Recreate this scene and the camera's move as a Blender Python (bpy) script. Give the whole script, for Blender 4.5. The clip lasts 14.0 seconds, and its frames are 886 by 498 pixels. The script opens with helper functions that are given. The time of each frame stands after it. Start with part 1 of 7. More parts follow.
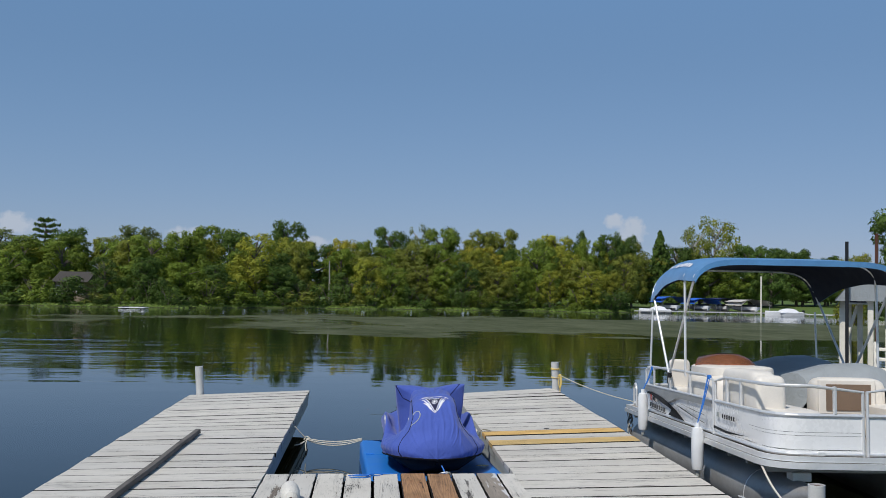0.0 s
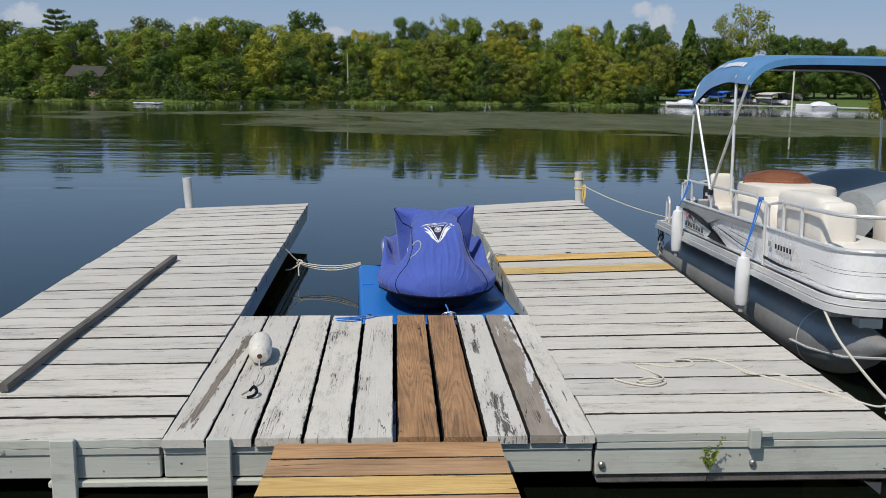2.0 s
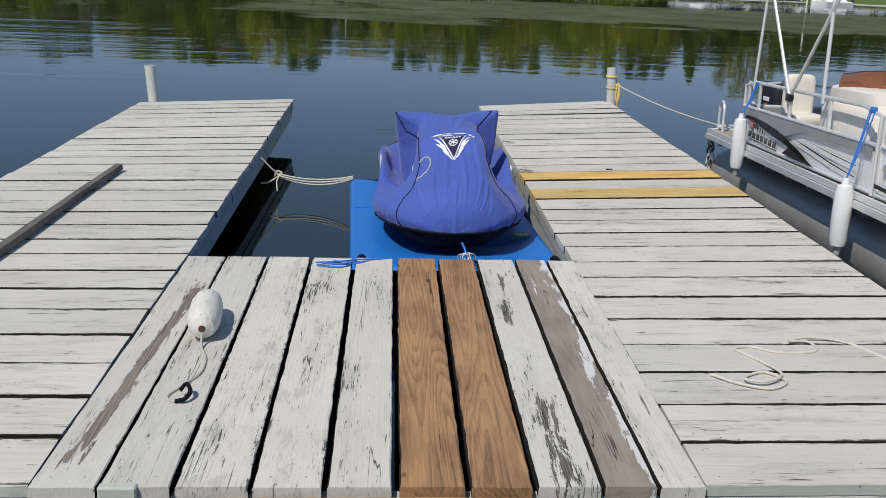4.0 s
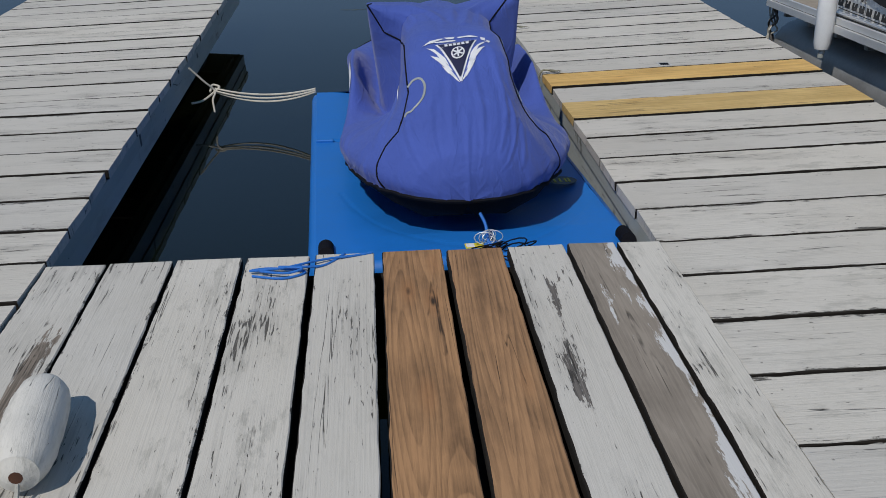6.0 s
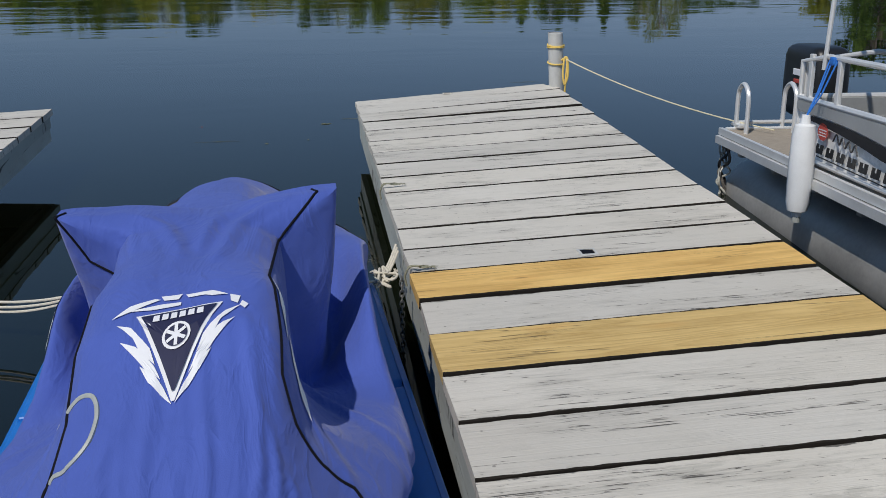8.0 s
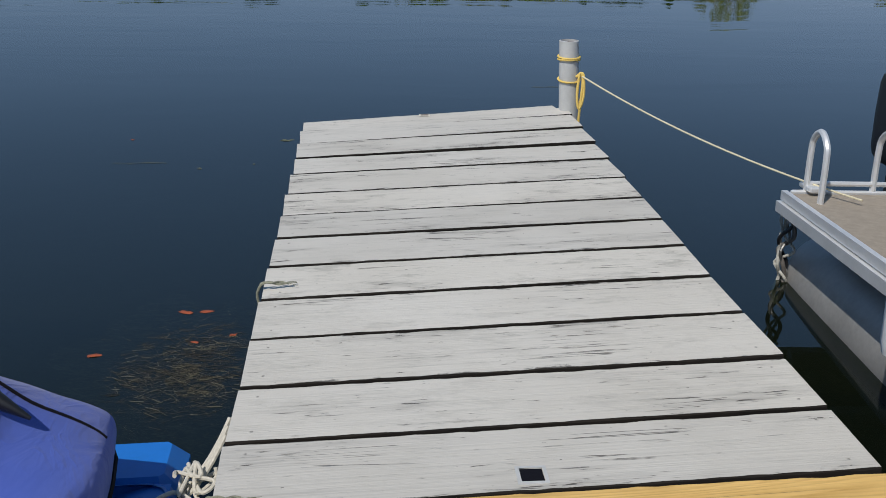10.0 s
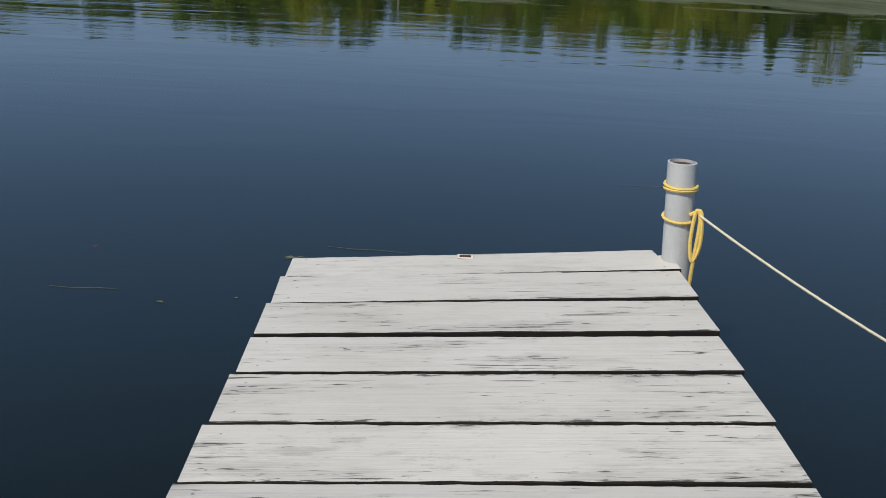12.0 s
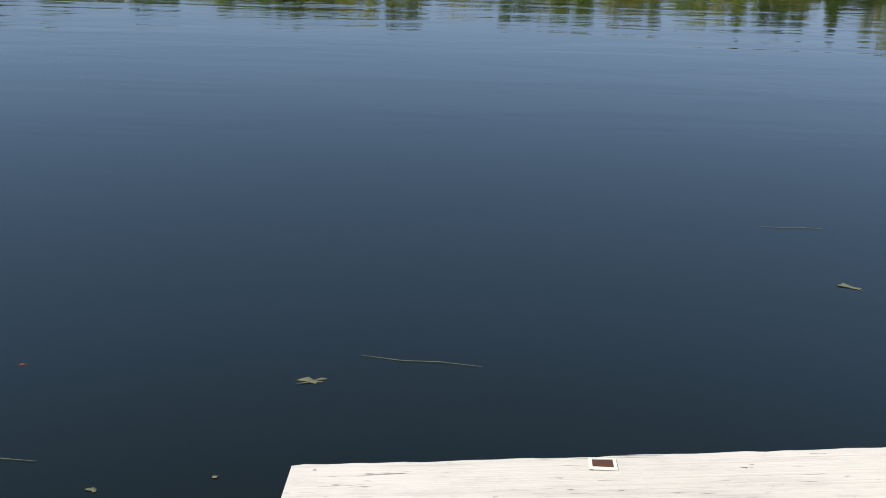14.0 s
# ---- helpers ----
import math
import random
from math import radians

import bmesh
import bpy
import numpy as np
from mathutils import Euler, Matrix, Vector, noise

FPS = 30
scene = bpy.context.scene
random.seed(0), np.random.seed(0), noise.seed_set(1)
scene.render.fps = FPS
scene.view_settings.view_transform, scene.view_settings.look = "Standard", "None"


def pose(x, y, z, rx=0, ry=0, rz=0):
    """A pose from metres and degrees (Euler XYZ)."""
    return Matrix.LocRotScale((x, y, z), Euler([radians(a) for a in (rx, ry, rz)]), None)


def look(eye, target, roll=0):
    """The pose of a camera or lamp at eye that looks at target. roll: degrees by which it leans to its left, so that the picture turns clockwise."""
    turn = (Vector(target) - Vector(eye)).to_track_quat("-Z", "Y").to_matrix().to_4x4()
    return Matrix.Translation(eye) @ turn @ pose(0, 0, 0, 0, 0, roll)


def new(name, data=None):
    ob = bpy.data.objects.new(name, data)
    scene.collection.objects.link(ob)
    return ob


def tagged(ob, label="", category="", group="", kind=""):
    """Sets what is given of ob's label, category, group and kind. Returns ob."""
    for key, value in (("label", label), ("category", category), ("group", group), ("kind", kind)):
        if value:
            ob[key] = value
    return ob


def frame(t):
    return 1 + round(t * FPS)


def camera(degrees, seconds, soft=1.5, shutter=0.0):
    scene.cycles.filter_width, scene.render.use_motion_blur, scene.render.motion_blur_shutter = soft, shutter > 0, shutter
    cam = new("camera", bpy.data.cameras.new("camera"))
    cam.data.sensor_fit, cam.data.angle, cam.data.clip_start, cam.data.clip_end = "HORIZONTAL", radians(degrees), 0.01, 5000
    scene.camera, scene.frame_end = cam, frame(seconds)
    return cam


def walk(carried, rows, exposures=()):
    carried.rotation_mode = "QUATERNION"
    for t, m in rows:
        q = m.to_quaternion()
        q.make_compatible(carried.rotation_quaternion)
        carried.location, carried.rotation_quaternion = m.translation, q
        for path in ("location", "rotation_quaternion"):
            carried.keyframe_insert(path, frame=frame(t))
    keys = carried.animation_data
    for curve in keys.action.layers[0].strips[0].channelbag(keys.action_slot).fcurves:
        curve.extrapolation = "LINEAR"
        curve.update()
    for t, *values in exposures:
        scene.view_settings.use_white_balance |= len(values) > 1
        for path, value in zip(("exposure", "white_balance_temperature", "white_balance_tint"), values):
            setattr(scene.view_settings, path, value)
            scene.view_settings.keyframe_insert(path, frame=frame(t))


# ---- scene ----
cam = camera(49.6, 14.0, 0.9)
PATH = [
    (0, (-1.447, -6.735, 1.917), (-1.299, -4.741, 1.982), 0.7),
    (0.5, (-1.403, -6.298, 2.014), (-1.262, -4.303, 2.042), -0.0),
    (1, (-1.285, -6.0, 2.097), (-1.192, -4.004, 2.019), -0.1),
    (1.5, (-1.196, -5.642, 2.077), (-1.106, -3.654, 1.88), 0.8),
    (2, (-1.163, -5.109, 2.037), (-1.059, -3.145, 1.674), 0.5),
    (2.5, (-1.115, -4.577, 1.978), (-1.014, -2.615, 1.603), 1.2),
    (3, (-1.159, -4.047, 1.91), (-1.049, -2.105, 1.448), 0.9),
    (3.5, (-1.169, -3.533, 1.866), (-1.058, -1.607, 1.34), 1.4),
    (3.7, (-1.184, -3.335, 1.857), (-1.074, -1.416, 1.306), 1.8),
    (5.8, (-1.173, -0.951, 1.621), (-1.042, 0.893, 0.857), -0.6),
    (6, (-1.14, -0.688, 1.626), (-1.009, 1.122, 0.786), -0.7),
    (6.5, (-1.051, -0.097, 1.579), (-0.905, 1.771, 0.879), -1.6),
    (7, (-0.851, 0.475, 1.528), (-0.612, 2.332, 0.824), -1.3),
    (7.5, (-0.649, 1.044, 1.516), (-0.393, 2.909, 0.841), -0.3),
    (7.7, (-0.56, 1.244, 1.532), (-0.292, 3.111, 0.866), -0.5),
    (9.8, (0.36, 3.291, 1.484), (0.527, 5.155, 0.779), 1.1),
    (10, (0.428, 3.499, 1.486), (0.579, 5.36, 0.77), 0.8),
    (10.5, (0.595, 4.019, 1.474), (0.709, 5.893, 0.787), 0.8),
    (11, (0.653, 4.539, 1.461), (0.719, 6.4, 0.731), 1.5),
    (11.5, (0.713, 5.065, 1.463), (0.746, 6.922, 0.722), 1.0),
    (12, (0.747, 5.607, 1.46), (0.727, 7.505, 0.828), 2.4),
    (12.5, (0.636, 6.184, 1.438), (0.539, 8.077, 0.801), 1.5),
    (13, (0.609, 6.709, 1.39), (0.5, 8.612, 0.785), 1.0),
    (13.5, (0.54, 7.225, 1.381), (0.419, 9.109, 0.723), 1.5),
    (14, (0.526, 7.72, 1.366), (0.406, 9.596, 0.684), 0.7),
]
EXPOSURES = [(0, -0.15, 6500, 10.0), (1, -0.14, 6750, 10.0), (2, -0.07, 6820, 10.0), (2.6, -0.06, 6860, 10.0), (3.6, -0.04, 6800, 10.0), (5.8, -0.53, 6500, 10.0), (6.5, -0.58, 6480, 10.0), (7, -0.54, 6450, 10.0), (7.7, -0.31, 6600, 10.0), (9.8, -0.27, 6500, 10.0), (11, -0.16, 6620, 10.0), (12, -0.09, 6660, 10.0), (13, 0.15, 6850, 10.6), (13.5, 0.25, 6940, 11.2), (14, 0.48, 7040, 12.0)]
# The dock leans a little against the level of the water
TILT = Matrix.Translation((-0.3, 9.35, 0)) @ pose(0, 0, 0, 0.8, -0.5, 0) @ Matrix.Translation((0.3, -9.35, 0))
walk(cam, [(t, TILT @ look(e, g, r)) for t, e, g, r in PATH], EXPOSURES)

# ---- light ----
WATER = -0.49
SUN_WAY = Vector((-0.37, -0.47, 0.80)).normalized()
SUN_AZIMUTH = math.atan2(SUN_WAY.x, SUN_WAY.y)
world = bpy.data.worlds.new("sky")
scene.world = world
world.use_nodes = True
wn, wl = world.node_tree.nodes, world.node_tree.links
sky = wn.new("ShaderNodeTexSky")
sky.sky_type = "NISHITA"
sky.sun_disc = False
sky.sun_elevation = math.asin(SUN_WAY.z)
sky.sun_rotation = SUN_AZIMUTH
sky.air_density, sky.dust_density, sky.ozone_density = 0.9, 0.20, 6.0
# hazy late-summer air: the sky pales only a little towards the horizon
split, join = wn.new("ShaderNodeSeparateColor"), wn.new("ShaderNodeCombineColor")
wl.new(sky.outputs["Color"], split.inputs[0])
for channel, (gain, power) in enumerate(((1.26, 0.64), (1.82, 0.48), (2.56, 0.43))):
    lift, scale = wn.new("ShaderNodeMath"), wn.new("ShaderNodeMath")
    lift.operation, scale.operation = "POWER", "MULTIPLY"
    lift.inputs[1].default_value, scale.inputs[1].default_value = power, gain
    wl.new(split.outputs[channel], lift.inputs[0])
    wl.new(lift.outputs[0], scale.inputs[0])
    wl.new(scale.outputs[0], join.inputs[channel])
# a few small fair-weather clouds low over the far trees: bearing, height, half width, half height
way = wn.new("ShaderNodeTexCoord").outputs["Generated"]
puff = wn.new("ShaderNodeTexNoise")
puff.inputs["Scale"].default_value, puff.inputs["Detail"].default_value, puff.inputs["Roughness"].default_value = 70.0, 5.0, 0.62
wl.new(way, puff.inputs["Vector"])


def sky_math(op, a, b=0.0):
    node = wn.new("ShaderNodeMath")
    node.operation = op
    for socket, v in zip(node.inputs, (a, b)):
        if isinstance(v, bpy.types.NodeSocket):
            wl.new(v, socket)
        else:
            socket.default_value = v
    return node.outputs[0]


axes = wn.new("ShaderNodeSeparateXYZ")
wl.new(way, axes.inputs[0])
bearing = sky_math("ARCTAN2", axes.outputs[0], axes.outputs[1])
cover = 0.0
for turn, high, wide, tall in ((-0.3839, 0.0756, 0.0177, 0.013), (-0.349, 0.0592, 0.0295, 0.013), (-0.1883, 0.0554, 0.0247, 0.0106), (-0.0576, 0.0522, 0.0177, 0.0071), (0.2514, 0.0777, 0.0141, 0.0106), (0.2673, 0.0661, 0.02, 0.02)):
    across = sky_math("DIVIDE", sky_math("SUBTRACT", bearing, turn), wide)
    above = sky_math("DIVIDE", sky_math("SUBTRACT", axes.outputs[2], high), tall)
    inside = sky_math("SUBTRACT", 1.0, sky_math("ADD", sky_math("MULTIPLY", across, across), sky_math("MULTIPLY", above, above)))
    cover = sky_math("MAXIMUM", cover, inside)
soft = wn.new("ShaderNodeMapRange")
wl.new(sky_math("ADD", cover, sky_math("MULTIPLY", sky_math("SUBTRACT", puff.outputs[0], 0.55), 2.2)), soft.inputs["Value"])
soft.inputs["From Min"].default_value, soft.inputs["From Max"].default_value = 0.15, 0.75
soft.inputs["To Max"].default_value = 1.0
any_cloud = sky_math("MULTIPLY", soft.outputs[0], sky_math("GREATER_THAN", cover, 0.001))
# the sky deepens overhead
deep = wn.new("ShaderNodeMapRange")
deep.interpolation_type = "SMOOTHSTEP"
wl.new(axes.outputs[2], deep.inputs["Value"])
for socket, v in (("From Min", 0.42), ("From Max", 0.85), ("To Min", 1.0), ("To Max", 0.55)):
    deep.inputs[socket].default_value = v
pale = wn.new("ShaderNodeMapRange")
pale.interpolation_type = "SMOOTHSTEP"
wl.new(axes.outputs[2], pale.inputs["Value"])
for socket, v in (("From Min", 0.22), ("From Max", 0.42), ("To Min", 1.0), ("To Max", 1.24)):
    pale.inputs[socket].default_value = v
deepened = wn.new("ShaderNodeVectorMath")
deepened.operation = "SCALE"
wl.new(join.outputs[0], deepened.inputs[0])
wl.new(sky_math("MULTIPLY", deep.outputs[0], pale.outputs[0]), deepened.inputs["Scale"])
clouds = wn.new("ShaderNodeMix")
clouds.data_type = "RGBA"
wl.new(any_cloud, clouds.inputs[0])
wl.new(deepened.outputs[0], clouds.inputs[6])
clouds.inputs[7].default_value = (4.7, 5.4, 6.5, 1)
wl.new(clouds.outputs[2], wn["Background"].inputs["Color"])
wn["Background"].inputs["Strength"].default_value = 0.10
sun = new("sun", bpy.data.lights.new("sun", "SUN"))
sun.data.energy, sun.data.angle, sun.data.color = 3.75, radians(0.55), (1.0, 0.965, 0.915)
sun.matrix_world = look(SUN_WAY * 50, (0, 0, 0))


# ---- materials ----
class Nodes:
    """Short hand for building one node material."""

    def __init__(self, name):
        self.mat = bpy.data.materials.new(name)
        self.mat.use_nodes = True
        self.n, self.l = self.mat.node_tree.nodes, self.mat.node_tree.links
        self.bsdf, self.out = self.n["Principled BSDF"], self.n["Material Output"]

    def add(self, kind, inputs=None, operation="", data_type="", blend_type="", bands_direction=""):
        node = self.n.new(kind)
        if operation:
            node.operation = operation
        if data_type:
            node.data_type, node.blend_type = data_type, blend_type
        if bands_direction:
            node.bands_direction = bands_direction
        for k, v in (inputs or {}).items():
            self.put(node.inputs[k], v)
        return node

    def put(self, socket, v):
        if isinstance(v, bpy.types.NodeSocket):
            self.l.new(v, socket)
        else:
            socket.default_value = v

    def math(self, op, a, b=0.0):
        return self.add("ShaderNodeMath", {0: a, 1: b}, operation=op).outputs[0]

    def coords(self, scale=(1, 1, 1), offset=None, random_shift=0.0):
        tc = self.add("ShaderNodeTexCoord").outputs["Object"]
        if random_shift:
            info = self.add("ShaderNodeObjectInfo").outputs["Random"]
            tc = self.add("ShaderNodeVectorMath", {0: tc, 1: self.add("ShaderNodeCombineXYZ", {
                "X": self.math("MULTIPLY", info, random_shift), "Y": self.math("MULTIPLY", info, random_shift * 0.37)}).outputs[0]},
                operation="ADD").outputs[0]
        return self.add("ShaderNodeMapping", {"Vector": tc, "Scale": scale}).outputs[0]

    def noise(self, vec, scale=5.0, detail=4.0, rough=0.6, distortion=0.0):
        return self.add("ShaderNodeTexNoise", {"Vector": vec, "Scale": scale, "Detail": detail, "Roughness": rough,
                                               "Distortion": distortion}).outputs[0]

    def ramp(self, fac, lo, hi, a=(0, 0, 0, 1), b=(1, 1, 1, 1)):
        r = self.add("ShaderNodeValToRGB", {"Fac": fac})
        r.color_ramp.elements[0].position, r.color_ramp.elements[1].position = lo, hi
        r.color_ramp.elements[0].color, r.color_ramp.elements[1].color = a, b
        return r.outputs[0]

    def mix(self, fac, a, b, blend="MIX"):
        m = self.add("ShaderNodeMix", data_type="RGBA", blend_type=blend)
        self.put(m.inputs[0], fac), self.put(m.inputs[6], a), self.put(m.inputs[7], b)
        return m.outputs[2]

    def bump(self, height, strength=0.3, distance=0.01):
        return self.add("ShaderNodeBump", {"Height": height, "Strength": strength, "Distance": distance}).outputs[0]

    def done(self, color=None, rough=None, metal=None, normal=None, spec=None):
        for key, v in (("Base Color", color), ("Roughness", rough), ("Metallic", metal), ("Normal", normal), ("Specular IOR Level", spec)):
            if v is not None:
                self.put(self.bsdf.inputs[key], v)
        return self.mat


def rgb(r, g, b):
    return (r, g, b, 1.0)


def painted_plank(name, wear, paint, wood=rgb(0.17, 0.155, 0.14), long_axis="X", half=(0.9, 0.157), nails=True, peel=()):
    """Old white paint on a plank: flaked off in ragged flakes along the grain, split by dark hairline cracks and chipped at its edges. wear: 0 little to 1 much;
    peel: strips that have lost their paint, as (u, v) of both ends, half width and depth of loss."""
    k = Nodes(name)
    turn = (lambda u, v, w: (u, v, w)) if long_axis == "X" else (lambda u, v, w: (v, u, w))
    info = k.add("ShaderNodeObjectInfo").outputs["Random"]
    grain = k.noise(k.coords(turn(1.6, 110.0, 40.0), random_shift=40), 1.0, 5, 0.65, 0.5)
    streak = k.noise(k.coords(turn(0.9, 9.0, 9.0), random_shift=60), 1.6, 6, 0.72, 0.6)
    patch = k.noise(k.coords(turn(0.8, 2.0, 1), random_shift=90), 1.3, 3, 0.55, 0.3)
    tear = k.noise(k.coords(turn(7.0, 30.0, 9), random_shift=35), 1.0, 6, 0.75, 0.3)
    share = (0.30, 0.24, 0.34, 0.22)
    total = 0.0
    for source, weight in zip((grain, streak, patch, tear), share):
        total = k.math("ADD", total, k.math("MULTIPLY", source, weight))
    edge = 0.695 - 0.070 * wear
    bare = k.ramp(total, edge, edge + 0.010)
    # signed place on the plank, along and across
    sep = k.add("ShaderNodeSeparateXYZ", {0: k.add("ShaderNodeTexCoord").outputs["Object"]})
    u, v = (sep.outputs[0], sep.outputs[1]) if long_axis == "X" else (sep.outputs[1], sep.outputs[0])
    worn = 0.0
    for u0, v0, u1, v1, wide, loss in peel:
        slope = (v1 - v0) / (u1 - u0)
        off = k.math("ABSOLUTE", k.math("SUBTRACT", v, k.math("ADD", k.math("MULTIPLY", u, slope), v0 - slope * u0)))
        inside = k.math("SUBTRACT", 1.0, k.math("DIVIDE", off, wide))
        ends = k.math("SUBTRACT", 1.0, k.math("DIVIDE", k.math("ABSOLUTE", k.math("SUBTRACT", u, (u0 + u1) / 2)), abs(u1 - u0) / 2))
        inside = k.math("MINIMUM", k.math("MAXIMUM", inside, -0.6), k.math("MULTIPLY", ends, 3.0))
        worn = k.math("MAXIMUM", worn, k.math("MULTIPLY", k.math("MAXIMUM", k.math("ADD", inside, 0.35), 0.0), loss))
    if peel:
        shreds = k.noise(k.coords(turn(2.6, 24.0, 8), random_shift=19), 1.0, 6, 0.75, 0.4)
        bare = k.math("MAXIMUM", bare, k.ramp(k.math("ADD", k.math("MULTIPLY", k.math("MINIMUM", worn, 1.0), 0.34), shreds), 0.70, 0.715))
    # cracks that follow the grain: a few long wandering ones, and short ticks that crowd in belts
    line = k.noise(k.coords(turn(0.34, 13.0, 3.0), random_shift=80), 1.0, 3, 0.55, 0.25)
    mark = k.ramp(k.math("ABSOLUTE", k.math("SUBTRACT", line, 0.50)), 0.002, 0.007, rgb(1, 1, 1), rgb(0, 0, 0))
    crack = k.math("MULTIPLY", mark, k.ramp(k.noise(k.coords(turn(1.6, 5.0, 1), random_shift=32), 1.0, 5, 0.7), 0.56 - 0.10 * wear, 0.62 - 0.10 * wear))
    belt = k.noise(k.coords(turn(1.0, 5.5, 1), random_shift=85), 1.0, 4, 0.65, 0.3)
    for scale, edge, pull, seed in (((9.0, 110.0), 0.705, 0.65, 55), ((4.0, 70.0), 0.735, 0.75, 23)):
        tick = k.noise(k.coords(turn(scale[0], scale[1], 3.0), random_shift=seed), 1.0, 3, 0.6, 0.5)
        tick = k.math("ADD", tick, k.math("MULTIPLY", k.math("SUBTRACT", belt, 0.5), pull))
        if peel:
            tick = k.math("ADD", tick, k.math("MULTIPLY", k.math("MINIMUM", worn, 1.0), 0.06))
        crack = k.math("MAXIMUM", crack, k.math("MULTIPLY", k.ramp(tick, edge - 0.09 * wear, edge + 0.05 - 0.09 * wear), 0.85))
    # small flakes with hard rims, where the paint is thinnest
    flake = k.ramp(k.noise(k.coords(turn(6.0, 46.0, 12), random_shift=39), 1.0, 6, 0.72), 0.665 - 0.015 * wear, 0.675 - 0.015 * wear)
    nick = k.ramp(k.noise(k.coords(turn(22.0, 60.0, 20), random_shift=48), 1.0, 3, 0.6), 0.72, 0.735)
    flake = k.math("MAXIMUM", k.math("MULTIPLY", flake, k.ramp(patch, 0.44, 0.56)), k.math("MULTIPLY", nick, 0.8))
    # chipped long edges and nail heads
    u, v = k.math("ABSOLUTE", u), k.math("ABSOLUTE", v)
    ragged = k.noise(k.coords(turn(5.0, 20.0, 8), random_shift=77), 1.0, 6, 0.75)
    rim = k.math("ADD", v, k.math("MULTIPLY", k.math("SUBTRACT", ragged, 0.60), 0.16))
    chip = k.ramp(rim, half[1] - 0.006, half[1] - 0.002)
    dark = k.math("MAXIMUM", k.math("MAXIMUM", crack, flake), k.math("MULTIPLY", chip, 0.85))
    if nails:
        du, dv = k.math("SUBTRACT", u, half[0] - 0.075), k.math("SUBTRACT", v, half[1] - 0.055)
        dist = k.math("SQRT", k.math("ADD", k.math("MULTIPLY", du, du), k.math("MULTIPLY", dv, dv)))
        wob = k.math("MULTIPLY", k.noise(k.coords((1, 1, 1), random_shift=31), 60.0, 2), 0.012)
        dark = k.math("MAXIMUM", dark, k.ramp(k.math("ADD", dist, wob), 0.008, 0.012, rgb(0.55, 0.55, 0.55), rgb(0, 0, 0)))
    tone = k.noise(k.coords((0.7, 0.7, 0.7), random_shift=70), 1.7, 5, 0.6)
    scuff = k.noise(k.coords(turn(1.5, 5.0, 3), random_shift=66), 2.6, 7, 0.78)
    dirt = k.mix(k.ramp(tone, 0.35, 0.75), paint, tuple(c * f for c, f in zip(paint[:3], (0.88, 0.87, 0.85))) + (1,))
    dirt = k.mix(k.math("MULTIPLY", k.ramp(scuff, 0.53, 0.66), 0.30), dirt, rgb(0.40, 0.385, 0.35))
    dirt = k.mix(k.math("MULTIPLY", k.ramp(grain, 0.50, 0.66), 0.20), dirt, rgb(0.37, 0.355, 0.33))
    # the paint is thin and grey where the ticks crowd
    thinned = k.math("MULTIPLY", k.ramp(belt, 0.52, 0.72), k.ramp(grain, 0.38, 0.60, rgb(0.20, 0.20, 0.20), rgb(0.74, 0.74, 0.74)))
    dirt = k.mix(thinned, dirt, rgb(0.30, 0.285, 0.26))
    # grey soiling in a few planks, rubbed into the grain
    blotch = k.noise(k.coords(turn(1.3, 4.2, 3), random_shift=52), 2.2, 7, 0.76)
    soiled = k.math("MULTIPLY", k.ramp(blotch, 0.53, 0.60), k.ramp(info, 0.45, 1.0, rgb(0.05, 0.05, 0.05), rgb(0.55, 0.55, 0.55)))
    dirt = k.mix(k.math("MULTIPLY", soiled, k.ramp(grain, 0.35, 0.60, rgb(0.45, 0.45, 0.45), rgb(1, 1, 1))), dirt, rgb(0.25, 0.245, 0.215))
    dirt = k.mix(1.0, dirt, k.ramp(info, 0.0, 1.0, rgb(0.91, 0.91, 0.90), rgb(1.04, 1.03, 1.0)), "MULTIPLY")
    grey = k.mix(k.ramp(grain, 0.35, 0.65), tuple(c * 0.7 for c in wood[:3]) + (1,), tuple(c * 2.1 for c in wood[:3]) + (1,))
    color = k.mix(dark, k.mix(bare, dirt, grey), rgb(0.040, 0.036, 0.030))
    height = k.math("SUBTRACT", k.math("ADD", k.math("MULTIPLY", grain, 0.8), k.math("MULTIPLY", bare, -0.55)), k.math("MULTIPLY", dark, 0.9))
    return k.done(color, 0.82, 0, k.bump(height, 0.6, 0.005), 0.3)


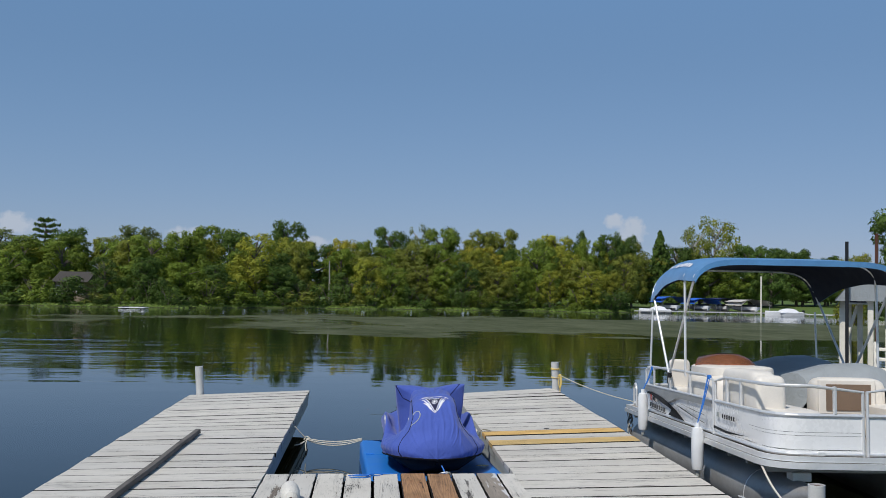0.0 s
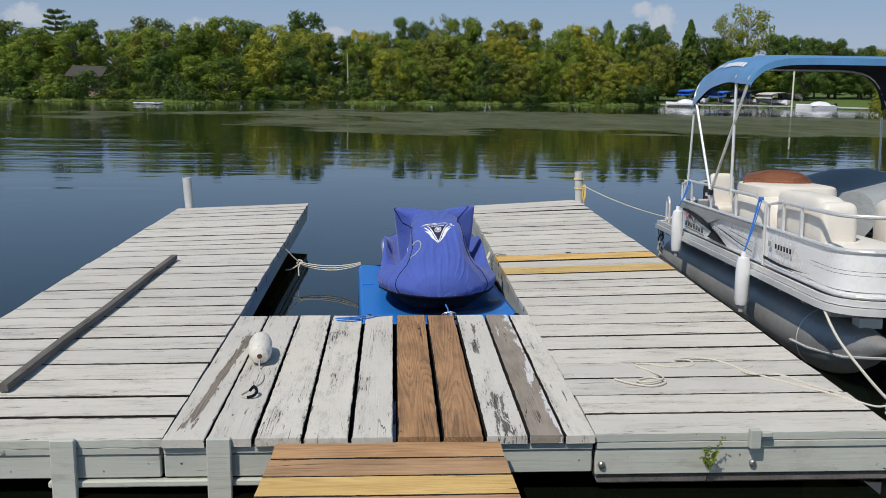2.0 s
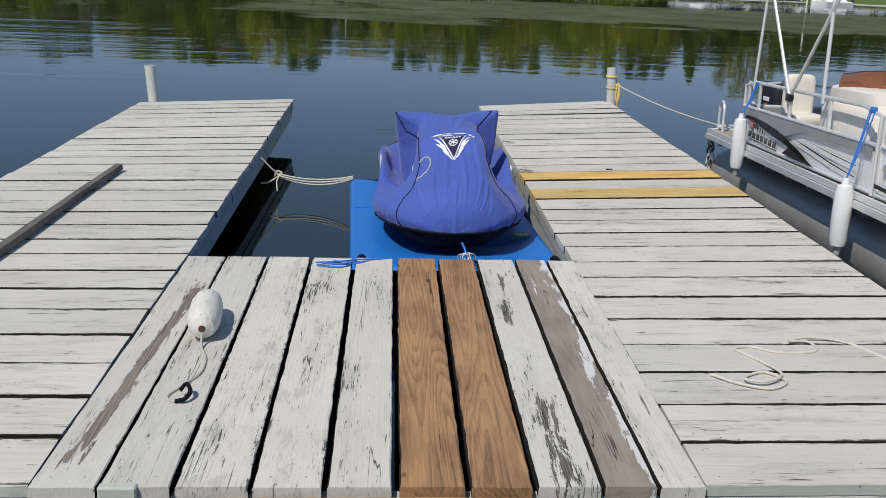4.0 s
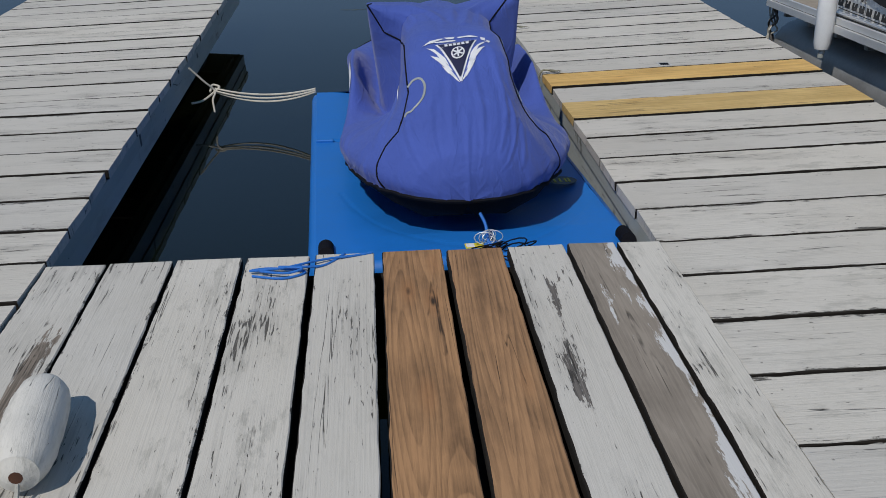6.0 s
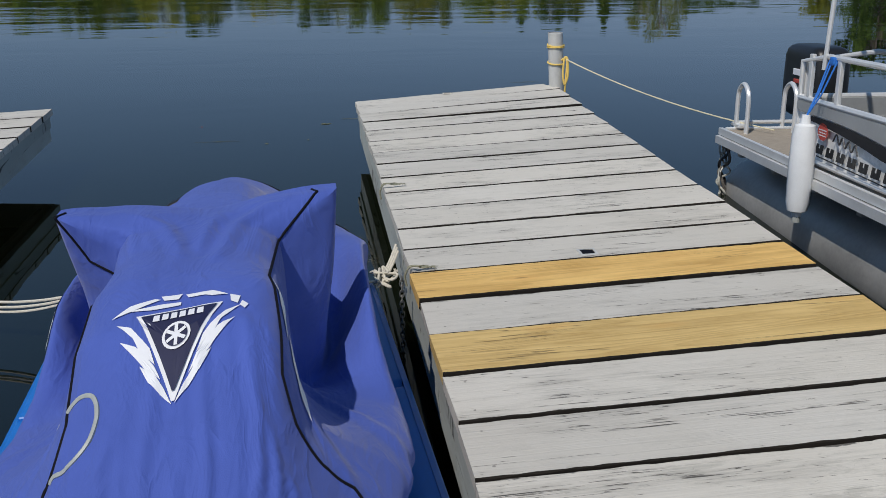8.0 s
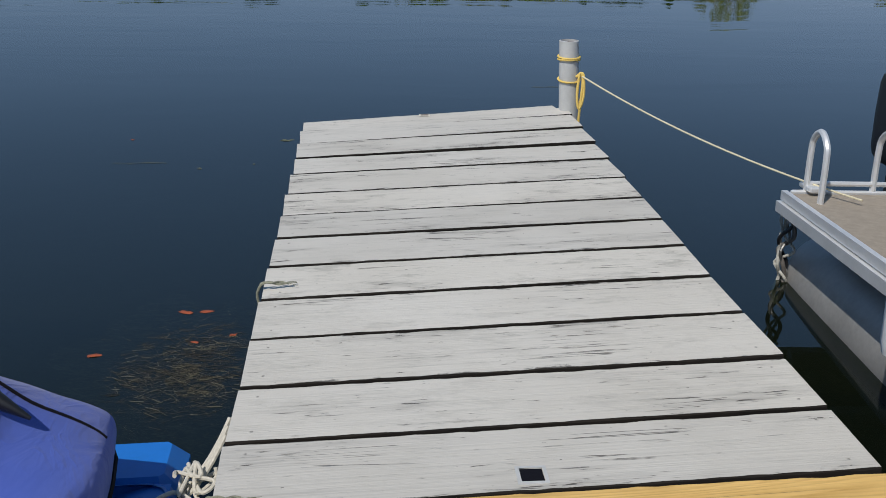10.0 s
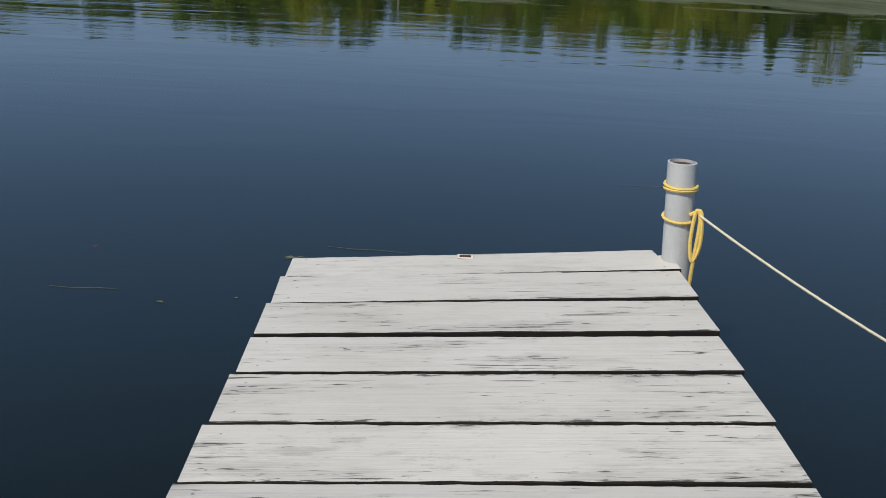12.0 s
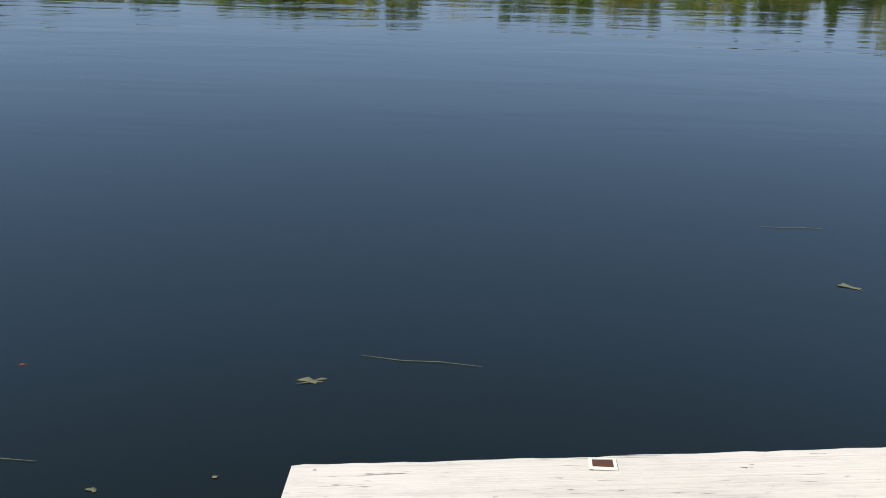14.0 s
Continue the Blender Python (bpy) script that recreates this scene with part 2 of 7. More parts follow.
def bare_wood(name, dark, light, long_axis="X", rough=0.75, knots=True, fleck=None):
    """Sawn wood: nested growth rings, fine fibre, broad blotches, knots and drying cracks; fleck: the colour of old paint that holds on at one end."""
    k = Nodes(name)
    turn = (lambda u, v, w: (u, v, w)) if long_axis == "X" else (lambda u, v, w: (v, u, w))
    field = k.noise(k.coords(turn(0.30, 4.2, 4.2), random_shift=22), 1.0, 2, 0.35, 0.5)
    rings = k.math("FRACT", k.math("MULTIPLY", field, 21.0))
    rings = k.math("MULTIPLY", k.ramp(rings, 0.30, 0.92), k.ramp(rings, 0.93, 1.0, rgb(1, 1, 1), rgb(0, 0, 0)))
    fine = k.noise(k.coords(turn(3.0, 120, 60), random_shift=30), 1.0, 4, 0.65)
    broad = k.noise(k.coords(turn(0.9, 2.5, 1), random_shift=50), 1.8, 6, 0.65)
    weight = 0.115 if knots else 0.06
    v = k.math("ADD", k.math("ADD", k.math("MULTIPLY", rings, -weight), k.math("MULTIPLY", fine, 0.40)), k.math("MULTIPLY", broad, 0.66))
    color = k.ramp(v, 0.30 if knots else 0.24, 0.60 if knots else 0.62, dark, light)
    info = k.add("ShaderNodeObjectInfo").outputs["Random"]
    if knots:
        color = k.mix(1.0, color, k.ramp(info, 0.0, 1.0, rgb(0.86, 0.90, 0.96), rgb(1.20, 1.04, 0.80)), "MULTIPLY")
        vor = k.add("ShaderNodeTexVoronoi", {"Vector": k.coords(turn(0.9, 3.4, 1), random_shift=33), "Scale": 1.7}).outputs[0]
        color = k.mix(k.math("MULTIPLY", k.ramp(vor, 0.06, 0.22, rgb(1, 1, 1), rgb(0, 0, 0)), 0.5), color, rgb(light[0] * 0.95, light[1] * 0.72, light[2] * 0.5))
        color = k.mix(k.ramp(vor, 0.025, 0.07, rgb(1, 1, 1), rgb(0, 0, 0)), color, tuple(c * 0.40 for c in dark[:3]) + (1,))
    line = k.noise(k.coords(turn(0.5, 14.0, 3.0), random_shift=80), 1.0, 2, 0.45, 0.25)
    thin = k.ramp(k.math("ABSOLUTE", k.math("SUBTRACT", line, 0.5)), 0.002, 0.008, rgb(1, 1, 1), rgb(0, 0, 0))
    thin = k.math("MULTIPLY", thin, k.ramp(k.noise(k.coords(turn(1.6, 6.0, 1), random_shift=20), 1.0, 4, 0.65), 0.52, 0.60))
    color = k.mix(thin, color, tuple(c * 0.25 for c in dark[:3]) + (1,))
    if fleck:
        sep = k.add("ShaderNodeSeparateXYZ", {0: k.add("ShaderNodeTexCoord").outputs["Object"]})
        along, across = (sep.outputs[0], sep.outputs[1]) if long_axis == "X" else (sep.outputs[1], sep.outputs[0])
        held = k.math("MAXIMUM", k.math("MULTIPLY", k.ramp(along, 1.02, 1.36), 0.29), k.math("MULTIPLY", k.ramp(across, 0.0, 0.085), 0.20))
        torn = k.noise(k.coords(turn(2.2, 11.0, 2.0), random_shift=44), 1.0, 7, 0.75, 0.3)
        color = k.mix(k.ramp(k.math("ADD", torn, held), 0.655, 0.67), color, fleck)
    return k.done(color, rough, 0, k.bump(k.math("SUBTRACT", fine, k.math("ADD", thin, k.math("MULTIPLY", rings, 0.3))), 0.4, 0.003), 0.3)


def plain(name, color, rough=0.5, metal=0.0, vary=0.12, scale=6.0, bump=0.0, spec=None, coat=0.0):
    """A surface with light dirt and unevenness at two scales."""
    k = Nodes(name)
    big, small = k.noise(k.coords(), scale, 5, 0.6), k.noise(k.coords(), scale * 14, 3, 0.6)
    v = k.math("ADD", k.math("MULTIPLY", big, 0.65), k.math("MULTIPLY", small, 0.35))
    lo = tuple(c * (1 - vary) for c in color[:3]) + (1,)
    hi = tuple(min(1, c * (1 + vary)) for c in color[:3]) + (1,)
    r = k.ramp(v, 0.3, 0.7, rgb(*[rough * 0.85] * 3), rgb(*[min(1, rough * 1.15)] * 3))
    m = k.done(k.ramp(v, 0.3, 0.7, lo, hi), r, metal, k.bump(v, 0.25, bump) if bump else None, spec)
    k.bsdf.inputs["Coat Weight"].default_value = coat
    return m


def cloth(name, color, crease=0.02, weave=420.0, rough=0.8, fade=0.10):
    """Woven canvas: faint fading, a fine weave, and small soft creases that run one way."""
    k = Nodes(name)
    folds = k.noise(k.coords((1.5, 0.45, 0.7)), 5.0, 3, 0.45, 0.8)
    fade_n = k.noise(k.coords(), 2.3, 5, 0.65)
    thread = k.noise(k.coords((1, 1, 1)), weave, 1)
    c = k.ramp(fade_n, 0.3, 0.7, tuple(x * (1 - fade) for x in color[:3]) + (1,), tuple(min(1, x * (1 + fade)) for x in color[:3]) + (1,))
    pinch = k.math("ABSOLUTE", k.math("SUBTRACT", k.noise(k.coords((2.2, 0.9, 1.3)), 4.0, 3, 0.5, 1.2), 0.5))
    pinch = k.ramp(pinch, 0.0, 0.10, rgb(1, 1, 1), rgb(0, 0, 0))
    h = k.math("ADD", k.math("ADD", folds, k.math("MULTIPLY", pinch, 0.16)), k.math("MULTIPLY", thread, 0.05))
    m = k.done(c, rough, 0, k.bump(h, 0.5, crease), 0.25)
    k.bsdf.inputs["Sheen Weight"].default_value = 0.15
    return m


def leaf_material():
    k = Nodes("leaves")
    tint = k.add("ShaderNodeObjectInfo").outputs["Color"]
    island = k.add("ShaderNodeNewGeometry").outputs["Random Per Island"]
    c = k.mix(1.0, tint, k.ramp(island, 0.0, 1.0, rgb(0.58, 0.63, 0.62), rgb(0.98, 0.96, 0.88)), "MULTIPLY")
    big = k.noise(k.coords((1, 1, 2.5)), 2.2, 3)
    c = k.mix(1.0, c, k.ramp(big, 0.3, 0.7, rgb(0.74, 0.82, 0.78), rgb(1.08, 1.02, 0.95)), "MULTIPLY")
    k.done(c, 0.6, 0, None, 0.25)
    trans = k.add("ShaderNodeBsdfTranslucent", {"Color": c})
    mix = k.add("ShaderNodeMixShader", {0: 0.26, 1: k.bsdf.outputs[0], 2: trans.outputs[0]})
    k.l.new(mix.outputs[0], k.out.inputs["Surface"])
    return k.mat


def water_material():
    """Dark murky lake water: a mirror towards grazing view, with fine ripples, and a thin film of algae far out."""
    k = Nodes("lake_water")
    pos = k.add("ShaderNodeTexCoord").outputs["Object"]
    sep = k.add("ShaderNodeSeparateXYZ", {0: pos})
    X, Y = sep.outputs["X"], sep.outputs["Y"]
    # glassy near the docks, with low wavelets further out
    out = k.ramp(k.math("DIVIDE", Y, 100.0), 0.11, 0.30, rgb(0.10, 0.10, 0.10), rgb(1, 1, 1))
    swell = k.noise(k.coords((0.34, 1.0, 1)), 0.72, 3, 0.5, 0.6)
    ripple = k.noise(k.coords((1.1, 2.6, 1)), 1.5, 4, 0.55, 0.5)
    gust = k.ramp(k.noise(k.coords((0.03, 0.07, 1)), 1.0, 3), 0.40, 0.62)
    west_side = k.ramp(k.math("DIVIDE", k.math("SUBTRACT", 40.0, X), 60.0), 0.72, 0.92)
    gust = k.math("MAXIMUM", gust, k.math("MULTIPLY", west_side, 1.6))
    wake = k.math("MULTIPLY", k.noise(k.coords((0.12, 0.60, 1)), 0.8, 3, 0.45, 0.5), k.math("MULTIPLY", k.math("MULTIPLY", west_side, 8.0), k.ramp(k.math("DIVIDE", Y, 100.0), 0.34, 0.50, rgb(1, 1, 1), rgb(0, 0, 0))))
    chop = k.math("MULTIPLY", ripple, k.math("ADD", k.math("MULTIPLY", gust, 0.22), 0.05))
    height = k.math("MULTIPLY", k.math("ADD", k.math("ADD", k.math("MULTIPLY", swell, 1.3), wake), chop), out)
    normal = k.bump(height, RIPPLE, 0.05)
    murk = k.add("ShaderNodeBsdfDiffuse", {"Color": rgb(0.010, 0.015, 0.009)})
    clear = k.add("ShaderNodeBsdfTransparent", {"Color": rgb(0.27, 0.31, 0.21)})
    body = k.add("ShaderNodeMixShader", {0: 0.40, 1: clear.outputs[0], 2: murk.outputs[0]})
    gloss = k.add("ShaderNodeBsdfGlossy", {"Color": rgb(0.98, 0.99, 1.0), "Roughness": 0.008, "Normal": normal})
    fres = k.add("ShaderNodeFresnel", {"IOR": 1.333, "Normal": normal}).outputs[0]
    surf = k.add("ShaderNodeMixShader", {0: fres, 1: body.outputs[0], 2: gloss.outputs[0]})
    # algae film: an uneven raft across the lake, thin and torn towards the west
    wander = k.math("MULTIPLY", k.math("SUBTRACT", k.noise(k.coords((0.035, 0.05, 1)), 1.0, 4, 0.65), 0.5), 60.0)
    d = k.math("DIVIDE", k.math("ADD", Y, wander), 120.0)
    near = k.ramp(d, 0.29, 0.40)
    far = k.ramp(d, 0.66, 0.86, rgb(1, 1, 1), rgb(0, 0, 0))
    east = k.ramp(k.math("DIVIDE", k.math("ADD", X, 30.0), 60.0), 0.10, 0.75, rgb(0, 0, 0), rgb(0.22, 0.22, 0.22))
    torn = k.math("ADD", k.math("SUBTRACT", k.noise(k.coords((0.085, 0.050, 1)), 1.0, 8, 0.70, 0.3), 0.03), east)
    film = k.ramp(k.math("MULTIPLY", k.math("MULTIPLY", near, far), torn), 0.49, 0.57)
    shoal = k.math("MULTIPLY", k.ramp(k.math("DIVIDE", Y, 200.0), 0.40, 0.60), k.ramp(k.noise(k.coords((0.10, 0.06, 1)), 1.0, 7, 0.7), 0.52, 0.60))
    film = k.math("MULTIPLY", k.math("MAXIMUM", film, k.math("MULTIPLY", shoal, 0.22)), 0.88)
    scum = k.mix(k.ramp(k.noise(k.coords((0.25, 0.12, 1)), 1.0, 7, 0.75), 0.3, 0.7), rgb(0.048, 0.060, 0.032), rgb(0.135, 0.148, 0.094))
    matt = k.add("ShaderNodeBsdfDiffuse", {"Color": scum})
    allmix = k.add("ShaderNodeMixShader", {0: film, 1: surf.outputs[0], 2: matt.outputs[0]})
    k.l.new(allmix.outputs[0], k.out.inputs["Surface"])
    return k.mat


RIPPLE = 0.22
WHITE = rgb(0.635, 0.605, 0.553)
M_PLANK_X = painted_plank("painted_plank", 0.18, WHITE)
M_PLANK_WORN_Y = painted_plank("worn_painted_plank", 0.38, WHITE, long_axis="Y", half=(1.38, 0.119))
M_PLANK_PEELED_Y = painted_plank("peeled_painted_plank", 0.25, WHITE, rgb(0.15, 0.125, 0.10), long_axis="Y", half=(1.38, 0.116), peel=((-1.25, -0.03, 0.90, 0.070, 0.042, 1.0),))
M_PLANK_RUBBED_Y = painted_plank("rubbed_painted_plank", 0.35, WHITE, rgb(0.10, 0.09, 0.08), long_axis="Y", half=(1.38, 0.116), peel=((-1.42, 0.0, -0.55, 0.01, 0.10, 0.55), (0.20, -0.04, 1.15, 0.01, 0.06, 0.50)))
M_GREY_Y = bare_wood("weathered_grey_wood", rgb(0.13, 0.108, 0.085), rgb(0.32, 0.275, 0.225), "Y", 0.85, False, rgb(0.6, 0.59, 0.57))
M_BROWN_Y = bare_wood("brown_stained_wood", rgb(0.125, 0.080, 0.050), rgb(0.385, 0.240, 0.142), "Y")
M_BROWN_X = bare_wood("brown_stained_board", rgb(0.24, 0.14, 0.075), rgb(0.50, 0.33, 0.195), "X")
M_YELLOW_X = bare_wood("new_yellow_lumber", rgb(0.45, 0.30, 0.105), rgb(0.70, 0.51, 0.215), "X", 0.6)
# dark plank-edge wood; the shade in the gaps is put into its near-black
M_PLANK_SIDE = bare_wood("gap_shade_plank_edge", rgb(0.005, 0.004, 0.0035), rgb(0.020, 0.016, 0.012), "X", 0.95, False)
M_OLD_BEAM = bare_wood("old_grey_beam", rgb(0.05, 0.045, 0.04), rgb(0.17, 0.155, 0.14), "Y", 0.9, False)
M_FASCIA = painted_plank("grey_painted_fascia", -0.7, rgb(0.51, 0.53, 0.485), half=(0.9, 99.0), nails=False)
M_FASCIA_Y = painted_plank("grey_painted_side_board", 0.45, rgb(0.42, 0.45, 0.43), long_axis="Y", half=(0.9, 99.0), nails=False)
M_DARK = plain("wet_black_float", rgb(0.012, 0.013, 0.013), 0.6)
M_PIPE = plain("grey_pvc_pipe", rgb(0.52, 0.52, 0.50), 0.45, 0, 0.12, 5)
M_RUST = plain("rust", rgb(0.09, 0.035, 0.018), 0.9, 0, 0.4, 25, 0.002)
M_GALV = plain("galvanised_steel", rgb(0.30, 0.295, 0.28), 0.5, 0.8, 0.2, 18)
M_ROPE = plain("cream_rope", rgb(0.60, 0.56, 0.47), 0.9, 0, 0.25, 90, 0.001)
M_ROPE_GREEN = plain("weathered_rope", rgb(0.42, 0.41, 0.36), 0.9, 0, 0.3, 90, 0.001)
M_ROPE_MOSSY = plain("mossy_rope", rgb(0.27, 0.265, 0.19), 0.95, 0, 0.5, 70, 0.001)
M_ROPE_YELLOW = plain("yellow_rope", rgb(0.78, 0.55, 0.14), 0.7, 0, 0.2, 80, 0.001)
M_ROPE_PALE = plain("faded_yellow_rope", rgb(0.68, 0.61, 0.42), 0.8, 0, 0.2, 80, 0.001)
M_ROPE_BLUE = plain("blue_rope", rgb(0.02, 0.16, 0.55), 0.7, 0, 0.25, 90, 0.001)
M_COVER = cloth("blue_cover_cloth", rgb(0.062, 0.105, 0.40), 0.022)
M_COVER_WHITE = plain("white_print", rgb(0.78, 0.78, 0.80), 0.6, 0, 0.05)
M_NAVY = plain("navy_print", rgb(0.012, 0.014, 0.055), 0.6)
M_PIPING = plain("black_piping", rgb(0.006, 0.006, 0.009), 0.8, spec=0.15)
M_BLACK = plain("black_plastic", rgb(0.012, 0.012, 0.013), 0.4)
M_REFLECT = plain("grey_reflective_trim", rgb(0.36, 0.38, 0.36), 0.5)
M_FLOAT = plain("blue_polyethylene", rgb(0.012, 0.165, 0.56), 0.42, 0, 0.10, 3, 0.002)
M_GEL = plain("white_boat_panel", rgb(0.81, 0.81, 0.80), 0.28, 0, 0.05, 2, 0, None, 0.3)
M_ALU = plain("brushed_aluminium", rgb(0.76, 0.76, 0.75), 0.42, 0.45, 0.08, 6)
M_ALU_DARK = plain("dull_pontoon_metal", rgb(0.36, 0.355, 0.345), 0.48, 0.35, 0.22, 2.5)
M_PANEL_GREY = plain("bare_grey_aluminium_sheet", rgb(0.36, 0.37, 0.37), 0.5, 0.35, 0.12, 3)
M_CREAM = plain("cream_vinyl", rgb(0.76, 0.71, 0.63), 0.5, 0, 0.07, 4, 0.004)
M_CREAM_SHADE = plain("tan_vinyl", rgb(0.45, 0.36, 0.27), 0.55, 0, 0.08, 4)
M_LOCKER = plain("shaded_locker_brown", rgb(0.20, 0.135, 0.09), 0.8)
M_TARP = cloth("grey_boat_cover", rgb(0.30, 0.325, 0.335), 0.03)
M_CANVAS = cloth("blue_canvas", rgb(0.085, 0.235, 0.45), 0.02)
M_CANVAS_SHADE = plain("shaded_canvas_navy", rgb(0.008, 0.011, 0.022), 0.9)
M_CARPET = plain("tan_deck_carpet", rgb(0.33, 0.28, 0.22), 0.95, 0, 0.2, 30, 0.002)
M_DECAL = plain("charcoal_decal", rgb(0.016, 0.016, 0.018), 0.6, spec=0.25)
M_RED = plain("red_decal", rgb(0.50, 0.07, 0.05), 0.5)
M_WHITE_VINYL = plain("white_fender_vinyl", rgb(0.76, 0.77, 0.77), 0.4, 0, 0.06, 9)
M_FOAM = painted_plank("scuffed_white_foam", -0.15, rgb(0.74, 0.72, 0.68), rgb(0.30, 0.27, 0.23), "Y", (9.0, 9.0), False)
M_YELLOW = plain("yellow_sticker", rgb(0.75, 0.62, 0.05), 0.5)
M_LEAF = leaf_material()
M_BARK = plain("bark", rgb(0.13, 0.105, 0.085), 0.9, 0, 0.3, 3, 0.02)
M_PALE_BARK = plain("pale_dead_wood", rgb(0.36, 0.33, 0.29), 0.9, 0, 0.25, 3, 0.02)
M_WATER = water_material()
M_BOAT_WHITE = plain("far_white_hull", rgb(0.74, 0.74, 0.74), 0.4)
M_CANOPY_BLUE = plain("blue_canopy_vinyl", rgb(0.025, 0.14, 0.60), 0.6)
M_CANOPY_NAVY = plain("navy_canopy_vinyl", rgb(0.02, 0.025, 0.10), 0.6)
M_CANOPY_TAN = plain("tan_canopy_vinyl", rgb(0.62, 0.58, 0.52), 0.6)
M_CANOPY_GREEN = plain("green_canopy_vinyl", rgb(0.06, 0.15, 0.13), 0.6)
M_CREAM_PAINT = plain("cream_painted_post", rgb(0.72, 0.68, 0.58), 0.7, 0, 0.15, 4)
M_HOUSE = plain("brown_siding", rgb(0.30, 0.24, 0.18), 0.9)
M_ROOF = plain("brown_shingle", rgb(0.06, 0.052, 0.045), 0.95, 0, 0.25, 5)


def ground_material():
    k = Nodes("ground")
    z = k.add("ShaderNodeSeparateXYZ", {0: k.add("ShaderNodeTexCoord").outputs["Object"]}).outputs["Z"]
    grass = k.mix(k.noise(k.coords(), 0.35, 6, 0.7), rgb(0.055, 0.10, 0.022), rgb(0.14, 0.19, 0.045))
    mud = k.mix(k.noise(k.coords(), 1.2, 5, 0.7), rgb(0.018, 0.016, 0.010), rgb(0.055, 0.046, 0.028))
    return k.done(k.mix(k.ramp(k.math("ADD", k.math("MULTIPLY", z, 0.5), 0.75), 0.50, 0.56), mud, grass), 0.95, 0,
                  k.bump(k.noise(k.coords(), 6, 4), 0.5, 0.05), 0.2)


M_GROUND = ground_material()


def windshield_material():
    k = Nodes("bronze_windshield")
    k.done(rgb(0.36, 0.17, 0.10), 0.06)
    clear = k.add("ShaderNodeBsdfTransparent", {"Color": rgb(0.86, 0.55, 0.38)})
    mix = k.add("ShaderNodeMixShader", {0: 0.62, 1: k.bsdf.outputs[0], 2: clear.outputs[0]})
    k.l.new(mix.outputs[0], k.out.inputs["Surface"])
    return k.mat


M_SHIELD = windshield_material()


# ---- mesh helpers ----
class Mesh:
    """Collects vertices and faces of one part."""

    def __init__(self):
        self.v, self.f, self.soft = [], [], []

    def grid(self, rows, close=False, cap=False):
        """Rows of points, joined to a skin; close: each row is a ring."""
        b, n = len(self.v), len(rows[0])
        for r in rows:
            self.v += [tuple(p) for p in r]
        for i in range(len(rows) - 1):
            for j in range(n if close else n - 1):
                a, c = b + i * n + j, b + i * n + (j + 1) % n
                self.f.append((a, c, c + n, a + n))
        if cap and close:
            self.f.append(tuple(range(b, b + n))[::-1])
            self.f.append(tuple(b + (len(rows) - 1) * n + j for j in range(n)))
        return self

    def box(self, lo, hi, bevel=0.006):
        """A box with its edges broken."""
        c = [(a + b) / 2 for a, b in zip(lo, hi)]
        h = [(b - a) / 2 for a, b in zip(lo, hi)]
        e = min(bevel, *(x * 0.45 for x in h))
        rings = []
        for z, inset in ((-h[2], e), (-h[2] + e, 0), (h[2] - e, 0), (h[2], e)):
            x, y = h[0] - inset, h[1] - inset
            k = e if inset == 0 else e * 0.3
            rings.append([(c[0] + px, c[1] + py, c[2] + z) for px, py in (
                (-x + k, -y), (x - k, -y), (x, -y + k), (x, y - k), (x - k, y), (-x + k, y), (-x, y - k), (-x, -y + k))])
        return self.grid(rings, True, True)

    def tube(self, pts, r, seg=8, cap=True):
        """A round tube along points; r one radius or one a point."""
        pts = [Vector(p) for p in pts]
        rad = r if isinstance(r, (list, tuple)) else [r] * len(pts)
        rings, up = [], None
        for i, p in enumerate(pts):
            d = (pts[min(i + 1, len(pts) - 1)] - pts[max(i - 1, 0)]).normalized()
            if up is None:
                up = d.orthogonal().normalized()
            up = (up - d * up.dot(d)).normalized()
            side = d.cross(up)
            rings.append([p + (up * math.cos(a) + side * math.sin(a)) * rad[i] for a in (2 * math.pi * j / seg for j in range(seg))])
        return self.grid(rings, True, cap)

    def lathe(self, profile, at=(0, 0, 0), axis="Z", seg=16):
        """Profile of (radius, height) round an axis through at."""
        rings = []
        for r, h in profile:
            ring = []
            for j in range(seg):
                a = 2 * math.pi * j / seg
                p = {"Z": (r * math.cos(a), r * math.sin(a), h), "Y": (r * math.sin(a), h, r * math.cos(a)), "X": (h, r * math.cos(a), r * math.sin(a))}[axis]
                ring.append([p[i] + at[i] for i in range(3)])
            rings.append(ring)
        return self.grid(rings, True, True)

    def wall(self, path, z0, z1, thick):
        """An upright sheet along a plan path, with thickness to its right hand."""
        path = [Vector((p[0], p[1], 0)) for p in path]
        outer, inner = [], []
        for i, p in enumerate(path):
            d = (path[min(i + 1, len(path) - 1)] - path[max(i - 1, 0)]).normalized()
            n = Vector((d.y, -d.x, 0)) * thick
            outer.append(p), inner.append(p + n)
        up = lambda p, z: (p.x, p.y, z)
        rows = [[up(o, z0), up(o, z1), up(n, z1), up(n, z0)] for o, n in zip(outer, inner)]
        return self.grid(rows, True, True)

    def slab(self, outline, z0, z1, edge=0.0):
        """A flat plate of any outline, seen from above counter-clockwise."""
        cx, cy = sum(p[0] for p in outline) / len(outline), sum(p[1] for p in outline) / len(outline)

        def ring(z, e):
            out = []
            for x, y in outline:
                d = math.hypot(x - cx, y - cy) or 1
                out.append((x - (x - cx) / d * e, y - (y - cy) / d * e, z))
            return out
        rings = [ring(z0, 0), ring(z1 - edge, 0), ring(z1, edge)] if edge else [ring(z0, 0), ring(z1, 0)]
        return self.grid(rings, True, True)

    def data(self, name, material, smooth=False):
        me = bpy.data.meshes.new(name)
        me.from_pydata(self.v, [], self.f)
        me.materials.append(material)
        if smooth:
            me.polygons.foreach_set("use_smooth", [True] * len(me.polygons))
            me.set_sharp_from_angle(angle=radians(42))
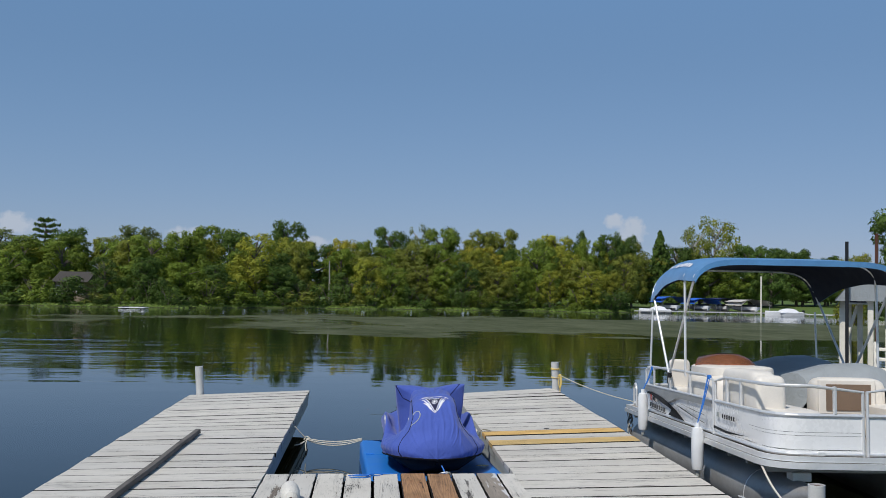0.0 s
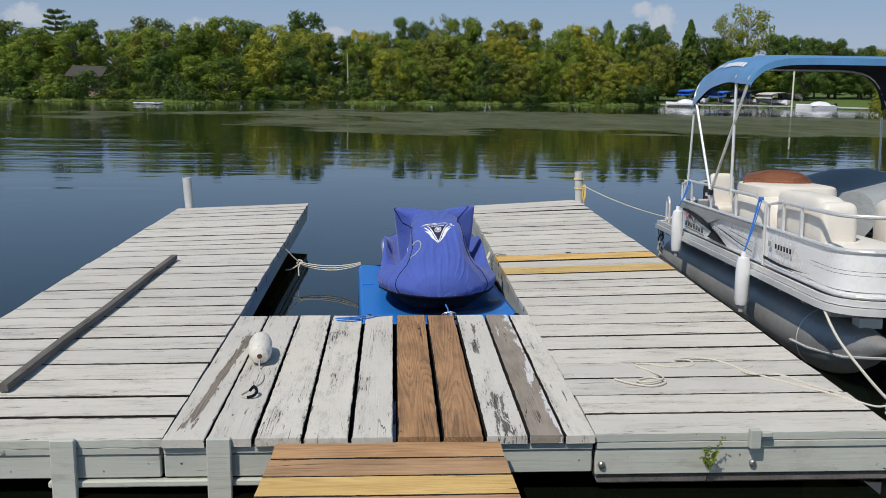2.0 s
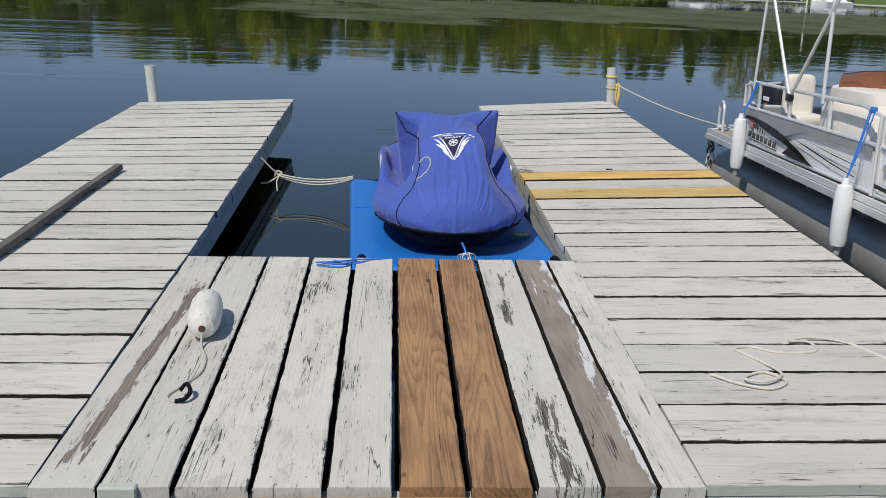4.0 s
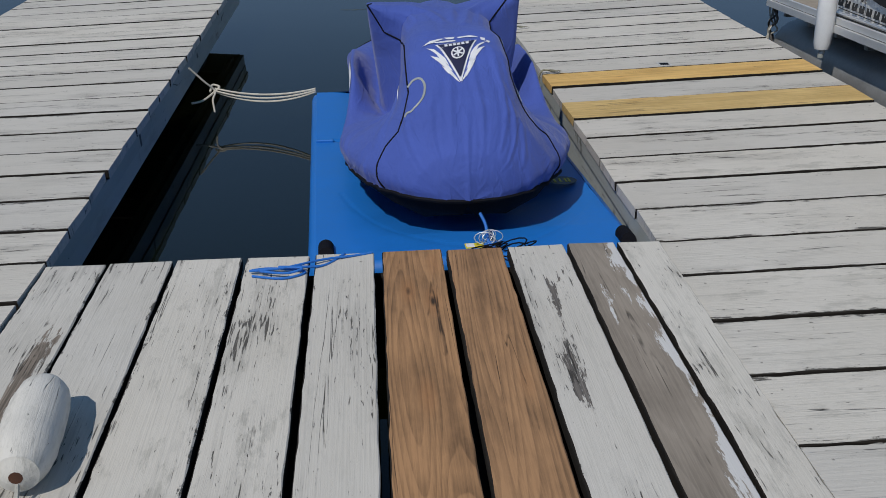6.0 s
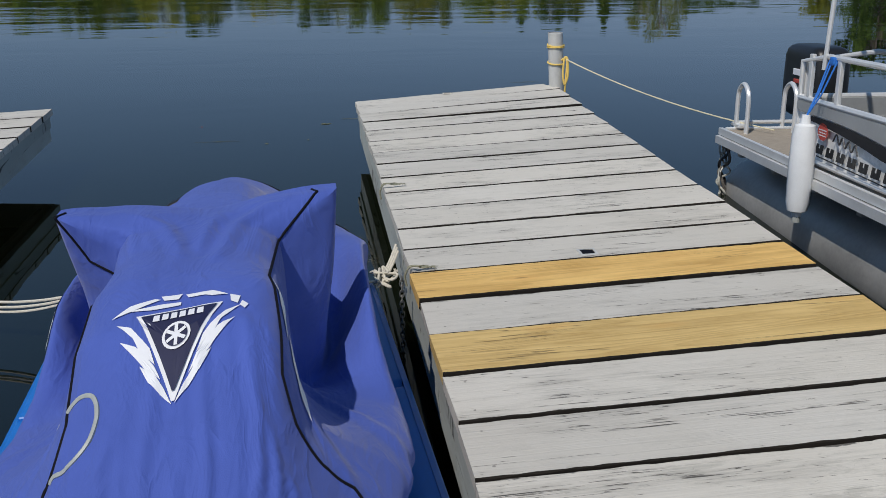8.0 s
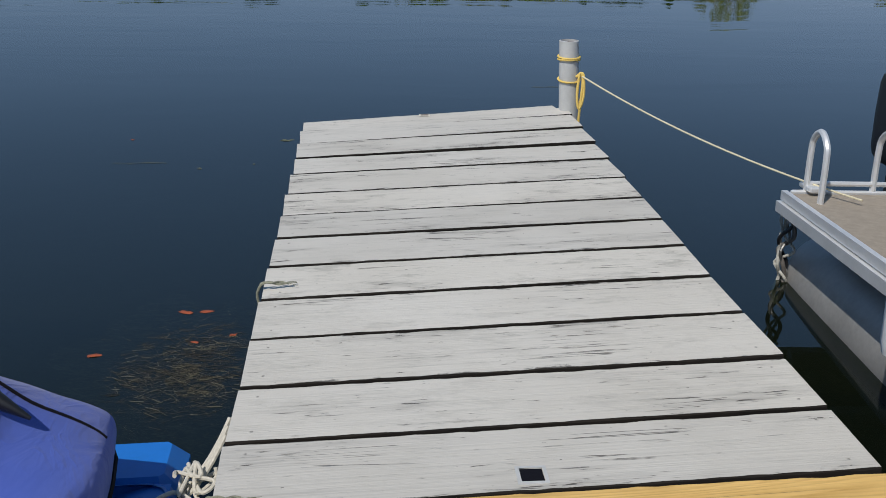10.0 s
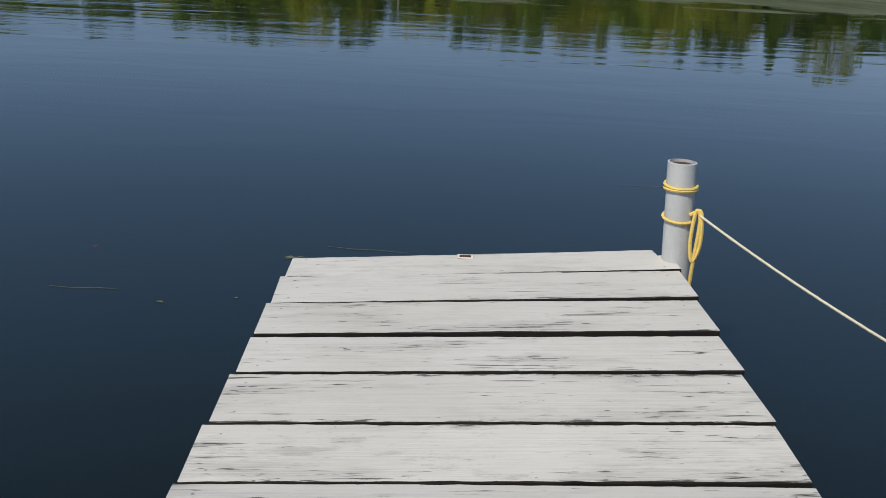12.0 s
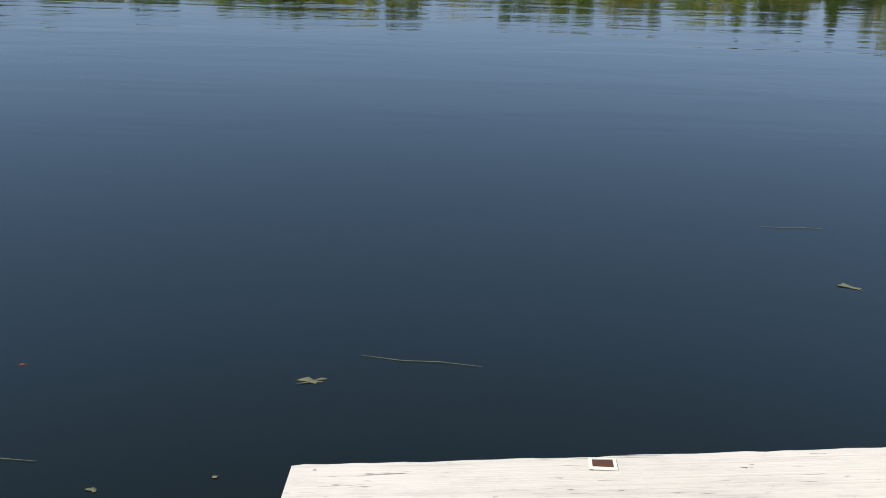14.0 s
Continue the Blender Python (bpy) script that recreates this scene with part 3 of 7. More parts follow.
        me.update()
        return me


def fix_normals(me):
    bm = bmesh.new()
    bm.from_mesh(me)
    bmesh.ops.recalc_face_normals(bm, faces=bm.faces)
    bm.to_mesh(me)
    bm.free()


def part(name, mesh, material, parent=None, label="", smooth=False, kind="", turn=True):
    """One mesh object, under its thing or under a part."""
    me = mesh.data(name, material, smooth) if isinstance(mesh, Mesh) else mesh
    if isinstance(mesh, Mesh) and turn and len(me.polygons) < 20000:
        fix_normals(me)
    ob = new(name, me)
    ob.parent = parent
    return tagged(ob, label, kind=kind)


def thing(name, label, category, m=None, group="", kind=""):
    """An empty at the base of a thing that parents its parts."""
    ob = new(name)
    ob.empty_display_size = 0.2
    if m is not None:
        ob.matrix_world = m
    return tagged(ob, label, category, group, kind)


def lerp_table(table, t):
    """Values between the rows of a table whose first column is t."""
    cols = list(zip(*table))
    return [float(np.interp(t, cols[0], c)) for c in cols[1:]]


def hang(a, b, sag, n=14):
    """Points of a rope that hangs from a to b."""
    a, b = Vector(a), Vector(b)
    return [a.lerp(b, i / n) - Vector((0, 0, sag * 4 * (i / n) * (1 - i / n))) for i in range(n + 1)]


def smooth_path(pts, n=6):
    """A Catmull-Rom curve through points."""
    p = [Vector(q) for q in pts]
    p = [p[0] * 2 - p[1]] + p + [p[-1] * 2 - p[-2]]
    out = []
    for i in range(1, len(p) - 2):
        for k in range(n):
            t = k / n
            out.append(0.5 * ((2 * p[i]) + (p[i + 1] - p[i - 1]) * t + (2 * p[i - 1] - 5 * p[i] + 4 * p[i + 1] - p[i + 2]) * t * t
                              + (3 * p[i] - p[i - 1] - 3 * p[i + 1] + p[i + 2]) * t ** 3))
    return out + [p[-2]]


# ---- ground and water ----
SHORE_X = (-140, -60, -45, -33, -21, -8, 6, 20, 30, 37, 52, 57, 62, 68, 80, 110, 200)
SHORE_Y = (92, 106, 104, 101, 107, 121, 124, 133, 126, 137, 147, 146, 134, 116, 92, 72, 55)


def shore(x):
    return float(np.interp(x, SHORE_X, SHORE_Y)) + 1.5 * math.sin(x * 0.31) + 0.8 * math.sin(x * 0.9 + 1)


def ground_height(x, y):
    d = y - shore(x)
    far = max(-1.3, min(0.28, d * 0.22)) + max(0.0, d - 2) * 0.012
    near = max(-1.3, min(0.62, (-2.3 - y) * 0.6)) if y < 20 else -1.3
    return WATER + max(far, near) + (0.05 * noise.noise((x * 0.7, y * 0.7, 0)) if -8 < y < 20 else 0.0)


def axis_steps(stops):
    out = []
    for a, b, n in stops:
        out += [a + (b - a) * i / n for i in range(n)]
    return out + [stops[-1][1]]


xs = axis_steps([(-900, -140, 8), (-140, -12, 44), (-12, 12, 36), (12, 140, 60), (140, 900, 8)])
ys = axis_steps([(-400, -12, 8), (-12, 12, 34), (12, 50, 8), (50, 145, 76), (145, 240, 10), (240, 1400, 6)])
part("ground", Mesh().grid([[(x, y, ground_height(x, y)) for x in xs] for y in ys]), M_GROUND, None, "grassy lake bank and dark muddy lake bed", True, "structure", False)
part("water", Mesh().grid([[(x, y, WATER) for x in axis_steps([(-900, 900, 12)])] for y in axis_steps([(-2.6, 420, 12)])]), M_WATER, None,
     "calm dark blue lake water with faint ripples", False, "structure", False)


# ---- far shore: trees ----
TINTS = (rgb(0.276, 0.330, 0.115), rgb(0.130, 0.210, 0.042), rgb(0.260, 0.345, 0.048), rgb(0.317, 0.345, 0.059), rgb(0.426, 0.435, 0.056), rgb(0.572, 0.505, 0.063))
TALL = 2.6   # trees are built to unit half width and unit height, then stretched about this much upwards


def leaf_clump(me, rng, c, r, n, size, hub=None):
    """Loose leaves over a lump: small bent blades that look outwards and up, shaded as one soft mass."""
    c = Vector(c)
    for _ in range(n):
        d = Vector((rng.gauss(0, 1), rng.gauss(0, 1), rng.gauss(0, 0.9) + 0.2)).normalized()
        p = c + Vector((d.x * r[0], d.y * r[1], d.z * r[2])) * rng.uniform(0.55, 1.10)
        nrm = (d + Vector((rng.uniform(-0.6, 0.6), rng.uniform(-0.6, 0.6), rng.uniform(-0.2, 0.8)))).normalized()
        a = nrm.orthogonal().normalized()
        a.rotate(Matrix.Rotation(rng.uniform(0, 6.3), 3, nrm))
        b = nrm.cross(a)
        s = size * rng.uniform(0.5, 1.4)
        i = len(me.v)
        for q in (a * s, b * s * 0.6 - nrm * s * 0.2, -a * s, -b * s * 0.6 - nrm * s * 0.2):
            me.v.append((p.x + q.x, p.y + q.y, p.z + q.z / TALL))
        me.f.append((i, i + 1, i + 2, i + 3))
        away = ((p - hub).normalized() if hub else Vector((0, 0, 0.5)))
        me.soft += [tuple((nrm * 0.20 + d * 0.90 + away * 0.22 + Vector((0, 0, 0.08))).normalized())] * 4


def broad_tree(seed, clumps=80, leaves=165, open_top=0.0, slim=1.0):
    """A broad-leaved tree of unit half-width and height: trunk with limbs, and a crown of leaf clumps down to the ground shrubs."""
    rng = random.Random(seed)
    wood, crown = Mesh(), Mesh()
    lean = rng.uniform(-0.04, 0.04)
    hub = Vector((0, 0, 0.45))
    wood.tube([(0, 0, -0.03), (lean * 0.4, 0, 0.25), (lean, lean, 0.55), (lean * 1.6, 0, 0.86)], [0.06, 0.045, 0.03, 0.010], 7)
    lobes = [(rng.uniform(0, 6.283), rng.uniform(0.3, 0.9), rng.uniform(0.7, 1.15)) for _ in range(5)]
    for i in range(clumps):
        t = (i + rng.random()) / clumps
        h = 0.16 + 0.78 * t
        env = slim * math.sqrt(max(0.05, 1 - (abs(h - 0.52) / 0.50) ** 3.2))
        a, k = rng.uniform(0, 6.283), rng.random() ** 0.38
        for la, lh, lk in lobes:
            if abs(h - lh) < 0.16 and math.cos(a - la) > 0.2:
                env *= lk
        r = rng.uniform(0.16, 0.31) * (1 - 0.22 * t)
        x, y = math.cos(a) * max(0.05, env - r * 0.7) * k, math.sin(a) * max(0.05, env - r * 0.7) * k
        leaf_clump(crown, rng, (x, y, h), (r, r, r / TALL * rng.uniform(0.7, 1.0)), int(leaves * (1 - open_top * t) * (r / 0.22) ** 1.6), 0.036, hub)
        if i % 3 == 0:
            wood.tube([(lean * h, 0, max(0.12, h - 0.18)), (x * 0.5, y * 0.5, h - 0.06), (x * 0.95, y * 0.95, h + 0.01)], [0.02, 0.012, 0.004], 5)
    return wood, crown


def pine_tree(seed, flat=False):
    """A conifer: flat whorls of branches; flat: an old pine with a few spreading layers at its top."""
    rng = random.Random(seed)
    wood, crown = Mesh(), Mesh()
    wood.tube([(0, 0, -0.03), (0.02, 0, 0.5), (0, 0.02, 0.98)], [0.05, 0.035, 0.008], 7)
    layers = 7 if flat else 24
    for i in range(layers):
        t = (i + 0.5) / layers
        h = (0.50 if flat else 0.08) + (0.48 if flat else 0.90) * t
        for j in range(6 if flat else 5):
            reach = rng.uniform(0.65, 1.1) * (1 - t * 0.55) if flat else ((1 - t) * 0.85 + 0.06) * rng.uniform(0.75, 1.1)
            a = i * 1.9 + j * 1.15 + rng.uniform(-0.3, 0.3)
            tip = Vector((math.cos(a) * reach, math.sin(a) * reach, h + (0.035 if flat else -0.03)))
            wood.tube([(0, 0, h), tip * 0.6 + Vector((0, 0, h * 0.4)), tip], [0.014, 0.008, 0.003], 4)
            for m in range(4):
                p = Vector((0, 0, h)).lerp(tip, 0.40 + 0.2 * m)
                w = (0.11 if flat else 0.14 * (1.2 - t))
                leaf_clump(crown, rng, p, (w, w, 0.022 if flat else 0.03), 16 if flat else 20, 0.045, Vector((0, 0, h - 0.2)))
    return wood, crown


def shrub(seed):
    rng = random.Random(seed)
    wood, crown = Mesh(), Mesh()
    for i in range(5):
        a = rng.uniform(0, 6.3)
        wood.tube([(0, 0, -0.05), (math.cos(a) * 0.3, math.sin(a) * 0.3, 0.5), (math.cos(a) * 0.6, math.sin(a) * 0.6, 0.85)], [0.03, 0.02, 0.006], 4)
    for i in range(18):
        a, k, h = rng.uniform(0, 6.3), math.sqrt(rng.random()), rng.uniform(0.05, 0.8)
        leaf_clump(crown, rng, (math.cos(a) * k * 0.8, math.sin(a) * k * 0.8, h), (0.30, 0.30, 0.20), 80, 0.075, Vector((0, 0, 0.1)))
    return wood, crown


def tree_kind(name, made, bark=M_BARK):
    wood, crown = made
    leaves = crown.data("crown", M_LEAF)
    leaves.normals_split_custom_set_from_vertices(crown.soft)
    return (name, wood.data("trunk", bark, True), leaves)


ROUND = [tree_kind("tree", broad_tree(s)) for s in (11, 12, 13, 14)]
SLIM = [tree_kind("tree", broad_tree(s, 52, 160, 0.2, 0.8)) for s in (21, 22)]
WISPY = tree_kind("tree", broad_tree(31, 64, 150, 0.55, 1.0), M_PALE_BARK)
PINE, CONE = tree_kind("pine_tree", pine_tree(41, True)), tree_kind("spruce_tree", pine_tree(42))
SHRUBS = [tree_kind("shrub", shrub(s)) for s in (51, 52, 53)]
TREE_LABEL = {0: "distant pale green broad-leaved tree on the far bank", 1: "dark green broad-leaved tree on the far bank",
              2: "green broad-leaved tree on the far bank", 3: "olive green broad-leaved tree on the far bank",
              4: "yellow-green broad-leaved tree on the far bank", 5: "bright yellowing broad-leaved tree on the far bank"}
tree_rng = random.Random(77)


def plant(kind, x, y, top, half, tint, label="", category="tree", group="trees on the far bank"):
    """One tree: its foot on the ground, its top at the height top."""
    name, wood, crown = kind
    foot = ground_height(x, y)
    m = pose(x, y, foot, 0, 0, tree_rng.uniform(0, 360)) @ Matrix.Diagonal((half, half, top - foot, 1))
    ob = thing(name, label or TREE_LABEL[tint], category, m, group)
    part("trunk", wood, None, ob)
    c = part("crown", crown, None, ob)
    j = tree_rng.uniform(0.82, 1.18)
    c.color = tuple(v * j for v in TINTS[tint][:3]) + (1,)


# x, y, height of the top, half width, tint
for x, y, top, half, tint in ((-61.6, 153, 11.1, 5.6, 0), (-44.7, 135, 10.3, 3.2, 1), (-49.5, 130, 8.1, 4.4, 2), (-39.7, 153, 11.8, 4.9, 0), (-40.1, 135, 9.2, 2.8, 3), (-32.6,
                              159, 11.0, 2.9, 0), (-25.4, 146, 11.8, 4.9, 2), (-29.2, 135, 7.9, 4.2, 4), (-16.0, 159, 13.7, 4.4, 1), (-13.0, 146, 10.1, 4.7, 4), (-19.2, 143, 9.2,
                              4.0, 2), (-6.8, 148, 10.4, 3.3, 5), (1.5, 159, 13.1, 3.9, 1), (-3.2, 151, 10.3, 2.8, 2), (10.8, 159, 13.4, 4.7, 2), (6.8, 148, 10.1, 4.4, 3), (17.5,
                              151, 10.0, 4.3, 5), (17.3, 164, 13.5, 4.2, 3), (21.9, 164, 13.5, 4.0, 3)):
    plant(tree_rng.choice(ROUND), x, y, top, half * 1.08, tint)
for x, y, top, half, tint in ((26.7, 156, 11.6, 4.3, 2), (30.7, 159, 12.7, 4.9, 4), (38.3, 153, 12.7, 3.0, 1), (42.5, 156, 12.5, 2.5, 1), (34.9, 153, 11.4, 3.3, 2), (54.1, 164,
                              11.6, 4.5, 1), (69.9, 169, 12.0, 4.1, 1), (81.6, 182, 12.4, 2.9, 1), (65.5, 166, 8.4, 5.1, 2), (79.8, 169, 8.0, 4.6, 1), (51.4, 84, 11.2, 4.4, 1),
                              (53.2, 98, 7.2, 2.4, 4), (98.2, 195, 11.0, 3.6, 4)):
    plant(tree_rng.choice(ROUND), x, y, top, half * 1.08, tint)
plant(PINE, -53.4, 150, 12.6, 3.3, 1, "tall pine with a flat layered top on the far bank", "pine tree")
plant(CONE, 48.9, 158, 13.9, 4.2, 1, "dark green conical spruce on the far bank", "spruce tree")
plant(WISPY, 7.2, 161, 14.0, 3.2, 0, "thin grey-green half-bare tree on the far bank")
plant(WISPY, 62.5, 169, 17.6, 5.4, 3, "tall olive half-bare tree above the boat lifts")
plant(WISPY, 58.0, 167, 15.6, 3.6, 3, "tall olive half-bare tree above the boat lifts")
plant(SLIM[0], 34.2, 156, 13.4, 2.2, 1)


def opening(x, y):
    """The gap in the trees before the small house."""
    return abs(x + 37.6 + (y - 113) * 0.3) < 2.3 and y < 119


# the wood between and behind them
for i in range(64):
    x = -72 + 118 * (i + tree_rng.random()) / 64
    y = shore(x) + tree_rng.uniform(9, 32)
    if opening(x, y):
        continue
    plant(tree_rng.choice(ROUND + SLIM), x, y, tree_rng.uniform(7.0, 10.0), tree_rng.uniform(3.0, 4.6), tree_rng.choice((1, 2, 2, 3, 3, 4)))
for i in range(26):
    x = -70 + 106 * (i + tree_rng.random()) / 26
    if opening(x, shore(x) + 5):
        continue
    plant(tree_rng.choice(ROUND + SLIM), x, shore(x) + tree_rng.uniform(3.5, 7), tree_rng.uniform(4.2, 6.8), tree_rng.uniform(2.4, 3.6),
          tree_rng.choice((1, 1, 2, 2, 3, 4)))
for i in range(30):
    x = 36 + 84 * (i + tree_rng.random()) / 30
    plant(tree_rng.choice(ROUND), x, 164 + tree_rng.uniform(-4, 20), tree_rng.uniform(8.5, 12.5), tree_rng.uniform(3.8, 5.2), tree_rng.choice((1, 1, 2, 3)))
# mostly dark tints: the understory's shade is put into the shrubs' colour
for i in range(74):
    x = -74 + 112 * (i + tree_rng.random()) / 74
    plant(tree_rng.choice(SHRUBS), x, shore(x) + tree_rng.uniform(1.6, 3.6), tree_rng.uniform(0.9, 3.4), tree_rng.uniform(1.3, 2.6),
          tree_rng.choice((1, 1, 1, 2, 2, 3)), "leafy shrub at the water's edge", "shrub", "shrubs along the far bank")


def pale_trunk(x, y, h):
    m = Mesh().tube([(0, 0, -0.3), (0.05, 0, h * 0.5), (-0.05, 0, h)], [0.16, 0.12, 0.06], 7)
    tagged(part("dead_tree", m, M_PALE_BARK, None, "pale bare dead tree at the water's edge", True), category="tree").matrix_world = pose(x, y, ground_height(x, y))


pale_trunk(31.1, 137.5, 5.6)
pale_trunk(-7.4, 129.2, 6.2)
pale_trunk(20.5, 138, 6.0)

reeds, reed_rng = Mesh(), random.Random(5)
for i in range(3600):
    x = reed_rng.uniform(-75, 62)
    y = shore(x) + reed_rng.gauss(0.9, 0.5)
    z, h, w = ground_height(x, y), reed_rng.uniform(0.08, 0.24), reed_rng.uniform(0.08, 0.20)
    dx = reed_rng.uniform(-0.25, 0.25)
    j = len(reeds.v)
    reeds.v += [(x - w, y, z), (x + w, y, z), (x + dx, y + reed_rng.uniform(-0.1, 0.1), z + h)]
    reeds.f.append((j, j + 1, j + 2))
grass = part("shore_grass", reeds, M_LEAF, None, "light green grass and reeds along the far water's edge", False, "stuff")
grass.color = rgb(0.24, 0.33, 0.07)


# ---- far shore: houses, rafts, boats ----
def house(x, y, w, h, label, wall_mat, roof_mat):
    ob = thing("house", label, "house", pose(x, y, ground_height(x, y)))
    part("wall", Mesh().box((-w / 2, 0, 0), (w / 2, 6, h), 0.02), wall_mat, ob)
    part("roof", Mesh().grid([[(-w / 2 - 0.4, -0.5, h), (-w / 2 - 0.4, 3, h + 1.3), (-w / 2 - 0.4, 6.5, h)],
                              [(w / 2 + 0.4, -0.5, h), (w / 2 + 0.4, 3, h + 1.3), (w / 2 + 0.4, 6.5, h)]], True, True), roof_mat, ob)
    for k in range(3):
        wx = -w / 2 + w * (k + 0.5) / 3
        win = part("window", Mesh().box((wx - 0.45, -0.06, h * 0.35), (wx + 0.45, 0.02, h * 0.8), 0.01), M_BOAT_WHITE, ob, "white-framed window")
        part("pane", Mesh().box((wx - 0.34, -0.09, h * 0.40), (wx + 0.34, -0.05, h * 0.75), 0.005), M_BLACK, win)


house(-38.0, 113, 3.6, 2.4, "small brown house among the trees with white window frames", M_HOUSE, M_ROOF)
house(101, 176, 12, 2.6, "long low white house behind the lawn", M_BOAT_WHITE, M_ROOF)

raft = thing("swim_raft", "low white swim raft floating near the far bank", "raft", pose(-26.4, 97.3, WATER))
part("deck", Mesh().box((-1.5, -1.0, 0.06), (1.2, 1.0, 0.16), 0.03), M_BOAT_WHITE, raft)
for fx in (-1.0, 0.7):
    part("barrel", Mesh().lathe([(0.02, -0.9), (0.2, -0.88), (0.2, 0.88), (0.02, 0.9)], (fx, 0, 0.05), "Y", 10), M_DARK, raft)


def boat_lift(x, y, width, depth, z, canopy, label, low=False):
    """A hoist for a boat under a vinyl canopy on four posts."""
    ob = thing("boat_lift", label, "boat lift", pose(x, y, WATER, 0, 0, 0), "boat lifts along the far bank")
    rows = []
    for i in range(7):
        u = i / 6
        rows.append([(-width / 2 + width * u, -depth / 2, z - 0.35 + 0.35 * math.sin(u * math.pi) ** 0.6), (-width / 2 + width * u, depth / 2, z - 0.35 + 0.35 * math.sin(u * math.pi) ** 0.6)])
    top = Mesh().grid(rows)
    top.grid([[(a[0], a[1], a[2] - 0.55 if k in (0, 6) else a[2] - 0.12) for a in r] for k, r in enumerate(rows)])
    part("canopy", top, canopy, ob)
    for sx in (-1, 1):
        for sy in (-1, 1):
            part("post", Mesh().box((sx * width * 0.46 - 0.06, sy * depth * 0.44 - 0.06, -1.0), (sx * width * 0.46 + 0.06, sy * depth * 0.44 + 0.06, z - 0.4), 0.01), M_GALV, ob)
    part("cradle", Mesh().box((-width * 0.42, -depth * 0.4, 0.30), (width * 0.42, depth * 0.4, 0.42), 0.02), M_GALV, ob)
    b = thing("motorboat", "white motorboat parked in the boat lift", "boat", pose(x, y, WATER + 0.42), "boats on the far lifts")
    rows = []
    for yy, w in ((-depth * 0.46, 0.08), (-depth * 0.36, 0.55), (-depth * 0.15, 0.9), (depth * 0.42, 1.0)):
        rows.append([(s * width * 0.36 * w * kx, yy, zz) for s, kx, zz in ((-1, 1, 0.75), (-1, 0.85, 0.35), (0, 0, 0.03), (1, 0.85, 0.35), (1, 1, 0.75), (0, 0.0, 0.80))])
    part("hull", Mesh().grid(rows, True, True), M_BOAT_WHITE, b)
    part("windscreen", Mesh().box((-width * 0.22, -depth * 0.1, 0.79), (width * 0.22, -depth * 0.06, 1.08), 0.01), M_BLACK, b)


boat_lift(44.1, 137, 4.6, 6.5, 2.5, M_CANOPY_BLUE, "boat lift with a deep blue canopy over the water")
boat_lift(48.9, 137, 4.3, 6.5, 2.35, M_CANOPY_BLUE, "boat lift with a bright blue canopy over the water")
boat_lift(53.5, 140.8, 3.8, 6.5, 2.45, M_CANOPY_NAVY, "boat lift with a navy canopy over the water")
boat_lift(55.2, 134.2, 4.7, 6.5, 2.25, M_CANOPY_TAN, "boat lift with a pale tan canopy over the water")


def moored_boat(x, y, length, label):
    b = thing("speedboat", label, "boat", pose(x, y, WATER - 0.1), "boats along the far bank")
    rows = []
    for k in range(9):
        u = k / 8
        w = 0.9 * min(1, 0.12 + math.sin(min(u * 1.3, 1) * math.pi / 2) * 0.95)
        rows.append([(-length / 2 + length * u, s * w * kk, zz) for s, kk, zz in ((-1, 0.8, 0.0), (-1, 1, 0.55 + 0.12 * (1 - u)), (0, 0.1, 0.70 + 0.1 * (1 - u)), (1, 1, 0.55 + 0.12 * (1 - u)), (1, 0.8, 0.0))])
    part("hull", Mesh().grid(rows, True, True), M_BOAT_WHITE, b)
    rows = []
    for k in range(7):
        u = k / 6
        h = 0.62 + 0.55 * math.sin(u * math.pi) ** 0.7
        rows.append([(-length * 0.15 + length * 0.55 * u, s * 0.85, zz) for s, zz in ((-1, 0.55), (-0.6, h), (0.6, h), (1, 0.55))])
    part("boat_cover", Mesh().grid(rows, False), M_COVER_WHITE, b, "white fitted boat cover")
    part("motor", Mesh().box((length / 2, -0.18, 0.1), (length / 2 + 0.35, 0.18, 0.95), 0.06), M_BLACK, b)


moored_boat(58.9, 130, 5.6, "white speedboat with a white cover moored at the bank")
moored_boat(40.2, 132, 4.6, "white open boat moored at the bank")
pier = thing("far_dock", "long low pale wooden dock along the far bank", "dock", pose(50, 131.2, WATER))
part("deck", Mesh().box((-13, -0.5, 0.22), (13, 0.5, 0.36), 0.02), M_PIPE, pier)
for k in range(14):
    part("pile", Mesh().box((-12.6 + k * 1.94, -0.4, -1.0), (-12.5 + k * 1.94, -0.3, 0.22), 0.01), M_GALV, pier)
pier2 = thing("far_dock", "low pale dock beside the lawn", "dock", pose(68, 121, WATER, 0, 0, -35))
part("deck", Mesh().box((-9, -0.6, 0.22), (9, 0.6, 0.38), 0.02), M_PIPE, pier2)
for k in range(8):
    part("pile", Mesh().box((-8.6 + k * 2.4, -0.5, -1.0), (-8.5 + k * 2.4, -0.4, 0.22), 0.01), M_GALV, pier2)
tagged(part("mooring_pole", Mesh().tube([(55.5, 130, -1.9), (55.5, 130, 5.2)], 0.12, 8), M_CREAM_PAINT, None, "tall pale wooden pole standing in the lake", True), category="pole")


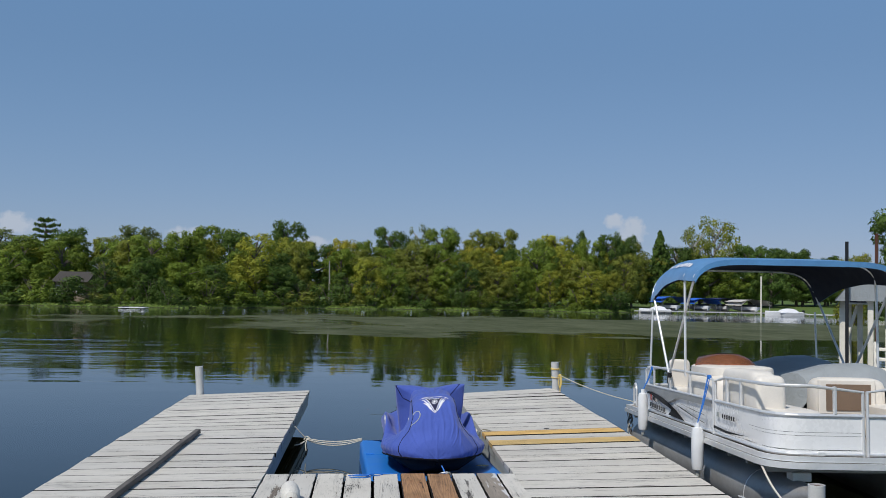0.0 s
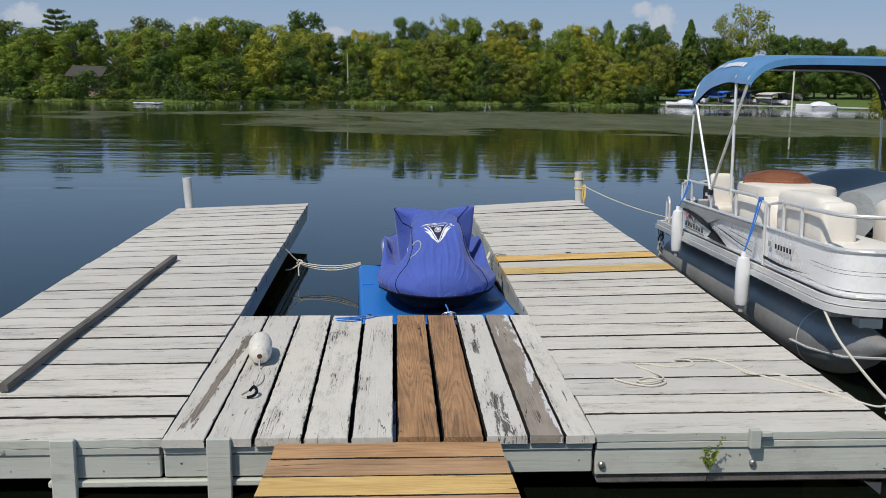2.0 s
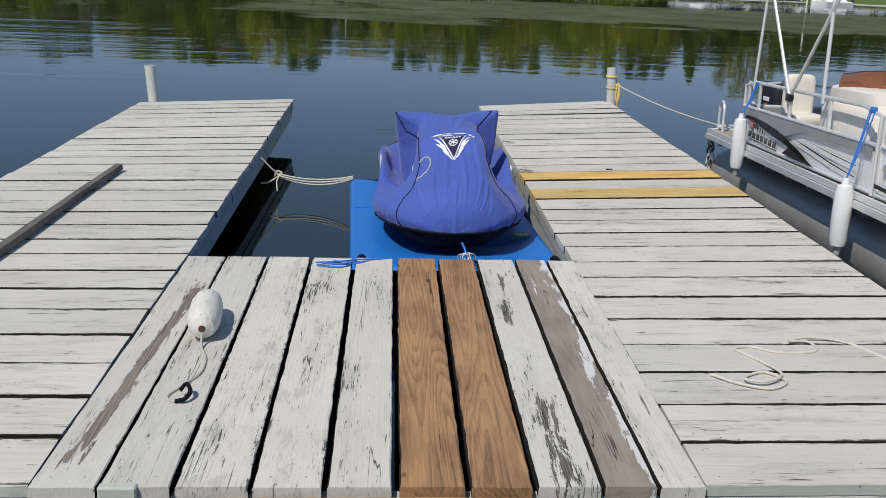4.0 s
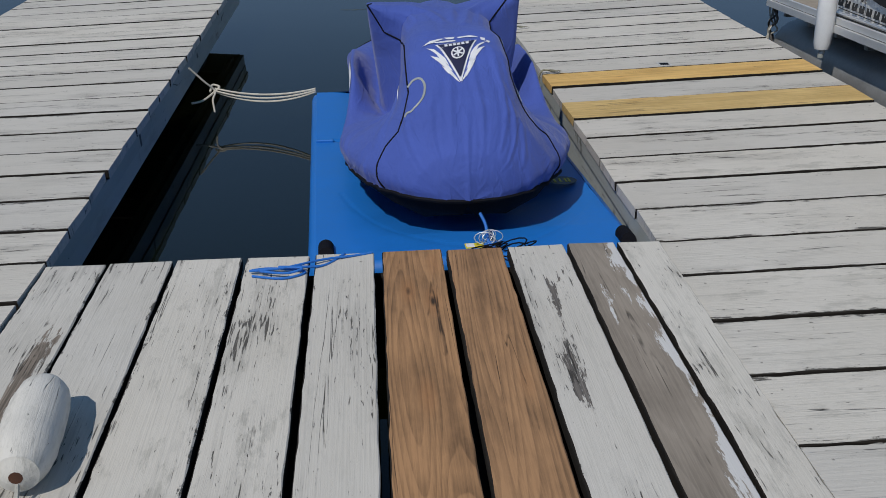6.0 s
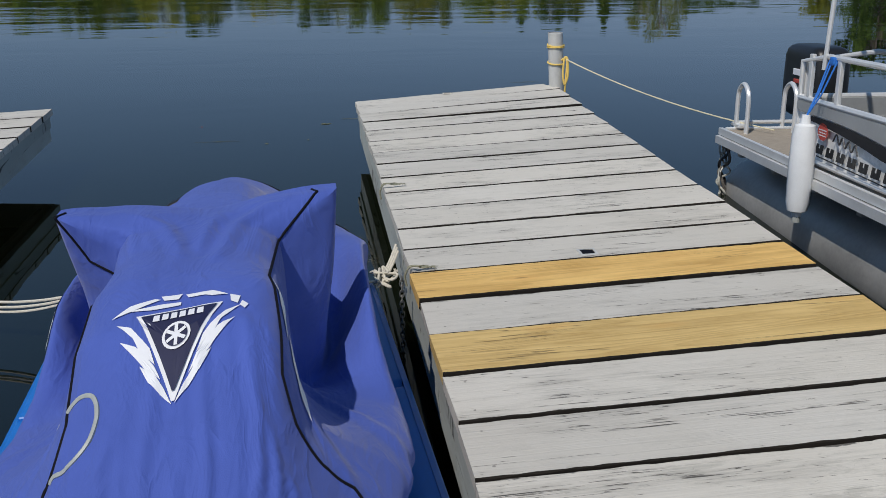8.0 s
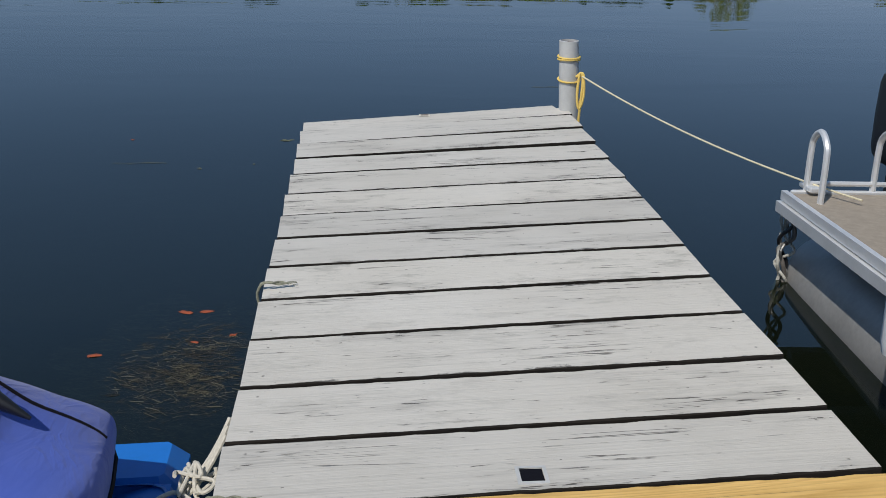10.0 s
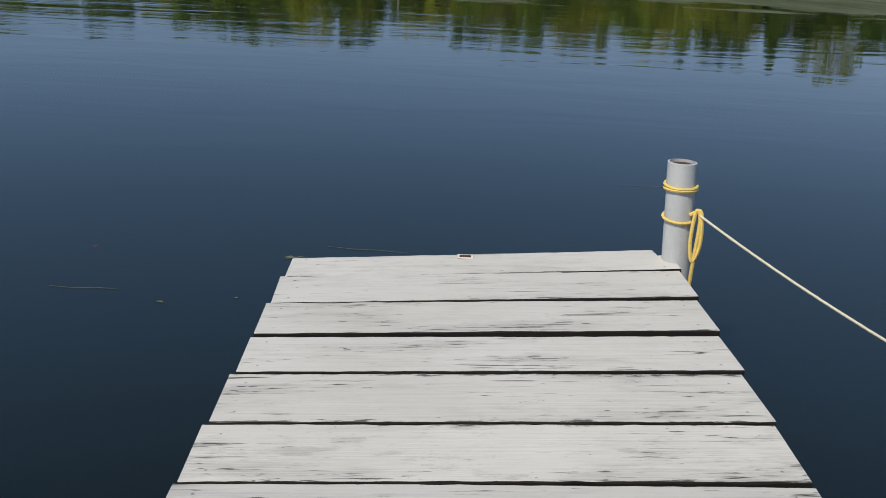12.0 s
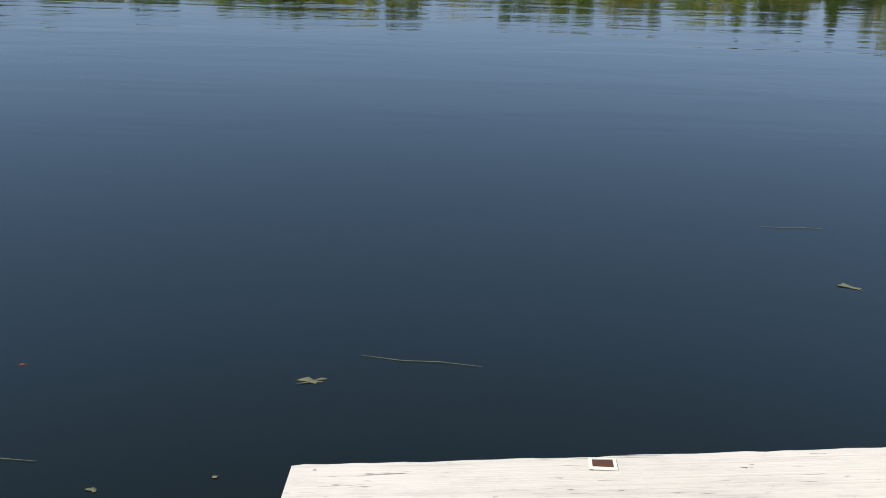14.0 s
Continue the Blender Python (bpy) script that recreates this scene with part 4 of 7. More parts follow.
# ---- neighbour's boat hoist on the near bank ----
def neighbour_lift():
    ob = thing("boat_hoist", "cream-painted boat hoist with a green canopy beside the pontoon boat", "boat lift", pose(9.0, 14.0, WATER, 0, 0, -27))
    for k, (x, y, h) in enumerate(((0.05, 0.0, 2.3), (0.42, 0.5, 2.3), (0.62, -0.2, 2.35), (0.98, 0.1, 2.45), (3.4, 0.0, 2.4), (3.4, 4.0, 2.4), (0.2, 4.0, 2.4))):
        part("post", Mesh().box((x - 0.06, y - 0.06, -1.0), (x + 0.06, y + 0.06, h), 0.01), M_CREAM_PAINT, ob)
    rows = [[(-0.1 + 3.7 * i / 8, yy, 2.55 + 0.5 * math.sin(math.pi * i / 8) ** 0.7 - (0.45 if i in (0, 8) else 0)) for i in range(9)] for yy in (-0.4, 2.0, 4.4)]
    part("canopy", Mesh().grid(rows), M_CANOPY_GREEN, ob)
    part("gable", Mesh().grid([[(-0.1 + 3.7 * i / 8, -0.4, 2.2), (-0.1 + 3.7 * i / 8, -0.42, 2.53 + 0.5 * math.sin(math.pi * i / 8) ** 0.7 - (0.3 if i in (0, 8) else 0))] for i in range(9)]), M_TARP, ob)
    for k in range(5):
        part("step", Mesh().box((0.7, -0.8 - 0.28 * k, 1.15 - 0.2 * k), (2.4, -0.5 - 0.28 * k, 1.21 - 0.2 * k), 0.01), M_CREAM_PAINT, ob, "cream wooden step")
    for x in (0.72, 2.38):
        part("stringer", Mesh().tube([(x, -0.45, 1.3), (x, -2.0, 0.0), (x, -2.0, -0.9)], 0.05, 6), M_CREAM_PAINT, ob)
    part("brace", Mesh().tube([(0.0, 0.0, 0.9), (0.36, 0.1, 2.1)], 0.04, 6), M_CREAM_PAINT, ob)
    part("brace", Mesh().tube([(0.25, 0.0, 0.4), (0.05, 0.0, 2.1)], 0.04, 6), M_CREAM_PAINT, ob)
    sol = thing("solar_panel", "small tilted solar panel on the hoist", "solar panel", pose(9.25, 13.7, 1.75, 50, 0, -20))
    part("frame_plate", Mesh().box((-0.2, -0.15, 0), (0.2, 0.15, 0.03), 0.004), M_BOAT_WHITE, sol)
    part("cell_plate", Mesh().box((-0.17, -0.12, 0.031), (0.17, 0.12, 0.037), 0.002), M_NAVY, sol)
    part("mount", Mesh().tube([(0, 0, 0), (0.2, 0.25, -0.25)], 0.02, 6), M_GALV, sol)


neighbour_lift()
tagged(part("dock_pole", Mesh().tube([(8.86, 13.4, -2.0), (8.85, 13.4, 3.0)], 0.038, 8), M_BLACK, None, "black upright steel pole in the water", True), category="pole")
tagged(part("dock_pole", Mesh().tube([(9.58, 13.5, -2.0), (9.58, 13.5, 3.2)], 0.038, 8), M_RUST, None, "rusty upright steel pole in the water", True), category="pole")


# ---- the docks ----
NEAR = 0.05
# where one plank ends and the next begins, from the bank outwards
WEST_SEAMS = (0.05, 0.42, 0.775, 1.13, 1.475, 1.835, 2.155, 2.485, 2.825, 3.15, 3.51, 3.85, 4.19, 4.53, 4.89, 5.21, 5.57, 5.90, 6.21, 6.52, 6.865, 7.19, 7.54, 7.88, 8.20, 8.55, 8.89, 9.24, 9.58)
EAST_SEAMS = (0.05, 0.39, 0.737, 1.08, 1.425, 1.79, 2.15, 2.50, 2.826, 3.185, 3.522, 3.88, 4.215, 4.56, 4.90, 5.25, 5.578, 5.893, 6.224, 6.567, 6.917, 7.254, 7.593, 7.914, 8.255, 8.613, 8.94, 9.275, 9.61, 9.90)
WEST = (-4.44, -2.46)
EAST = (0.0, 1.785)


def plank_mesh(name, length, width, thick, mat, seed, axis="X", gap=0.020, painted_edge=False, taper=0.0, notch=0.0):
    """A sawn plank with worn, crooked edges and ends; lies along the axis, its top at z = 0. taper: how much wider its far end is; notch: a corner cut away for a post."""
    rng, me, rows, n = random.Random(seed), Mesh(), [], 40
    bow, wedge = rng.uniform(-0.004, 0.004), rng.uniform(-0.003, 0.003)
    wear = [rng.uniform(0, 50), rng.uniform(0, 50)]
    stops = [-length / 2 + length * i / n + (0 if i in (0, n) else rng.uniform(-0.012, 0.012)) for i in range(n + 1)]
    if notch:
        stops += [length / 2 - notch - 0.004, length / 2 - notch + 0.004]
        stops.sort()
    last = len(stops) - 1
    for i, u in enumerate(stops):
        f = 2 * u / length
        mid = bow * (1 - f * f) + wedge * f
        side = []
        for w0 in wear:
            splinter = 0.010 * max(0.0, noise.noise((u * 5.0, w0, 3.3)) - 0.28) + 0.0035 * noise.noise((u * 16.0, w0, 0.0)) + 0.0015 * noise.noise((u * 60.0, w0, 7.0))
            side.append(width / 2 - gap / 2 - splinter)
        a, b = side[0] - mid, side[1] + mid + taper * f
        if notch and u > length / 2 - notch:
            b -= notch * 1.25
        ea, eb, skew = rng.uniform(0.002, 0.006), rng.uniform(0.002, 0.006), rng.uniform(-0.004, 0.004) if i in (0, last) else 0.0
        ring = [(-a, -thick, 0), (b, -thick, skew), (b, -eb, skew), (b - eb, 0, skew), (-a + ea, 0, -skew), (-a, -ea, -skew)]
        rows.append([(u + d, q, z) if axis == "X" else (q, u + d, z) for q, z, d in ring])
    me.grid(rows, True, True)
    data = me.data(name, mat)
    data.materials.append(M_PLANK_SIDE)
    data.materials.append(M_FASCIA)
    # sides, undersides and near bevels take the near-black that paints gap shade
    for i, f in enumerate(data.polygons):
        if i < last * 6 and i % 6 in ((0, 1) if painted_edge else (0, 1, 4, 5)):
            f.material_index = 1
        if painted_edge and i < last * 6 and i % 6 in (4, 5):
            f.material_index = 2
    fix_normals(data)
    return data


def dock_thing(label):
    return thing("dock", label, "dock", TILT, "white wooden docks")


west = dock_thing("long white-painted plank dock, weathered, over dark water")
east = dock_thing("long white-painted plank dock with two new yellow boards")
middle = dock_thing("short cross dock of lengthwise planks joining the two long docks")


def west_dip(x, y):
    """The west dock sags at its outer far corner."""
    return (0.04 - 0.085 * (WEST[1] - x) / (WEST[1] - WEST[0])) * max(0.0, y) / 9.6


def east_skew(x, y):
    """Towards the lake the planks fan out a little at the boat's side."""
    return 0.10 * (max(0.0, y - 5.2) / 4.5) ** 1.1 * x / 1.8


def east_rise(x, y):
    """The east dock rolls up a little at its outer far corner."""
    return (-0.025 + 0.055 * x / 1.8) * min(1.0, max(0.0, y) / 5) + (-0.014 + 0.034 * x / 1.8) * max(0.0, y - 8.7)


def side_board(parent, pts, z0, z1, thick, mat, name="side_board", label=""):
    part(name, Mesh().grid([[(x - thick / 2, y, z0 + dz), (x + thick / 2, y, z0 + dz), (x + thick / 2, y, z1 + dz), (x - thick / 2, y, z1 + dz)] for x, y, dz in pts], True, True),
         mat, parent, label)


# sides and ends, hung under the planks
for x0 in (EAST[0] + 0.03, EAST[1] - 0.03):
    side_board(east, [(x0, NEAR + 0.06, 0), (x0, 5.2, east_rise(x0, 5.2)), (x0, 9.78 + east_skew(x0, 9.4) * 0.9, east_rise(x0, 9.4))], -0.135, -0.052, 0.045, M_FASCIA_Y)
    side_board(east, [(x0 + 0.012, NEAR + 0.06, 0), (x0 + 0.012, 5.2, east_rise(x0, 5.2)), (x0 + 0.012, 9.76 + east_skew(x0, 9.4) * 0.9, east_rise(x0, 9.4))], -0.30, -0.137, 0.045, M_FASCIA_Y)
for x0 in (WEST[0] + 0.03, WEST[1] - 0.03):
    for z0, z1, dx in ((-0.135, -0.052, 0.0), (-0.245, -0.137, -0.012)):
        side_board(west, [(x0 + dx, NEAR + 0.06, 0), (x0 + dx, 4.7, west_dip(x0, 4.7)), (x0 + dx, 9.50, west_dip(x0, 9.5))], z0, z1, 0.045, M_FASCIA_Y)
part("end_board", Mesh().grid([[(EAST[0] + 0.06, 9.80, z0 - 0.025), (EAST[1] - 0.06, 9.93, z0 + 0.03)] for z0 in (-0.30, -0.055)] + [[(EAST[0] + 0.06, 9.76, z0 - 0.025), (EAST[1] - 0.06, 9.89, z0 + 0.03)] for z0 in (-0.055, -0.30)], False), M_FASCIA, east)
part("end_board", Mesh().grid([[(x, 9.51, z0 + west_dip(x, 9.5)) for x in (WEST[0] + 0.06, WEST[1] - 0.06)] for z0 in (-0.245, -0.052)]
                              + [[(x, 9.47, z0 + west_dip(x, 9.5)) for x in (WEST[0] + 0.06, WEST[1] - 0.06)] for z0 in (-0.052, -0.245)], False), M_FASCIA, west)
# near fascia: a narrow strip over a deep board
for dock, a, b in ((west, -4.42, -2.475), (middle, -2.455, -0.015), (east, 0.005, 1.79)):
    low = -0.235 if dock is not east else -0.255
    part("fascia", Mesh().box((a, NEAR + 0.012, -0.095), (b, NEAR + 0.055, -0.050), 0.006), M_FASCIA, dock)
    part("fascia", Mesh().box((a, NEAR + 0.022, low), (b, NEAR + 0.06, -0.099), 0.006), M_FASCIA, dock)
part("wet_sill", Mesh().box((0.02, NEAR + 0.04, -0.318), (1.78, NEAR + 0.13, -0.268), 0.015), M_OLD_BEAM, east, "soaked mossy timber at the water line")
part("lower_rail", Mesh().box((-3.1, NEAR - 0.0, -0.285), (-1.9, NEAR + 0.05, -0.245), 0.008), M_FASCIA, west)
for x, parent in ((-3.0, west), (-2.14, middle)):
    part("corner_post", Mesh().box((x - 0.068, NEAR - 0.032, -0.36), (x + 0.068, NEAR + 0.008, 0.012), 0.006), M_FASCIA, parent)
part("bracket", Mesh().box((0.89, NEAR - 0.035, -0.085), (0.955, NEAR + 0.01, 0.03), 0.004).box((0.96, NEAR - 0.03, -0.02), (1.02, NEAR + 0.0, 0.015), 0.01), M_FASCIA, east, "small grey painted bracket")
for x in (0.16, 1.05):
    part("bolt", Mesh().lathe([(0.0, 0), (0.022, 0.0), (0.022, -0.012), (0.012, -0.02), (0.0, -0.02)], (x - 0.12, NEAR + 0.02, -0.19), "Y", 8), M_GALV, east)
# joists and floats in the dark below
for dock, a, b, y0, y1 in ((west, -4.33, -2.58, 0.3, 9.3), (east, 0.13, 1.67, 0.3, 9.6)):
    for k in range(3):
        x = a + (b - a) * k / 2
        part("joist", Mesh().box((x - 0.02, y0, -0.23), (x + 0.02, y1, -0.10), 0.004), M_OLD_BEAM, dock)
    for k in range(4):
        yy = y0 + 0.25 + k * 2.25
        part("float", Mesh().box((a + 0.18, yy, -0.70), (b - 0.18, yy + 1.6, -0.232), 0.05), M_DARK, dock, "wet black plastic float")
for x in (-2.2, -1.2, -0.2):
    part("joist", Mesh().box((x - 0.02, 0.15, -0.23), (x + 0.02, 2.6, -0.06), 0.004), M_OLD_BEAM, middle)
for k in range(2):
    part("float", Mesh().box((-2.2 + 1.15 * k, 0.5, -0.70), (-1.25 + 1.15 * k, 2.2, -0.232), 0.05), M_DARK, middle, "wet black plastic float")
# the back board shares the plank sides' shade-darkened colour
part("back_board", Mesh().box((-2.44, 2.70, -0.48), (-0.02, 2.74, -0.055), 0.006), M_PLANK_SIDE, middle, "near-black board in the gap-shade colour")


def pipe_post(x, y, z0, z1, r, label, lean=(0.0, 0.0)):
    """A hollow pipe driven into the lake bed."""
    ob = thing("dock_post", label, "post", TILT @ pose(x, y, 0), "pipes that hold the docks")
    prof = [(r, z0), (r, z1), (r - 0.008, z1 + 0.002), (r - 0.008, z1 - 0.25), (0.0, z1 - 0.25)]
    me = Mesh().lathe(prof, (0, 0, 0), "Z", 20)
    me.v = [(a + lean[0] * c, b + lean[1] * c, c) for a, b, c in me.v]
    part("pipe", me, M_PIPE, ob, "", True)
    lining = Mesh().lathe([(r - 0.0095, z1 - 0.012), (r - 0.0095, z1 - 0.2), (0.0, z1 - 0.2)], (0, 0, 0), "Z", 18)
    lining.v = [(a + lean[0] * c, b + lean[1] * c, c) for a, b, c in lining.v]
    part("rust_lining", lining, M_RUST, ob, "rusty inside of the pipe")
    return ob


post_east = pipe_post(1.790, 9.855, -1.7, 0.510, 0.066, "grey pipe post with yellow rope tied round it", (-0.05, 0.0))
for zz, wob in ((0.405, 0.006), (0.387, -0.004), (0.252, 0.01)):
    part("rope_turn", Mesh().tube([(0.073 * math.cos(a) - 0.05 * zz, 0.073 * math.sin(a), zz + wob * math.sin(a)) for a in (i * 0.3307 for i in range(20))], 0.007, 6), M_ROPE_YELLOW, post_east, "yellow rope wrapped round the pipe")
pipe_post(-4.28, 9.64, -1.7, 0.42, 0.066, "pale grey pipe post leaning a little", (-0.07, 0.05))
post_near = pipe_post(1.90, 0.27, -1.3, 0.42, 0.062, "short grey pipe post with a cream rope at its foot")
for zz in (0.02, 0.045, 0.07):
    part("rope_turn", Mesh().tube([(0.072 * math.cos(a), 0.072 * math.sin(a), zz + 0.006 * math.sin(a)) for a in (i * 0.3307 for i in range(20))], 0.010, 6), M_ROPE, post_near, "cream rope wrapped round the pipe")

# gangway to the bank
GANG = TILT @ pose(-1.19, 0.0, -0.010, -5.5)
gangway = thing("gangway", "sloping gangway of brown and yellow boards to the bank", "gangway", GANG)
for x in (-0.50, 0.50):
    part("beam", Mesh().box((x - 0.03, -4.2, -0.19), (x + 0.03, -0.02, -0.045), 0.005), M_OLD_BEAM, gangway)

# ---- loose things on the docks ----
beam = thing("timber", "long weathered dark grey square timber lying on the dock", "timber", TILT @ pose(-3.59, 3.06, 0.012, 0, 0, -1.4))
part("timber_body", Mesh().grid([[(-0.029 + w, y, 0.001), (0.029 + w, y, 0.001), (0.026 + w, y, 0.048), (-0.026 + w, y, 0.051)] for y, w in ((-2.2, 0.004), (-1.2, -0.006), (0, 0.005), (1.2, -0.004), (2.2, 0.003))], True, True), M_OLD_BEAM, beam)

buoy = thing("mooring_buoy", "scuffed white foam buoy with a short cord on the cross dock", "buoy", TILT @ pose(-2.112, 1.575, 0.084, 0, 0, 6))
part("float_body", Mesh().lathe([(0.0, -0.215), (0.025, -0.215), (0.040, -0.205), (0.056, -0.20), (0.074, -0.15), (0.083, -0.08), (0.080, -0.06), (0.084, 0.0), (0.082, 0.10), (0.072, 0.17), (0.05, 0.21), (0.03, 0.22), (0.0, 0.22)], (0, 0, 0), "Y", 18), M_FOAM, buoy, "", True)
part("hole", Mesh().lathe([(0.0, -0.2165), (0.018, -0.2165), (0.018, -0.213), (0.0, -0.212)], (0, 0, 0), "Y", 10), M_RUST, buoy, "stained hole")
part("cord", Mesh().tube(smooth_path([(0.0, -0.2, -0.01), (0.0, -0.27, -0.07), (0.03, -0.40, -0.078), (0.02, -0.56, -0.078), (-0.04, -0.68, -0.078), (-0.10, -0.80, -0.078), (-0.06, -0.86, -0.076)]), 0.006, 6), M_ROPE_GREEN, buoy)
part("cleat_hook", Mesh().tube(smooth_path([(-0.06, -0.855, -0.074), (-0.02, -0.86, -0.062), (0.0, -0.82, -0.045), (-0.02, -0.78, -0.03), (-0.045, -0.80, -0.05)]), 0.010, 6), M_PIPING, buoy, "black hook")


def deck_rope(name, pts, r, mat, label, z=0.0):
    ob = part(name, Mesh().tube(smooth_path([(x, y, zz + r + 0.001 + z) for x, y, zz in pts], 8), r, 7), mat, None, label, True)
    ob.matrix_world = TILT
    return tagged(ob, category="rope")


deck_rope("rope", [(0.33, 1.03, 0), (0.43, 0.93, 0), (0.56, 0.88, 0), (0.66, 0.96, 0), (0.60, 1.06, 0), (0.50, 1.02, 0), (0.47, 0.95, 0.01), (0.56, 0.93, 0.012), (0.66, 1.02, 0.012),
                   (0.62, 1.20, 0), (0.55, 1.34, 0), (0.64, 1.37, 0), (0.76, 1.30, 0), (0.95, 1.32, 0), (0.97, 1.44, 0), (0.86, 1.43, 0.01), (1.0, 1.48, 0.01), (1.18, 1.42, 0),
                   (1.32, 1.14, 0), (1.50, 0.90, 0), (1.70, 0.66, 0), (1.83, 0.46, 0), (1.89, 0.40, 0.02)], 0.007, M_ROPE, "loose cream mooring rope curled on the dock")
deck_rope("rope", [(1.74, 0.70, 0), (1.62, 0.86, 0), (1.52, 1.06, 0), (1.45, 1.12, 0), (1.30, 1.08, 0.012), (1.26, 1.20, 0), (1.38, 1.30, 0)], 0.007, M_ROPE, "loose cream rope end on the dock")
deck_rope("blue_rope", [(-1.63, 2.63, 0), (-1.51, 2.60, 0), (-1.43, 2.65, 0), (-1.56, 2.67, 0.01), (-1.64, 2.655, 0.01), (-1.51, 2.65, 0.02), (-1.37, 2.73, 0.01), (-1.23, 2.78, 0), (-1.17, 2.80, 0.0)],
          0.005, M_ROPE_BLUE, "knotted bright blue rope on the plank ends")


deck_rope("blue_rope", [(-1.60, 2.64, 0.014), (-1.50, 2.615, 0.014), (-1.44, 2.64, 0.02), (-1.53, 2.66, 0.02), (-1.46, 2.665, 0.015), (-1.36, 2.70, 0.0), (-1.28, 2.80, 0.0)], 0.005, M_ROPE_BLUE, "second strand of bright blue rope on the planks")


def cable(name, pts, r, mat, label, category="rope", tilt=True):
    ob = part(name, Mesh().tube(pts, r, 7), mat, None, label, True)
    if tilt:
        ob.matrix_world = TILT
    return tagged(ob, category=category)


# the float's ropes to the west dock
for k, (sag, dz) in enumerate(((0.10, 0.0), (0.13, -0.01), (0.08, 0.012))):
    cable("rope", hang((-2.27, 6.12 + 0.01 * k, -0.21 + dz), (-1.54, 5.90, -0.17 + dz), sag * 0.55), 0.007, M_ROPE, "worn cream ropes tying the float to the dock")
cable("rope", smooth_path([(-2.425, 6.08, -0.03), (-2.34, 6.10, -0.13), (-2.27, 6.12, -0.21), (-2.28, 6.06, -0.26), (-2.27, 6.02, -0.34)]), 0.007, M_ROPE, "worn cream rope with a knot beside the dock")
cable("rope", smooth_path([(-2.425, 6.02, -0.27), (-2.35, 6.05, -0.26), (-2.27, 6.12, -0.215), (-2.24, 6.15, -0.19), (-2.29, 6.17, -0.18), (-2.30, 6.10, -0.21)]), 0.008, M_ROPE, "worn cream rope with a knot beside the dock")
# ropes between float and east dock
for k in range(3):
    cable("rope", hang((-0.012, 6.02 + 0.05 * k, -0.07), (-0.14, 5.86 + 0.03 * k, -0.20), 0.03), 0.007, M_ROPE, "cream rope lashing the float to the dock")
cable("rope", smooth_path([(-0.24, 5.78, -0.17), (-0.15, 5.88, -0.17), (-0.07, 5.84, -0.19), (-0.10, 5.94, -0.19), (-0.02, 5.98, -0.16)]), 0.007, M_ROPE, "cream rope lashing the float to the dock")
lash_rng = random.Random(8)
for k in range(2):
    cable("rope", smooth_path([(-0.10 + lash_rng.uniform(-0.06, 0.07), 5.93 + lash_rng.uniform(-0.08, 0.10), -0.155 + lash_rng.uniform(-0.02, 0.03)) for _ in range(7)]), 0.0065, M_ROPE, "tangled cream rope between float and dock")
# yellow line from the post to the boat's stern
cable("yellow_rope", smooth_path([(1.815, 9.80, 0.280), (1.855, 9.77, 0.302), (1.865, 9.76, 0.160), (1.838, 9.76, 0.070), (1.822, 9.77, 0.160), (1.835, 9.78, 0.302), (1.855, 9.77, 0.260), (1.842, 9.76, 0.040), (1.836, 9.76, -0.160)]), 0.009, M_ROPE_YELLOW, "yellow rope loop and knot hanging from the post")


def chain(x, y, z0, z1, label):
    ob = thing("chain", label, "chain", TILT @ pose(x, y, 0))
    n = int((z1 - z0) / 0.026)
    for i in range(n):
        pts = []
        for j in range(9):
            a = j * math.pi / 4
            u, v = 0.010 * math.cos(a), 0.019 * math.sin(a)
            pts.append((0, u, v) if i % 2 else (u, 0, v))
        ring = part("link", Mesh().tube(pts, 0.0035, 5, False), M_GALV, ob)
        ring.location = (0, 0, z0 + 0.026 * i)


chain(-0.035, 5.62, -0.45, -0.02, "galvanised chain hanging down the dock's side")
# frayed rope ends drawn up over the dock's edge
for y, rot in ((5.60, 0), (7.02, 8)):
    fray, fray_rng = Mesh(), random.Random(int(y * 100))
    fray.tube(smooth_path([(-0.060, 0.0, -0.075), (-0.066, 0.004, -0.03), (-0.050, 0.0, 0.010), (-0.02, 0.008, 0.018), (0.02, -0.004, 0.012), (0.045, 0.006, 0.010)]), 0.0052, 6)
    fray.tube(smooth_path([(-0.060, 0.012, -0.02), (-0.045, 0.010, 0.016), (-0.01, -0.012, 0.022), (0.025, 0.010, 0.016), (0.06, 0.002, 0.008)]), 0.0042, 6)
    for _ in range(9):
        t = fray_rng.uniform(-0.7, 0.7)
        fray.tube([(0.04, 0, 0.012), (0.06, 0.012 * t, 0.014), (0.06 + fray_rng.uniform(0.015, 0.035), 0.035 * t, 0.006)], [0.0025, 0.0018, 0.0008], 4)
    tie = part("rope_end", fray, M_ROPE_MOSSY, None, "frayed mossy rope end over the dock's edge", True)
    tie.matrix_world = TILT @ pose(0.045, y, -0.018, 0, 0, rot)
    tagged(tie, category="rope", group="rope ends on the east dock")
